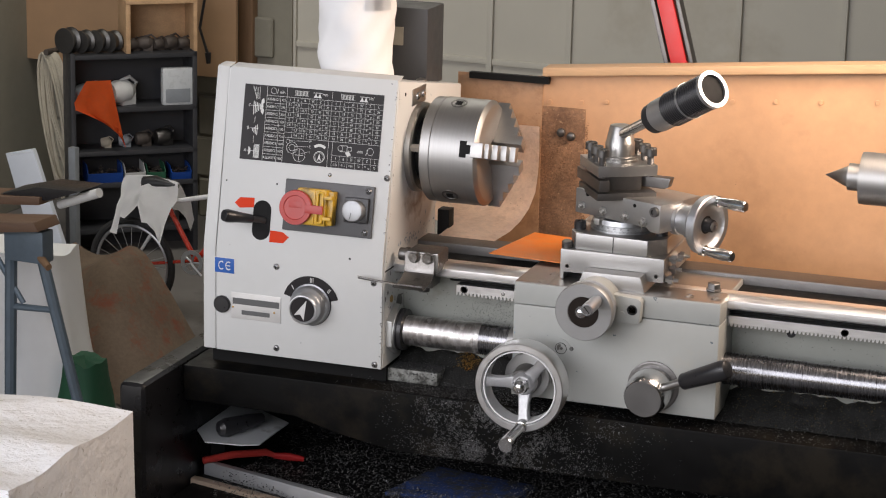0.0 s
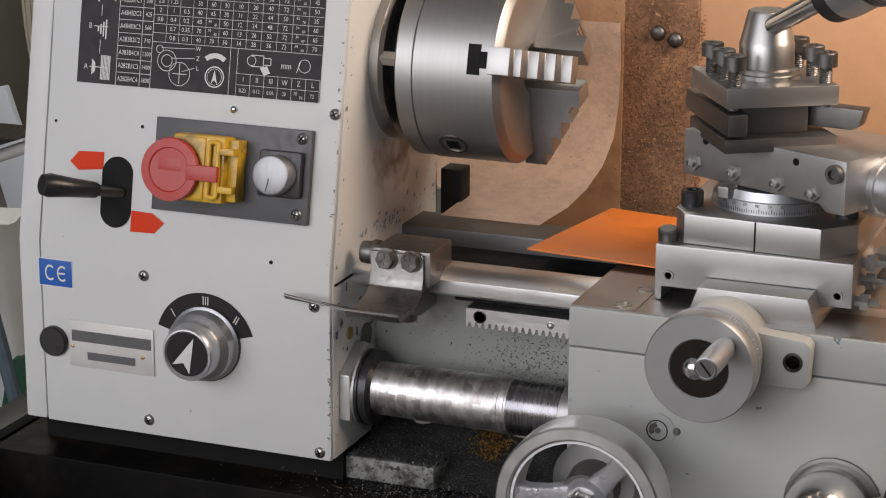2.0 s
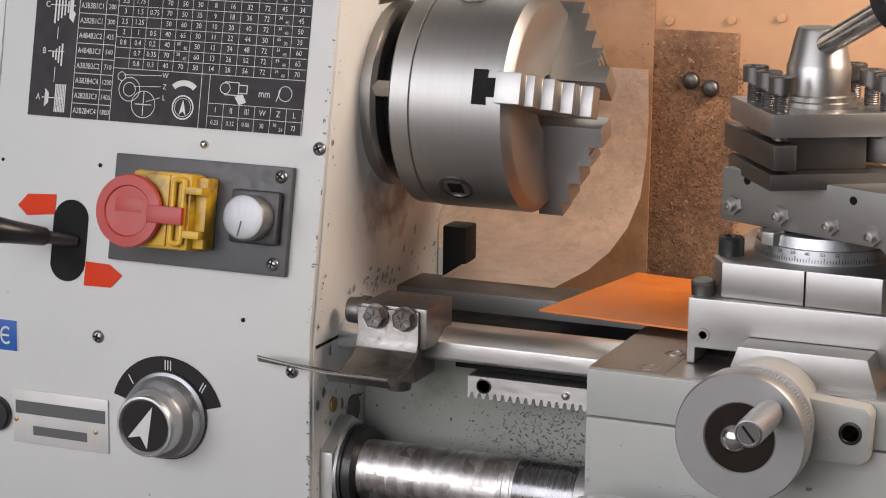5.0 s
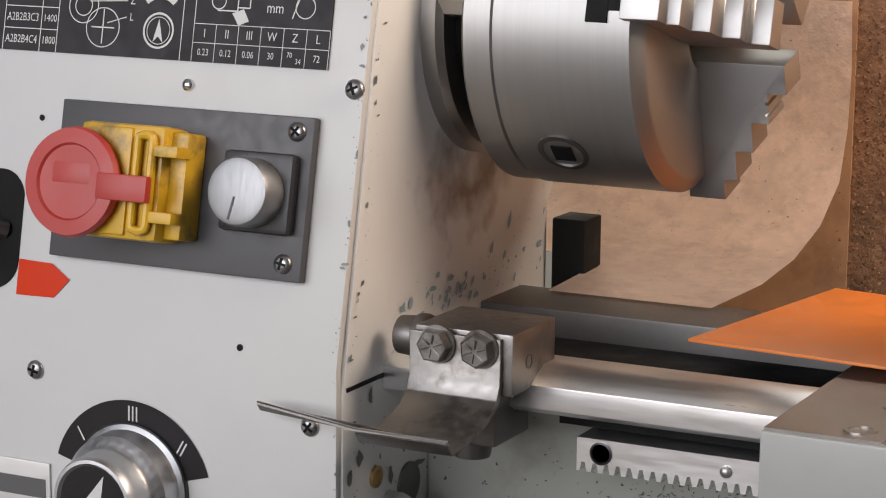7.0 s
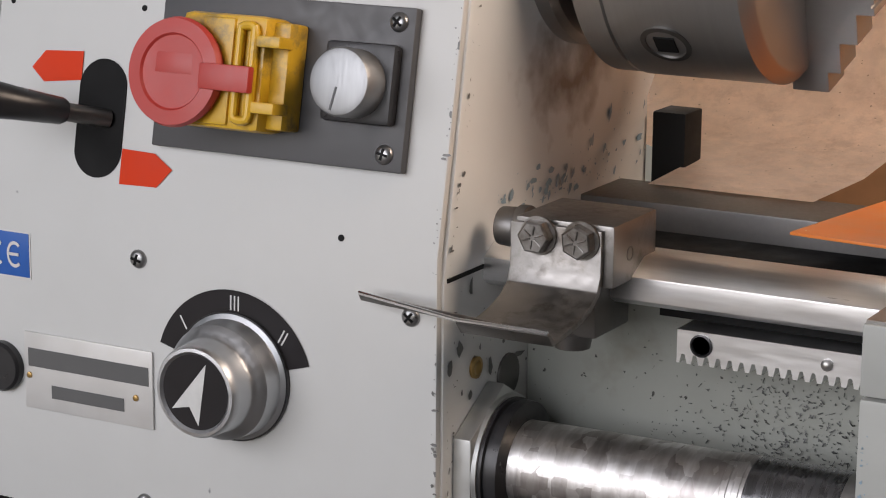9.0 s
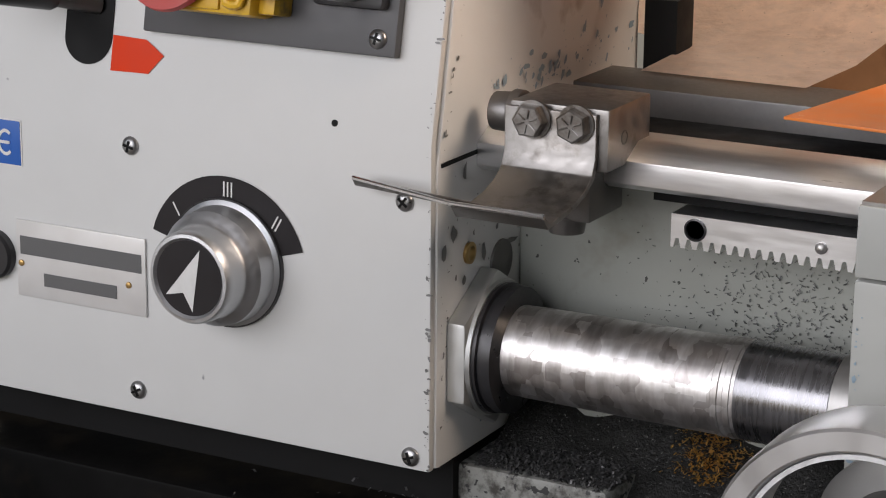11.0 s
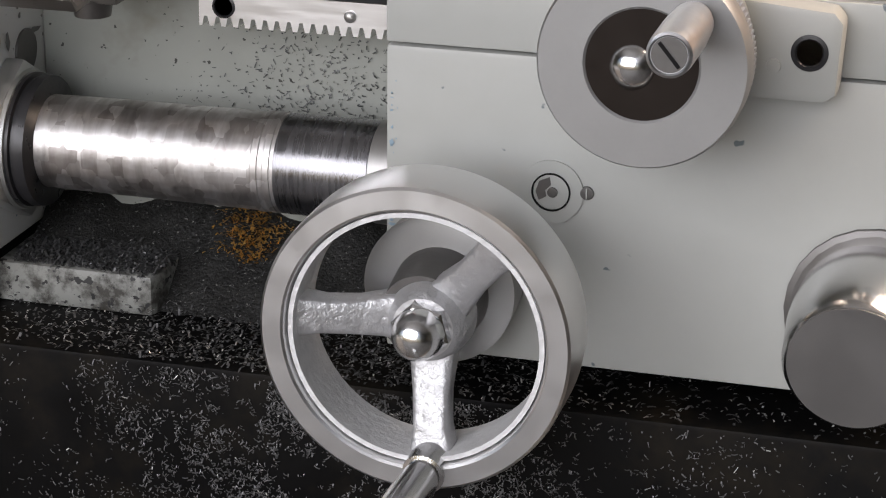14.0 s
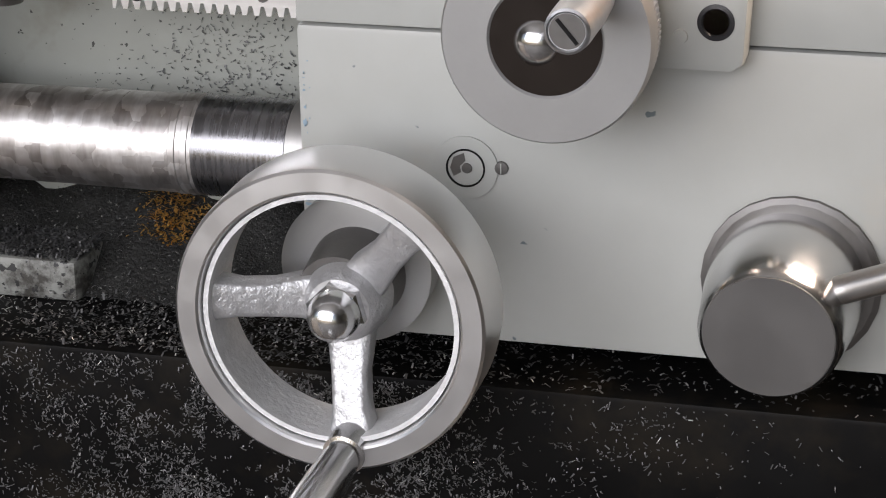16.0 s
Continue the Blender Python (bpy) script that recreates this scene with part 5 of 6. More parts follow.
bm = box(B(), -0.2455, 1.05, 0.24, 0.34, GROUND, DECKB)
sp("back_cabinet", bm, STANDP)
bm = box(B(), -0.2455, 1.05, -0.05, 0.24, -0.20, -0.19)
sp("stand_shelf", bm, STANDP)

# ---- splash guard behind the lathe ----
guard = thing("splash_guard", (0.4, 0.315, -0.0135), "tan rusty sheet-metal splash guard with a wooden rail on top", "splash guard")
bm = B()
prism(bm, [(-0.02, -0.0135), (1.2, -0.0135), (1.2, 0.407), (0.088, 0.306), (-0.02, 0.303)], 0.310, 0.313, lambda u, v, w: (u, w, v))
put(part("back_sheet", bm, GUARD, None, "tan stained back sheet"), guard)
bm = box(B(), -0.02, 0.0905, 0.3075, 0.3098, -0.0135, 0.304)
put(part("left_sheet", bm, BROWN, None, "brown sheet caked with swarf dust", bevel=0.0005), guard)
bm = box(B(), 0.0905, 0.146, 0.3085, 0.3098, -0.0135, 0.270)
put(part("caked_patch", bm, GRIMY, None, "dark crust of swarf dust", bevel=0.0003), guard)
bm = B()
prism(bm, [(0.0925, 0.3085), (1.2, 0.405), (1.2, 0.4165), (0.0925, 0.3190)], 0.296, 0.328, lambda u, v, w: (u, w, v))
WOOD = mat("pale_planed_wood", (0.52, 0.33, 0.18), 0.6, 0, 90, 0.2, 0.15, stretch=(0.3, 4, 4))
put(part("wooden_rail", bm, WOOD, None, "pale planed wooden rail", bevel=0.0015), guard)
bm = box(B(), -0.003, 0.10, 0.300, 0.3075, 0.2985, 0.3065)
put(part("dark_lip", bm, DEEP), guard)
for x, z, r in ((0.100, 0.2755, 0.0032), (0.1404, 0.2782, 0.003), (0.172, 0.281, 0.003), (0.26, 0.2885, 0.003), (0.3278, 0.2945, 0.003), (0.38, 0.2985, 0.003), (0.4341, 0.3027, 0.003), (0.50, 0.308, 0.003), (0.015, 0.290, 0.0025)):
    bm = B()
    rev(bm, [(0, r), (0.0008, r * 0.9), (0.001, 0)], (x, 0.3085, z), (0, -1, 0), 16)
    put(part("rivet", bm, GUARD), guard)
for x, z in ((0.0797, 0.2381), (0.1161, 0.2386), (0.129, 0.2345)):
    bm = B()
    rev(bm, [(0, 0.0055), (0.003, 0.0052), (0.0045, 0.0035), (0.005, 0)], (x, 0.3075, z), (0, -1, 0), 18)
    put(part("guard_bolt", bm, DARKST), guard)
# curved sheet under the chuck
bm = B()
top_pts = [(0.300, 0.290), (0.300, 0.245), (0.297, 0.215), (0.288, 0.190), (0.272, 0.168), (0.250, 0.152), (0.222, 0.142), (0.185, 0.1375), (0.140, 0.1356)]
xr = [0.06, 0.09, 0.092, 0.094, 0.096, 0.095, 0.093, 0.0915, 0.0865]
rows2 = [(bm.verts.new((-0.05 if y > 0.192 else 0.0165, y, z)), bm.verts.new((x, y, z))) for (y, z), x in zip(top_pts[1:], xr[1:])]
for (a, b), (c, d) in zip(rows2, rows2[1:]):
    bm.faces.new((a, b, d, c))
bmesh.ops.solidify(bm, geom=bm.faces[:], thickness=0.0012)
put(part("curved_sheet", bm, SHEET, None, "curved scratched steel splash sheet"), guard)

# copper-coloured sheet lying on the ways
bm = B()
prism(bm, [(0.0985, 0.083), (0.215, 0.071), (0.240, 0.182), (0.1180, 0.200)], 0.1350, 0.1362, lambda u, v, w: (u, v, w))
tagged(part("metal_sheet", bm, COPPER, None, "orange copper-coloured metal sheet lying across the bed ways", bevel=0.0003), category="metal sheet")

# paper roll and box on top of the headstock
PAPER = mat("white_paper", (0.82, 0.82, 0.82), 0.8, 0, 60, 0.03, 0.4)
roll = thing("paper_roll", (-0.088, 0.13, 0.318), "tall white paper towel roll standing on the headstock", "paper roll")
bm = B()
random.seed(4)
n = 56
levels = 18
vs = []
for i in range(levels + 1):
    z = 0.3135 + 0.13 * i / levels
    g = []
    for j in range(n):
        k = 2 * math.pi * j / n
        rr = 0.0425 + 0.0016 * math.sin(3 * k + i * 0.6) + 0.0012 * math.sin(7 * k - i) + 0.003 * (i / levels)
        g.append(bm.verts.new((-0.088 + rr * math.cos(k), 0.13 + rr * math.sin(k), z + (0.003 * math.sin(5 * k) if i == levels else 0))))
    vs.append(g)
for p, q in zip(vs, vs[1:]):
    for j in range(n):
        bm.faces.new((p[j], p[(j + 1) % n], q[(j + 1) % n], q[j]))
bm.faces.new(vs[-1])
bm.faces.new(vs[0][::-1])
put(part("wound_paper", bm, PAPER, angle=60), roll)
bm = B()
g = [[bm.verts.new((x, y, z)) for z in (0.405, 0.414, 0.422, 0.430, 0.441)] for x, y in ((-0.064, 0.094), (-0.054, 0.098), (-0.046, 0.106), (-0.040, 0.116))]
for p, q in zip(g, g[1:]):
    for j in range(4):
        bm.faces.new((p[j], p[j + 1], q[j + 1], q[j]))
bmesh.ops.solidify(bm, geom=bm.faces[:], thickness=0.0008)
put(part("torn_end", bm, PAPER, None, "torn loose end"), roll)
BOXD = mat("dark_grey_card", (0.045, 0.047, 0.05), 0.5, 0, 40, 0.15, 0.05)
dbox = thing("dark_box", (-0.06, 0.235, 0.302), "dark grey upright metal box with a pale label window", "box")
bm = box(B(), -0.085, -0.0237, 0.20, 0.260, 0.300, 0.3960)
put(part("box_body", bm, BOXD, bevel=0.003), dbox)
bm = box(B(), -0.0795, -0.0545, 0.1985, 0.1999, 0.350, 0.372)
put(part("label_window", bm, mat("pale_label", (0.30, 0.28, 0.23), 0.6), None, "pale label"), dbox)

# red clamp standing behind the guard
REDP = mat("red_tool_paint", (0.42, 0.02, 0.02), 0.4, 0, 60, 0.12, 0.05)
clamp = thing("red_clamp", (0.255, 0.42, -0.0135), "red steel clamp standing behind the splash guard", "clamp")
for nm, off, wd, m in (("red_bar", 0.2440, 0.021, REDP), ("steel_bar", 0.2275, 0.0065, DARKST), ("steel_bar", 0.2605, 0.0055, DARKST)):
    bm = B()
    lean = -0.28
    x0, x1 = off + lean * (-0.0135 - 0.29), off + lean * (0.42 - 0.29)
    prism(bm, [(x0 - wd / 2, -0.0135), (x0 + wd / 2, -0.0135), (x1 + wd / 2, 0.42), (x1 - wd / 2, 0.42)], 0.41, 0.43, lambda u, v, w: (u, w, v))
    put(part(nm, bm, m, bevel=0.0015), clamp)

# ---- the garage ----
YB = 3.4
CONC = mat("concrete_floor", (0.16, 0.15, 0.14), 0.7, 0, 20, 0.25, 0.3, grime=((0.08, 0.075, 0.07), 3, 0.5))
BLOCK = mat("pale_block_wall", (0.24, 0.225, 0.18), 0.85, 0, 30, 0.15, 0.6)
FIBRE = mat("fibre_cement_panel", (0.50, 0.475, 0.41), 0.7, 0, 8, 0.06, 0.1, grime=((0.40, 0.36, 0.29), 1.5, 0.55))
TIMBER = mat("brown_stud_timber", (0.22, 0.13, 0.07), 0.7, 0, 40, 0.25, 0.3, stretch=(3, 3, 0.3))
HARDB = mat("brown_hardboard", (0.34, 0.21, 0.115), 0.7, 0, 20, 0.12, 0.1)
WHITEW = mat("white_ceiling_paint", (0.48, 0.465, 0.44), 0.8, 0, 6, 0.05, 0.1)


def setting(name, bm, material, label, category, bevel=0.0):
    return tagged(part(name, bm, material, None, label, bevel=bevel), label, category, kind="structure")


setting("floor", box(B(), -6, 6, -3.6, YB + 0.2, FLOOR - 0.1, FLOOR), CONC, "worn grey concrete floor with stains", "floor")
setting("ceiling", box(B(), -6, 6, -3.6, YB + 0.2, 2.5, 2.6), WHITEW, "plain pale garage ceiling", "ceiling")
setting("wall_east", box(B(), 6, 6.1, -3.6, YB + 0.2, FLOOR, 2.5), BLOCK, "plain pale block wall", "wall")
setting("wall_west", box(B(), -6.1, -6, -3.6, YB + 0.2, FLOOR, 2.5), BLOCK, "plain pale block wall", "wall")
setting("wall_south", box(B(), 2.2, 6, -3.7, -3.6, FLOOR, 2.5), BLOCK, "plain pale block wall beside the open door", "wall")
wall_n = setting("wall_north", box(B(), -6, 6, YB, YB + 0.15, FLOOR, 2.5), FIBRE, "cream fibre-cement panel wall with cover battens", "wall")
for k, z in enumerate((-0.43,)):
    bm = box(B(), -1.84, 3.0, YB - 0.009, YB, z - 0.008, z + 0.008)
    setting("trim", bm, FIBRE, "cream horizontal cover batten", "trim", 0.002)
for x in (-1.84, -1.254, -1.03, -0.572, -0.30, 0.1, 0.6):
    bm = box(B(), x - 0.008, x + 0.008, YB - 0.012, YB, FLOOR, 0.6)
    setting("trim", bm, FIBRE, "cream upright cover batten", "trim", 0.002)
bm = box(B(), -1.992, -1.947, YB - 0.05, YB, FLOOR, 0.6)
setting("trim", bm, TIMBER, "brown timber wall stud", "trim", 0.003)
# block walling left of the stud, in real courses
blockwall = setting("wall_northwest", box(B(), -6, -1.84, YB - 0.02, YB, FLOOR, 1.0), BLOCK, "pale concrete block wall with open joints", "wall")
stone = bmesh.new()
box(stone, 0, 0.235, -0.016, 0, 0, 0.112)
bmesh.ops.bevel(stone, geom=stone.edges[:], offset=0.005, segments=1, affect="EDGES")
blk = bpy.data.meshes.new("block")
stone.to_mesh(blk)
stone.free()
blk.materials.append(BLOCK)
for row in range(9):
    for col in range(6):
        x = -3.10 + 0.243 * col + (0.12 if row % 2 else 0)
        if x + 0.235 > -1.845:
            continue
        ob = new("block", blk)
        ob.location = (x, YB - 0.021, FLOOR + 0.119 * row)
        put(ob, blockwall)
# block pier at the near left
pier = setting("wall_west_pier", box(B(), -2.95, -2.62, 3.02, 3.38, FLOOR, 0.4), BLOCK, "pale concrete block pier", "wall", 0.004)
for row in range(8):
    ob = new("block", blk)
    ob.location = (-2.90 + (0.04 if row % 2 else 0), 3.018, FLOOR + 0.119 * row)
    put(ob, pier)

# ---- shelving against the wall ----
A0, B0 = Vector((-2.174, 2.80, 0)), Vector((-1.936, 3.02, 0))
SU = (B0 - A0).normalized()
SW = Vector((-SU.y, SU.x, 0))
SL = (B0 - A0).length
SHELF_Z = (-0.41, -0.552, -0.667, -0.754, -0.878)


def on_shelf(u, w, z):
    return A0 + SU * u + SW * w + Vector((0, 0, z))


def shelf_m(u, w, z, turn=0.0):
    m = Matrix.Rotation(math.atan2(SU.y, SU.x) + radians(turn), 4, "Z")
    m.translation = on_shelf(u, w, z)
    return m


CHAR = mat("charcoal_shelf_paint", (0.035, 0.036, 0.04), 0.5, 0, 40, 0.2, 0.1)
rackt = thing("steel_shelving", on_shelf(SL / 2, 0.05, FLOOR), "charcoal painted steel shelving unit crowded with tools", "shelving")


def shelf_box(u0, u1, w0, w1, z0, z1):
    bm = B()
    prism(bm, [(u0, w0), (u1, w0), (u1, w1), (u0, w1)], z0, z1, lambda u, v, w: on_shelf(u, v, w))
    return bm


for u0 in (0.0, SL - 0.012):
    put(part("side_panel", shelf_box(u0 - 0.012 if u0 == 0 else u0, u0 + 0.012 if u0 else 0.0, 0, 0.115, FLOOR, SHELF_Z[0] + 0.004), CHAR, bevel=0.001), rackt)
put(part("back_panel", shelf_box(0, SL, 0.112, 0.118, FLOOR, SHELF_Z[0]), CHAR), rackt)
for z in SHELF_Z:
    put(part("shelf_board", shelf_box(0, SL, 0.0, 0.112, z - 0.012, z), CHAR, bevel=0.001), rackt)
setting("hardboard_panel", box(B(), -2.62, -1.945, 3.25, 3.262, -0.52, 0.3), HARDB, "brown hardboard panel on the wall", "panel")

PLW = mat("clear_plastic_tub", (0.55, 0.57, 0.58), 0.3, 0, 60, 0.1, 0.05)
PBLUE = mat("blue_plastic", (0.01, 0.06, 0.30), 0.4, 0, 60, 0.1, 0.05)
PWHITE = mat("white_plastic", (0.62, 0.62, 0.60), 0.4, 0, 60, 0.1, 0.05)
PGREEN = mat("green_plastic", (0.03, 0.13, 0.07), 0.4, 0, 60, 0.1, 0.05)
ORANGE = mat("orange_cloth", (0.80, 0.13, 0.02), 0.8, 0, 90, 0.1, 0.3)
GREYP = mat("grey_plastic", (0.25, 0.27, 0.29), 0.4, 0, 60, 0.15, 0.05)
IRON = mat("rusty_iron", (0.09, 0.075, 0.065), 0.6, 0.4, 90, 0.3, 0.3)
CREAM = mat("dirty_rope", (0.42, 0.38, 0.30), 0.85, 0, 160, 0.15, 0.5)


def bin_at(u, shelf, width, high, material, label):
    """An open-fronted parts bin with a few parts in it."""
    z = SHELF_Z[shelf]
    t = thing("parts_bin", on_shelf(u, 0.03, z), label, "bin", "bins on the shelf")
    bm = B()
    prof = [(0, 0), (0.07, 0), (0.07, high), (0.02, high), (-0.006, high * 0.55), (0, 0)]
    for uu in (u, u + width - 0.002):
        prism(bm, prof[:-1], uu, uu + 0.002, lambda a, b, c: on_shelf(c, 0.012 + a, z + b))
    put(part("bin_side", bm, material), t)
    put(part("bin_base", shelf_box(u, u + width, 0.012, 0.082, z, z + 0.003), material), t)
    bm = B()
    prism(bm, [(0, 0), (0.003, 0), (-0.003, high * 0.55), (-0.006, high * 0.55)], u, u + width, lambda a, b, c: on_shelf(c, 0.012 + a, z + b))
    put(part("bin_front", bm, material), t)
    bm = B()
    random.seed(int(u * 1000))
    for _ in range(22):
        p = on_shelf(u + random.uniform(0.006, width - 0.006), random.uniform(0.02, 0.07), z + high * random.uniform(0.3, 0.6))
        rod(bm, p, p + Vector((random.uniform(-1, 1), random.uniform(-1, 1), random.uniform(-0.3, 0.6))) * 0.012, 0.0025, 0.0025, 6)
    tagged(put(part("bin_content", bm, IRON), t), kind="stuff")


bin_at(0.030, 3, 0.095, 0.048, PBLUE, "blue plastic parts bin on the shelf")
bin_at(0.130, 3, 0.055, 0.045, PWHITE, "white plastic parts bin full of small parts")
bin_at(0.190, 3, 0.050, 0.042, PGREEN, "pale green parts bin full of small parts")
bin_at(0.255, 3, 0.055, 0.036, PBLUE, "blue plastic parts bin on the shelf")


def lump(name, u, shelf, size, material, label, category, seed=0, w=0.05):
    """A small tool: a knot of rounded housings and bars."""
    z = SHELF_Z[shelf]
    random.seed(seed)
    bm = B()
    m = shelf_m(u, w, z, random.uniform(-25, 25))
    rev(bm, [(0, size * 0.3), (size * 0.25, size * 0.38), (size * 0.6, size * 0.34), (size * 0.8, size * 0.2), (size * 0.82, 0)], (-size * 0.45, 0, size * 0.4), (1, 0, 0.05), 16)
    box(bm, -size * 0.15, size * 0.35, -size * 0.2, size * 0.2, 0, size * 0.42)
    sweep(bm, [(size * 0.3, 0, size * 0.3), (size * 0.5, 0, size * 0.65), (size * 0.25, 0, size * 0.85), (-size * 0.1, 0, size * 0.75)], size * 0.06, 8)
    ob = part(name, moved(bm, m), material, None, label, bevel=0.001)
    return tagged(ob, label, category)


lump("power_tool", 0.045, 1, 0.075, GREYP, "grey ear defenders lying on the shelf", "ear defenders", 1)
lump("chainsaw", 0.135, 1, 0.085, PWHITE, "white and orange chainsaw on the shelf", "chainsaw", 2)
lump("hand_drill", 0.105, 1, 0.07, BLACKP, "black hand drill on the shelf", "drill", 3, 0.085)
lump("angle_grinder", 0.19, 2, 0.05, IRON, "dark angle grinder among oddments", "grinder", 5)
lump("iron_vise", 0.245, 2, 0.06, DARKST, "dull iron vise on the shelf", "vise", 6)
lump("hand_drill", 0.14, 2, 0.04, GREYP, "grey tool body among oddments", "drill", 7)
lump("rag_heap", 0.09, 2, 0.035, CREAM, "dirty cream rag on the shelf", "rag", 8)
lump("hand_drill", 0.02, 1, 0.05, REDP, "red tool case at the shelf end", "drill", 9, 0.09)
lump("rag_heap", 0.26, 4, 0.06, IRON, "rusty oddments on the bottom shelf", "oddments", 10)
tub = thing("clear_tub", on_shelf(0.235, 0.01, SHELF_Z[1]), "clear plastic tub standing on edge on the shelf", "tub")
bm = box(B(), 0, 0.082, 0.0, 0.03, 0.0, 0.10)
put(part("tub_body", moved(bm, shelf_m(0.232, 0.004, SHELF_Z[1])), PLW, bevel=0.006), tub)
bm = box(B(), 0.008, 0.074, -0.002, 0.0, 0.008, 0.045)
put(part("tub_content", moved(bm, shelf_m(0.232, 0.004, SHELF_Z[1])), GREYP, bevel=0.001), tub)
# orange rag hanging from the shelf edge
bm = B()
g = []
for i in range(9):
    row = []
    for j in range(8):
        u, v = i / 8, j / 7
        lo_ = 0.026 - 0.077 * v if v < 0.53 else -0.015 + 0.268 * (v - 0.53)
        hi_ = 0.090 + 0.04 * v
        uu = lo_ + (hi_ - lo_) * u
        row.append(bm.verts.new(on_shelf(uu, -0.012 - 0.012 * math.sin(u * 9 + v * 3) * v, -0.475 - 0.13 * v - 0.055 * u * v)))
    g.append(row)
for i in range(8):
    for j in range(7):
        bm.faces.new((g[i][j], g[i + 1][j], g[i + 1][j + 1], g[i][j + 1]))
bmesh.ops.solidify(bm, geom=bm.faces[:], thickness=0.001)
tagged(part("orange_rag", bm, ORANGE, None, "bright orange rag hanging from the shelf", angle=70), category="rag")
# top of the shelving: pulleys and a wooden crate
for k, (u, r) in enumerate(((-0.01, 0.034), (0.03, 0.030), (0.070, 0.030), (0.105, 0.028))):
    bm = B()
    o = on_shelf(u, 0.04, SHELF_Z[0] + r + 0.001)
    rev(bm, [(-0.016, r * 0.4), (-0.015, r), (-0.011, r), (-0.005, r * 0.75), (0.005, r * 0.75), (0.011, r), (0.015, r), (0.016, r * 0.4)], o, SU * 0.8 + SW * 0.6, 32)
    tagged(part("iron_pulley", bm, DARKST, None, "dull grey iron pulley on top of the shelving"), category="pulley", group="pulleys on the shelving")
crate = thing("wooden_crate", on_shelf(0.22, 0.05, SHELF_Z[0]), "open wooden crate full of rusty parts", "crate")
for nm, args in (("crate_side", (0.135, 0.147, 0.0, 0.11, SHELF_Z[0] + 0.001, SHELF_Z[0] + 0.13)), ("crate_side", (0.315, 0.325, 0.0, 0.11, SHELF_Z[0] + 0.001, SHELF_Z[0] + 0.13)), ("crate_back", (0.147, 0.315, 0.1, 0.11, SHELF_Z[0] + 0.001, SHELF_Z[0] + 0.13)), ("crate_top", (0.135, 0.325, 0.0, 0.11, SHELF_Z[0] + 0.13, SHELF_Z[0] + 0.14))):
    put(part(nm, shelf_box(*args), WOOD, bevel=0.001), crate)
for k in range(5):
    lump("iron_part", 0.165 + 0.034 * k, 0, 0.042 + 0.008 * (k % 2), IRON, "rusty iron part in the crate", "iron part", 20 + k)
# coiled rope on a peg
ropet = thing("rope_coil", (-2.36, 2.95, -0.45), "long dirty cream rope coil hanging on a peg", "rope")
bm = B()
random.seed(3)
for k in range(13):
    off = random.uniform(-0.022, 0.022)
    drop = 0.40 - 0.02 * random.random() * k
    pts = []
    for i in range(25):
        a = 2 * math.pi * i / 24
        pts.append((-2.34 + 0.055 * (1 - math.cos(a)) / 2 + 0.030 * math.sin(a) + off * 0.6, 2.93 + off * 0.5, -0.435 - drop * (1 - math.cos(a)) / 2))
    sweep(bm, pts, 0.0042, 6)
tagged(put(part("rope_turn", bm, CREAM), ropet), kind="stuff")
bm = B()
rod(bm, (-2.335, 3.2, -0.435), (-2.335, 2.91, -0.43), 0.008, 0.008, 12)
put(part("peg", bm, IRON), ropet)
# power cord hanging from the hardboard
bm = B()
sweep(bm, [(-2.03, 3.22, -0.10), (-2.02, 3.21, -0.30), (-2.035, 3.21, -0.38), (-2.01, 3.21, -0.45)], 0.004, 8)
rod(bm, (-2.01, 3.21, -0.445), (-2.008, 3.21, -0.475), 0.009, 0.006, 12)
tagged(part("black_cable", bm, BLACKP, None, "black power cord hanging down the wall"), category="cable")
# white boards leaning on the wall
for k, dx in enumerate((0.03, 0.046)):
    bm = B()
    prism(bm, [(-2.235 + dx, -0.62), (-2.155 + dx, -0.60), (-2.03 + dx, FLOOR), (-2.13 + dx, FLOOR)], 2.52 - 0.02 * k, 2.535 - 0.02 * k, lambda u, v, w: (u, w, v))
    tagged(part("white_board", bm, mat("white_melamine%d" % k, (0.62, 0.66, 0.72), 0.4, 0, 30, 0.04, 0.03), None, "white laminated board leaning against the shelving", bevel=0.001), category="board", group="leaning boards")
bm = box(B(), -2.11, -2.09, 2.66, 2.68, FLOOR, -0.62)
tagged(part("metal_strip", bm, GREYP, None, "perforated grey metal strip leaning by the shelving", bevel=0.001), category="strip")

# ---- bicycle ----
BY = 2.42
bike = thing("bicycle", (-1.70, BY, FLOOR), "red and white mountain bicycle standing by the shelving", "bicycle")
RUB = mat("tyre_rubber", (0.02, 0.02, 0.02), 0.8, 0, 200, 0.2, 0.4)
FRED = mat("red_bike_enamel", (0.50, 0.04, 0.02), 0.3, 0, 60, 0.08, 0.02)
FWH = mat("white_bike_enamel", (0.66, 0.66, 0.66), 0.3, 0, 60, 0.05, 0.02)
BR = 0.118
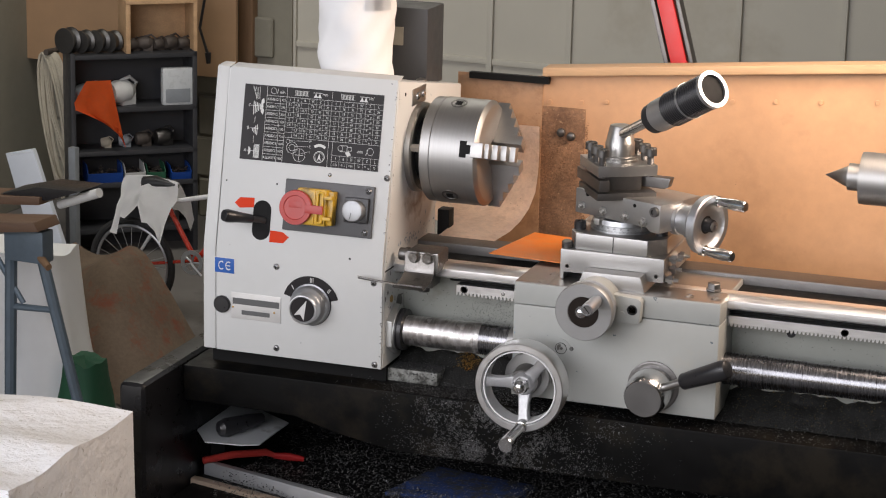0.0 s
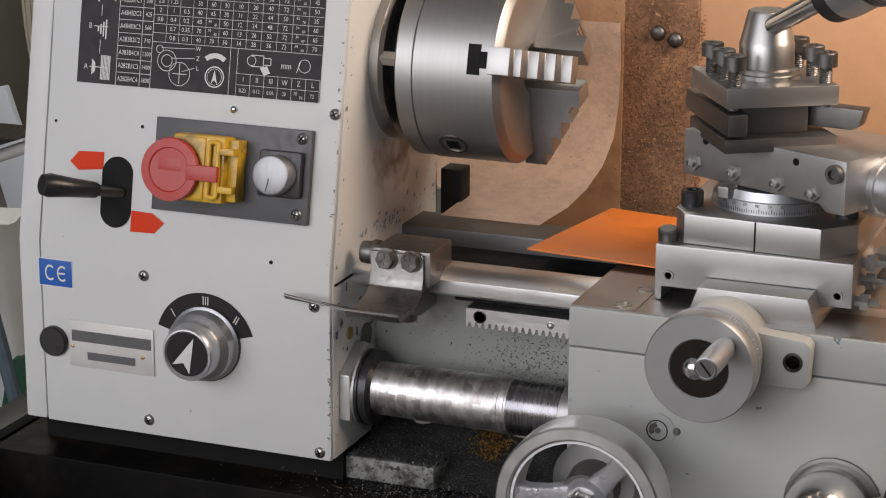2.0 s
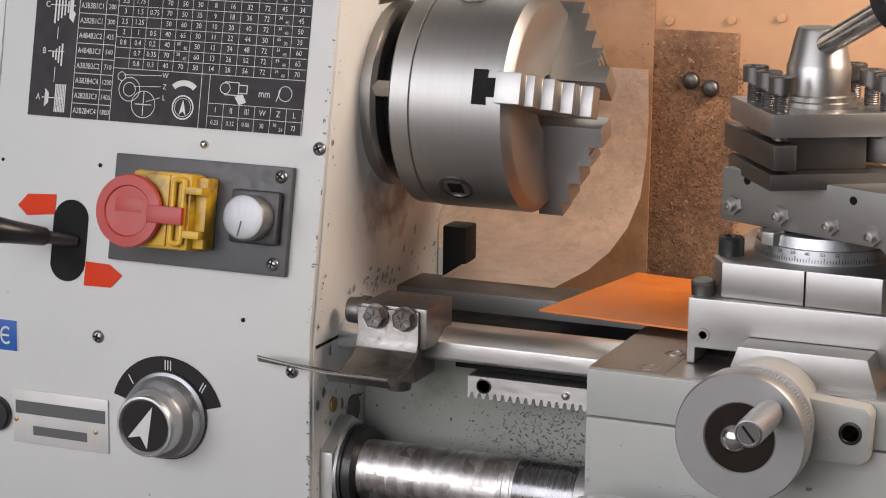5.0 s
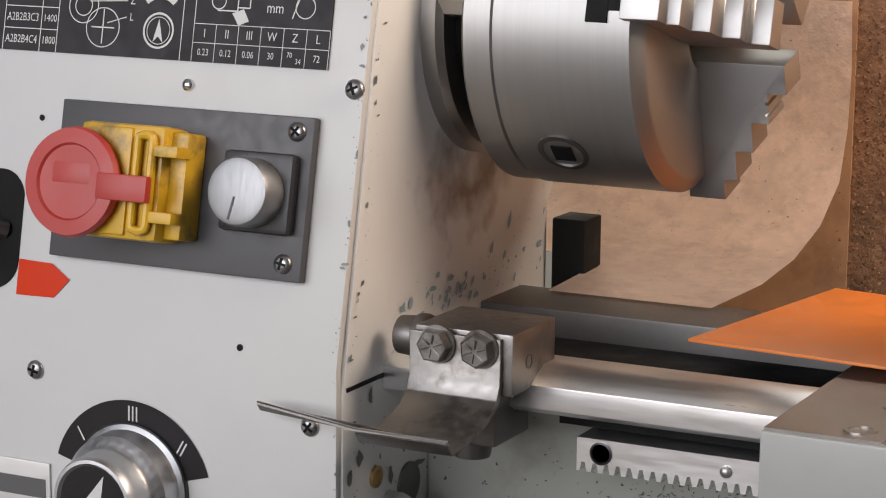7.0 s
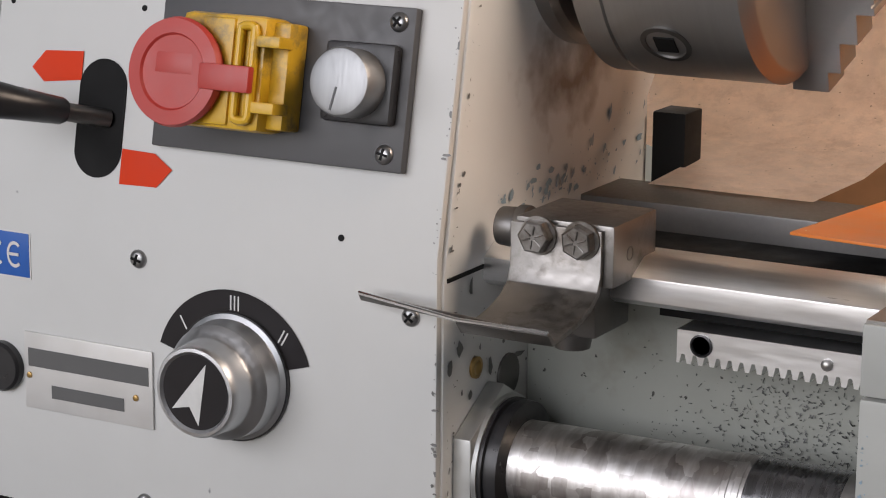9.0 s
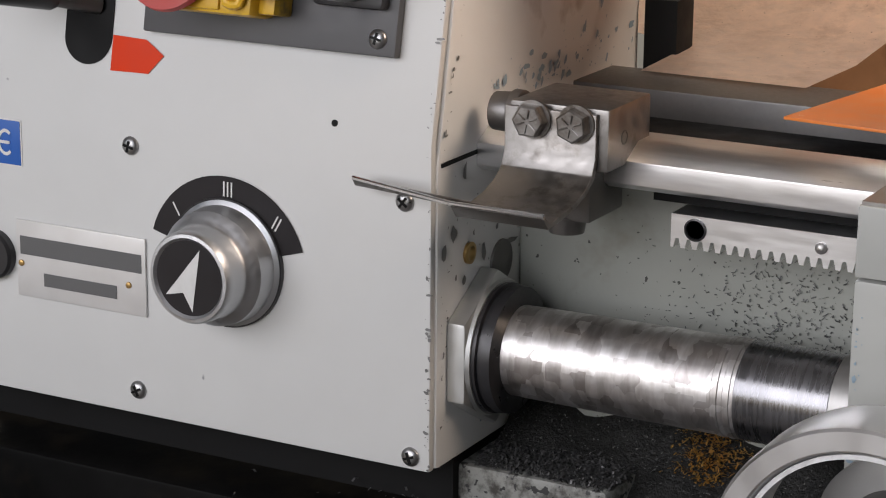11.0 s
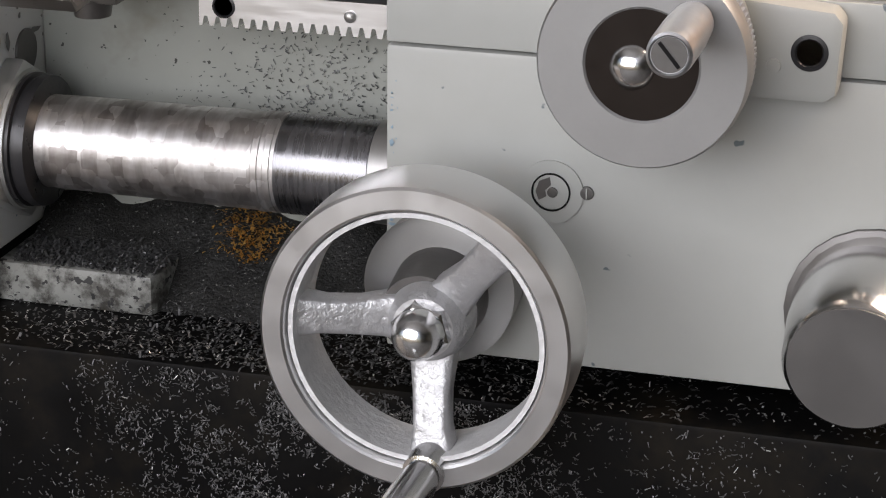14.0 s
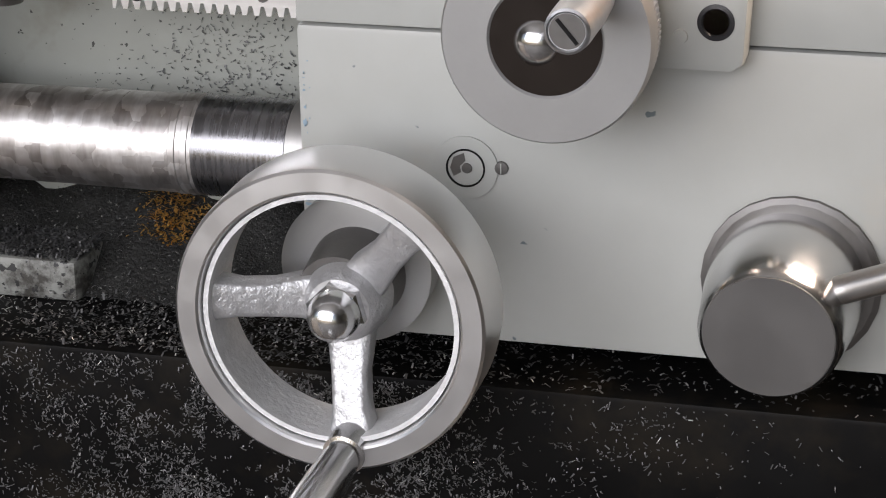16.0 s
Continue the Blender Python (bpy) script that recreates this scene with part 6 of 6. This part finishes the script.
for cx in (-1.779, -1.40):
    o = (cx, BY, FLOOR + BR)
    w = put(part("tyre", torus(B(), o, (0, 1, 0), BR - 0.008, 0.0085, 56, 10), RUB), bike)
    put(part("rim", torus(B(), o, (0, 1, 0), BR - 0.020, 0.004, 56, 8), ALU), w)
    for k in range(20):
        a = 2 * math.pi * k / 20
        bm = B()
        rod(bm, (cx, BY + 0.006 * (-1) ** k, FLOOR + BR), (cx + math.cos(a) * (BR - 0.021), BY, FLOOR + BR + math.sin(a) * (BR - 0.021)), 0.0007, 0.0007, 4)
        put(part("spoke", bm, ALU), w)
    put(part("hub", rod(B(), (cx, BY - 0.016, FLOOR + BR), (cx, BY + 0.016, FLOOR + BR), 0.007, 0.007, 12), DARKST), w)
hubp, crk, seat, headp = Vector((-1.779, BY, FLOOR + BR)), Vector((-1.602, BY, -0.80)), Vector((-1.69, BY, -0.655)), Vector((-1.47, BY, -0.615))
for nm, p0, p1, r, m in (("seat_tube", crk, seat, 0.006, FRED), ("chain_stay", hubp, crk, 0.004, FRED), ("seat_stay", hubp, seat + Vector((0.005, 0, -0.03)), 0.004, FWH), ("top_tube", seat + Vector((0.004, 0, -0.012)), headp, 0.006, FWH), ("down_tube", crk, headp + Vector((0.005, 0, -0.03)), 0.007, FRED), ("fork", headp, Vector((-1.40, BY, FLOOR + BR)), 0.005, FRED), ("seat_post", seat, seat + Vector((-0.008, 0, 0.03)), 0.005, ALU), ("handlebar", headp + Vector((0, -0.07, 0.03)), headp + Vector((0, 0.07, 0.03)), 0.005, BLACKP)):
    put(part(nm, rod(B(), p0, p1, r, r, 14), m), bike)
bm = B()
ring(bm, crk + Vector((0, -0.02, 0)), (0, 1, 0), 0.020, 0.030, -0.001, 0.001, 36)
for k in range(5):
    a = 2 * math.pi * k / 5
    rod(bm, crk + Vector((0, -0.02, 0)), crk + Vector((math.cos(a) * 0.022, -0.02, math.sin(a) * 0.022)), 0.0025, 0.0025, 8)
put(part("chainring", bm, ALU), bike)
put(part("crank_arm", rod(B(), crk + Vector((0, -0.028, 0)), crk + Vector((0.03, -0.028, -0.028)), 0.004, 0.003, 10), ALU), bike)
bm = B()
sweep(bm, [seat + Vector((-0.05, 0, 0.028)), seat + Vector((-0.02, 0, 0.034)), seat + Vector((0.04, 0, 0.032))], [0.02, 0.018, 0.006], 12)
put(part("saddle_seat", bm, BLACKP), bike)
bm = B()
ring(bm, hubp + Vector((0, -0.018, 0)), (0, 1, 0), 0.008, 0.020, -0.002, 0.002, 30)
put(part("sprocket", bm, DARKST), bike)
put(part("reflector", moved(box(B(), -0.012, 0.012, -0.003, 0.003, -0.006, 0.006), Matrix.Translation((-1.72, BY - 0.02, FLOOR + 0.06))), ORANGE), bike)
# white towel over the saddle
bm = B()
g = []
for i in range(17):
    s = (i - 8) / 8
    row = []
    for j in range(11):
        t = j / 10
        x = -1.795 + 0.15 * t
        fold = 0.004 * math.sin(t * 17 + i * 0.8)
        drape = abs(s) ** 1.4 * 0.125 * (0.55 + 0.45 * math.cos(math.pi * t * 1.1) ** 2 + 0.12 * math.sin(t * 23))
        row.append(bm.verts.new((x + fold, BY + s * 0.045 + (0.03 * s if abs(s) > 0.5 else 0), -0.603 - drape - 0.018 * abs(t - 0.45))))
    g.append(row)
for i in range(16):
    for j in range(10):
        bm.faces.new((g[i][j], g[i + 1][j], g[i + 1][j + 1], g[i][j + 1]))
bmesh.ops.solidify(bm, geom=bm.faces[:], thickness=0.002)
tagged(part("white_towel", bm, PAPER, None, "white towel draped over the bicycle saddle", angle=80), category="towel")


# ---- cloths, bags and trestle on the floor ----
def mound(name, cx, cy, rx, ry, z0, z1, material, label, category, seed, flat=0.55, n=28, square=0.55, fold=0.16):
    """A draped heap: folds and an uneven skirt."""
    bm = B()
    rings = []
    for i in range(12):
        t = i / 11
        row = []
        for j in range(n):
            a = 2 * math.pi * j / n
            v = noise.noise((math.cos(a) * 1.6 + seed, math.sin(a) * 1.6, t * 2.0))
            rad = flat + (1 - flat) * t ** 1.3 if i else 0.02
            rad *= (1 + fold * v * t)
            sq = 1.0 / max(abs(math.cos(a)), abs(math.sin(a))) ** square
            row.append(bm.verts.new((cx + math.cos(a) * rx * rad * sq, cy + math.sin(a) * ry * rad * sq, z1 - (z1 - z0) * (max(0, (t - 0.12) / 0.88)) ** 0.8 + 0.015 * v)))
        rings.append(row)
    for p, q in zip(rings, rings[1:]):
        for j in range(n):
            bm.faces.new((p[j], p[(j + 1) % n], q[(j + 1) % n], q[j]))
    bm.faces.new(rings[0])
    for v in rings[-1]:
        v.co.z = z0
    bm.faces.new(rings[-1][::-1])
    return tagged(part(name, bm, material, None, label, angle=70), category=category)


RUG = mat("brown_dust_sheet", (0.26, 0.195, 0.14), 0.9, 0, 120, 0.25, 0.6, grime=((0.34, 0.11, 0.06), 11, 0.52))
bm = B()
drape = []
for i in range(33):
    u = i / 32
    row = []
    for j in range(17):
        v = j / 16
        crest = -0.700 - 0.02 * math.sin(u * 9) - 0.215 * max(0.0, (u - 0.38) / 0.62) ** 1.35
        fall = max(0.0, (0.62 - v) / 0.62) ** 1.6
        ripple = noise.noise((u * 3.5, v * 2.2, 7))
        z = crest - (crest - FLOOR) * fall + 0.016 * ripple * (1 - abs(2 * u - 1) * 0.5)
        row.append(bm.verts.new((-1.735 + 0.395 * u + 0.02 * ripple * fall, 1.80 + 0.30 * v - 0.05 * u + 0.03 * ripple * (1 - v), max(FLOOR + 0.004, z))))
    drape.append(row)
for p, q in zip(drape, drape[1:]):
    for j in range(16):
        bm.faces.new((p[j], q[j], q[j + 1], p[j + 1]))
bmesh.ops.solidify(bm, geom=bm.faces[:], thickness=0.004)
tagged(part("dust_sheet", bm, RUG, None, "brown stained dust sheet sloping over a heap to the floor", angle=80), category="dust sheet")
# rounded mound put in place of a white panel
WPANEL = mat("white_panel_mound", (0.82, 0.83, 0.83), 0.6, 0, 30, 0.04, 0.3)
mound("white_panel_mound", -1.60, 1.70, 0.15, 0.10, FLOOR, -0.60, WPANEL, "tall white mound standing in for a white panel behind the trestle", "sack", 5, 0.7)
GRN = mat("dark_green_fabric", (0.012, 0.075, 0.035), 0.7, 0, 60, 0.15, 0.3)
mound("green_bag", -1.41, 1.62, 0.065, 0.06, FLOOR, -0.80, GRN, "dark green fabric bag on the floor", "bag", 9, 0.6)
CLOTH = mat("marked_white_cloth", (0.90, 0.90, 0.90), 0.8, 0, 34, 0.03, 0.7, spots=((0.66, 0.65, 0.62), 110, 0.33))
for nd_ in CLOTH.node_tree.nodes:
    if nd_.type == "BUMP":
        nd_.inputs["Distance"].default_value = 0.012
mound("covered_box", -0.500, -0.292, 0.285, 0.155, FLOOR, -0.030, CLOTH, "box covered with a creased white cloth", "covered box", 20, 0.92, 96, 0.93, 0.05)

trestle = thing("folding_trestle", (-1.48, 1.5, FLOOR), "folding work trestle with brown wooden jaws and grey legs", "trestle")
JAWW = mat("dark_jaw_wood", (0.13, 0.075, 0.045), 0.6, 0, 50, 0.25, 0.3, stretch=(0.3, 3, 3))
TLEG = mat("grey_blue_legs", (0.13, 0.17, 0.21), 0.4, 0.3, 60, 0.15, 0.1)
for nm, pts, y0, y1, m in (("wooden_jaw", [(-1.72, -0.500), (-1.395, -0.468), (-1.385, -0.486), (-1.72, -0.528)], 1.42, 1.50, JAWW), ("wooden_jaw", [(-1.72, -0.470), (-1.46, -0.450), (-1.46, -0.466), (-1.72, -0.49)], 1.54, 1.62, JAWW), ("black_pad", [(-1.56, -0.455), (-1.47, -0.432), (-1.37, -0.430), (-1.45, -0.458)], 1.55, 1.64, BLACKP)):
    bm = B()
    prism(bm, pts, y0, y1, lambda u, v, w: (u, w, v))
    put(part(nm, bm, m, bevel=0.002), trestle)
for nm, p0, p1, r in (("leg", (-1.500, 1.5, -0.50), (-1.515, 1.5, FLOOR), 0.013), ("leg", (-1.440, 1.5, -0.52), (-1.325, 1.5, FLOOR), 0.012), ("leg", (-1.56, 1.52, -0.50), (-1.60, 1.52, FLOOR), 0.010), ("brace", (-1.545, 1.5, -0.56), (-1.475, 1.5, -0.66), 0.006), ("brace", (-1.51, 1.5, -0.67), (-1.405, 1.5, -0.665), 0.007)):
    put(part(nm, rod(B(), p0, p1, r, r * 0.9, 10), TLEG), trestle)
put(part("jaw_bracket", moved(box(B(), -0.045, 0.045, -0.02, 0.02, -0.035, 0.03), Matrix.Translation((-1.44, 1.47, -0.525))), TLEG, bevel=0.004), trestle)
put(part("crank_grip", rod(B(), (-1.41, 1.46, -0.545), (-1.375, 1.44, -0.56), 0.008, 0.007, 12), TIMBER), trestle)
bm = B()
rod(bm, (-1.45, 1.60, -0.475), (-1.345, 1.58, -0.435), 0.010, 0.010, 12)
put(part("white_bar", bm, PWHITE), trestle)

# ---- swarf tray under the deck and what lies on it ----
GALV = mat("galvanised_steel", (0.42, 0.43, 0.44), 0.45, 0.4, 60, 0.15, 0.1)
BEIGE = mat("beige_painted_rail", (0.42, 0.33, 0.25), 0.5, 0, 40, 0.1, 0.05)
tray = thing("swarf_tray", (0.1, 0.05, -0.19), "galvanised tray heaped with grey metal chips", "tray")
put(part("tray_floor", box(B(), -0.240, 0.95, -0.06, 0.23, -0.189, -0.165), DEEP), tray)
bm = B()
prism(bm, [(-0.240, 0.030), (-0.225, 0.034), (0.10, -0.052), (0.95, -0.075), (0.95, -0.085), (0.09, -0.066)], -0.189, -0.148, lambda u, v, w: (u, v, w))
put(part("front_rim", bm, GALV, None, "dull galvanised rim", bevel=0.001), tray)
bm = B()
prism(bm, [(-0.243, 0.010), (0.09, -0.072), (0.95, -0.09), (0.95, -0.10), (0.08, -0.085), (-0.243, -0.002)], -0.215, -0.160, lambda u, v, w: (u, v, w))
put(part("beige_rail", bm, BEIGE, None, "beige painted rail", bevel=0.001), tray)
LIDM = mat("pale_grey_sheet", (0.50, 0.52, 0.53), 0.4, 0.3, 60, 0.1, 0.05, grime=((0.30, 0.30, 0.29), 30, 0.55))
bm = ring(B(), (-0.233, -0.028, -0.168), (0, 0, -1), 0.0055, 0.0082, 0.0, 0.10, 24)
put(part("rail_tube", bm, BEIGE, None, "open-topped tan tube"), tray)
sheet_t = thing("grey_tray_lid", (-0.21, 0.08, -0.165), "bent grey sheet metal lid leaning in the tray", "sheet")
bm = B()
prism(bm, [(-0.244, 0.020), (-0.244, 0.143), (-0.152, 0.086), (-0.153, -0.002), (-0.172, -0.012), (-0.216, -0.018)], -0.1065, -0.1050, lambda u, v, w: (u, v, w))
put(part("lid_plate", bm, LIDM, None, "", bevel=0.0005), sheet_t)
put(part("lid_prop", box(B(), -0.244, -0.226, 0.06, 0.125, -0.1648, -0.1066), DEEP), sheet_t)
bm = B()
rev(bm, [(0, 0.004), (0.004, 0.0095), (0.012, 0.0115), (0.05, 0.009), (0.07, 0.006), (0.071, 0)], (-0.206, -0.002, -0.0933), (0.40, 0.9, -0.02), 20)
tagged(part("rubber_mallet", bm, BLACKP, None, "black tapered rubber mallet lying on the grey lid"), category="mallet")
pl = thing("red_pliers", (-0.2, 0.05, -0.15), "red-handled tool lying across the tray", "pliers")
bm = B()
sweep(bm, [(-0.236, 0.020, -0.144), (-0.21, 0.048, -0.142), (-0.180, 0.080, -0.145), (-0.170, 0.086, -0.150)], [0.0042, 0.0048, 0.0046, 0.003], 10)
put(part("red_grip", bm, RED), pl)
bm = B()
sweep(bm, [(-0.172, 0.085, -0.150), (-0.155, 0.094, -0.152), (-0.138, 0.100, -0.155)], [0.0035, 0.005, 0.003], 10)
put(part("tool_jaw", bm, REDP), pl)
RAGB = mat("oily_blue_cloth", (0.010, 0.035, 0.14), 0.9, 0, 160, 0.4, 0.8, grime=((0.03, 0.032, 0.035), 60, 0.42), spots=((0.22, 0.22, 0.22), 500, 0.36))
bm = B()
prism(bm, [(-0.01, 0.04), (0.14, 0.07), (0.155, 0.13), (0.02, 0.15)], -0.1648, -0.1575, lambda u, v, w: (u, v, w))
tagged(part("blue_rag", bm, RAGB, None, "blue cloth under metal chips in the tray", bevel=0.003), category="rag")


def chips(name, count, where, material, parent, size=(0.0006, 0.0022), seed=1):
    """Curled metal chips, each a bent strip."""
    rng = np.random.default_rng(seed)
    verts, faces = [], []
    for _ in range(count):
        p, nrm = where(rng)
        d = rng.normal(size=3)
        d -= nrm * (d @ nrm) * 0.8
        d /= np.linalg.norm(d) + 1e-9
        s = np.cross(nrm, d)
        s /= np.linalg.norm(s) + 1e-9
        ln, wd = size[0] + (size[1] - size[0]) * rng.uniform(0, 1) ** 3, rng.uniform(0.3, 0.9) * size[0]
        b = len(verts)
        lift = nrm * ln * rng.uniform(0.1, 0.7)
        for q in (-d * ln, lift, d * ln * 0.9 + nrm * 0.0002):
            verts += [tuple(p + q + s * wd), tuple(p + q - s * wd)]
        faces += [(b, b + 1, b + 3, b + 2), (b + 2, b + 3, b + 5, b + 4)]
    me = bpy.data.meshes.new(name)
    me.from_pydata(verts, [], faces)
    me.materials.append(material)
    return tagged(put(new(name, me), parent), kind="stuff")


# chip colour with the warm lamplight put into it
GOLDC = mat("lamplit_gold_chip", (0.70, 0.42, 0.12), 0.3, 0.8, 200, 0.3, 0.0)
CHIP = mat("bright_chip", (0.55, 0.55, 0.54), 0.35, 0.7, 300, 0.3, 0.0)
DCHIP = mat("dark_chip", (0.10, 0.10, 0.10), 0.5, 0.5, 300, 0.5, 0.0)
FCHIP = mat("oily_chip", (0.17, 0.17, 0.175), 0.4, 0.6, 300, 0.5, 0.0)
UP, FRONT = np.array((0, 0, 1.0)), np.array((0, -1.0, 0))


def on_tray(rng):
    x, y = rng.uniform(-0.20, 0.60), rng.uniform(-0.045, 0.22)
    h = 0.010 * (1 + math.sin(x * 23) * math.cos(y * 31)) * rng.uniform(0, 1)
    return np.array((x, y, -0.1645 + h)), UP


def on_deck(rng):
    x = rng.uniform(0.005, 0.62) if rng.uniform() < 0.35 else rng.normal(0.12, 0.06)
    return np.array((x, rng.uniform(-0.0155, 0.062), -0.0132 + 0.004 * rng.uniform(0, 1) ** 2)), UP


def on_front(rng):
    x, z = rng.normal(0.150, 0.062), rng.uniform()
    while noise.noise((x * 40, z * 3, 0)) + 0.8 * noise.noise((x * 230, z * 17, 3)) < rng.uniform(-0.35, 0.55) or x < rng.uniform(-0.01, 0.07):
        x, z = rng.normal(0.145, 0.062), rng.uniform()
    return np.array((x, -0.0163, -0.0150 + (DECKB + 0.0165) * z)), FRONT


def on_foot(rng):
    return np.array((rng.uniform(0.002, 0.060), rng.uniform(0.024, 0.066), 0.0018 + 0.002 * rng.uniform(0, 1))), UP


chips("bright_swarf", 6500, on_tray, CHIP, tray, (0.0008, 0.0028), 1)
chips("dark_swarf", 12000, on_tray, DCHIP, tray, (0.0010, 0.0034), 2)
chips("deck_swarf", 2200, on_deck, CHIP, stand, (0.0004, 0.0016), 3)
chips("dark_deck_swarf", 5000, on_deck, DCHIP, stand, (0.0006, 0.0020), 4)
chips("front_swarf", 8000, on_front, DCHIP, stand, (0.0003, 0.0013), 5)
chips("oily_front_swarf", 2600, on_front, FCHIP, stand, (0.00020, 0.0011), 25)
chips("bright_front_swarf", 220, on_front, CHIP, stand, (0.0002, 0.0013), 15)
chips("foot_swarf", 5200, on_foot, DCHIP, stand, (0.0006, 0.0020), 6)
chips("bright_foot_swarf", 300, on_foot, CHIP, stand, (0.0004, 0.0012), 7)


def bank_top(x, y):
    return -0.0130 + 0.036 * min(1.0, max(0.0, (y - 0.026) / 0.042)) * (0.85 + 0.35 * noise.noise((x * 45, y * 60, 0)))


# oily bank of swarf against the foot of the bed
OILSW = mat("oily_swarf", (0.012, 0.012, 0.011), 0.55, 0, 700, 0.8, 1.0, spots=((0.16, 0.16, 0.15), 900, 0.34), spec=0.3)
bm = B()
bank = [[bm.verts.new((0.001 + 0.004 * i, 0.026 + 0.007 * j, bank_top(0.004 * i, 0.026 + 0.007 * j) - 0.0004 + 0.0015 * random.random())) for j in range(8)] for i in range(237)]
for p, q in zip(bank, bank[1:]):
    for j in range(7):
        bm.faces.new((p[j], q[j], q[j + 1], p[j + 1]))
tagged(put(part("swarf_bank", bm, OILSW, None, "black oily bank of swarf"), stand), kind="stuff")


def on_bank(rng):
    x, y = rng.uniform(0.0, 0.9), rng.uniform(0.027, 0.072)
    return np.array((x, y, bank_top(x, y) + 0.001 * rng.uniform())), UP


def brown_lit_bank(rng):
    x, y = rng.uniform(0.40, 0.90), rng.uniform(0.027, 0.072)
    return np.array((x, y, bank_top(x, y) + 0.001 * rng.uniform())), UP


chips("bank_swarf", 5000, on_bank, DCHIP, stand, (0.0005, 0.0022), 41)
chips("bright_bank_swarf", 500, on_bank, CHIP, stand, (0.0004, 0.0012), 42)
# brass colour here paints the warm light that falls on the bank
chips("brown_lit_swarf", 1600, brown_lit_bank, BRASS, stand, (0.0005, 0.0018), 43)


def heap(rng):
    x, y = rng.normal(0.0865, 0.0062), rng.uniform(0.046, 0.066)
    return np.array((x, y, bank_top(x, y) + 0.004 * rng.uniform(0, 1))), UP


# heap coloured gold as if lit by the warm lamp
chips("lamplit_swarf", 620, heap, GOLDC, stand, (0.0005, 0.0024), 8)


def caked(rng):
    return np.array((rng.uniform(0.08, 0.15), 0.3082, rng.uniform(0.10, 0.26))), FRONT


CRUST = mat("swarf_crust", (0.22, 0.12, 0.065), 0.8, 0, 200, 0.4, 0.2)
chips("caked_swarf", 3000, caked, CRUST, guard, (0.0006, 0.0018), 9)


# paint knocked off the casting: flakes along the front edge and bare patches low down at the back
def flakes(name, count, where, material, parent, size, seed):
    rng = np.random.default_rng(seed)
    bm = B()
    for _ in range(count):
        o, u, v = where(rng)
        r = size[0] + (size[1] - size[0]) * rng.uniform() ** 3
        n = int(rng.integers(6, 10))
        el = rng.uniform(0.5, 1.6)
        bm.faces.new([bm.verts.new(Vector(o) + Vector(u) * (math.cos(k) * r * q / el) + Vector(v) * (math.sin(k) * r * q * el)) for k, q in ((2 * math.pi * i / n, rng.uniform(0.5, 1.2)) for i in range(n))])
    return tagged(put(part(name, bm, material), parent), kind="stuff")


def edge_side(rng):
    z = rng.uniform(0.005, 0.33)
    y0 = 0.003 + max(0.0, (z - 0.121) * 0.183)
    return (0.0005 + 0.0001 * rng.uniform(), y0 + 0.006 * rng.uniform() ** 3, z), (0, 1, 0), (0, 0.15, 1)


def low_side(rng):
    y, z = rng.uniform(0.004, 0.07), rng.uniform(0.075, 0.118)
    return (0.0005 + 0.0001 * rng.uniform(), y, z), (0, 1, 0), (0, 0, 1)


def rear_side(rng):
    y = rng.uniform(0.04, 0.172)
    z = 0.138 + (0.012 + 0.03 * max(0.0, (y - 0.10) / 0.07)) * abs(rng.normal()) * 0.6
    return (0.0005 + 0.0001 * rng.uniform(), y, min(z, 0.19)), (0, 1, 0), (0, 0.3, 1)


def panel_edge(rng):
    z = rng.uniform(0.135, 0.33)
    p = on_slope(-0.0014 - 0.0022 * rng.uniform() ** 2, z, T + 0.0003)
    return tuple(p), (1, 0, 0), tuple(SV)


def low_edge(rng):
    return (-0.0014 - 0.0016 * rng.uniform() ** 2, -T - 0.0003, rng.uniform(0.006, 0.128)), (1, 0, 0), (0, 0, 1)


def apron_edge(rng):
    return (SX0 + 0.0022 + 0.002 * rng.uniform() ** 3, SY - 0.0003, rng.uniform(0.0, 0.1)), (1, 0, 0), (0, 0, 1)


BARE = mat("bare_dark_metal", (0.17, 0.17, 0.165), 0.5, 0.3, 300, 0.3, 0.1)
UNDERC = mat("blue_grey_undercoat", (0.26, 0.35, 0.42), 0.5, 0, 200, 0.2, 0.1)
flakes("chipped_paint", 70, edge_side, BARE, headstock, (0.0002, 0.0011), 31)
flakes("chipped_paint", 60, low_side, BARE, headstock, (0.0003, 0.0036), 32)
flakes("bare_patch", 110, rear_side, UNDERC, headstock, (0.0003, 0.0026), 33)
flakes("chipped_edge", 60, panel_edge, BARE, panel, (0.0002, 0.0014), 34)
flakes("chipped_edge", 40, low_edge, BARE, panel, (0.0002, 0.0012), 35)
flakes("chipped_edge", 40, apron_edge, UNDERC, apron, (0.0003, 0.0016), 36)


def on_web(rng):
    return np.array((rng.normal(0.112, 0.022), 0.0655, 0.052 + 0.036 * rng.uniform() ** 1.4)), FRONT


chips("web_swarf", 640, on_web, DCHIP, lathe, (0.0003, 0.0014), 37)

# the garage is drawn square to its own floor and back wall, then set behind the lathe at a slight angle
PIVOT = Vector((1.0143, -2.2017, 0.0))
YARD = Matrix.Translation((0.8687, -2.3544, GROUND - FLOOR)) @ Matrix.Rotation(radians(-4.39), 4, "Z") @ Matrix.Translation(-PIVOT)
NEAR = {lathe, stand, guard, roll, dbox, clamp, tray, sheet_t, pl}
NEAR_NAMES = {"metal_sheet", "covered_box", "rubber_mallet", "blue_rag"}
for ob in list(scene.objects):
    if ob.parent is None and ob.type in {"MESH", "EMPTY"} and ob not in NEAR and ob.name not in NEAR_NAMES:
        ob.matrix_basis = YARD @ ob.matrix_basis
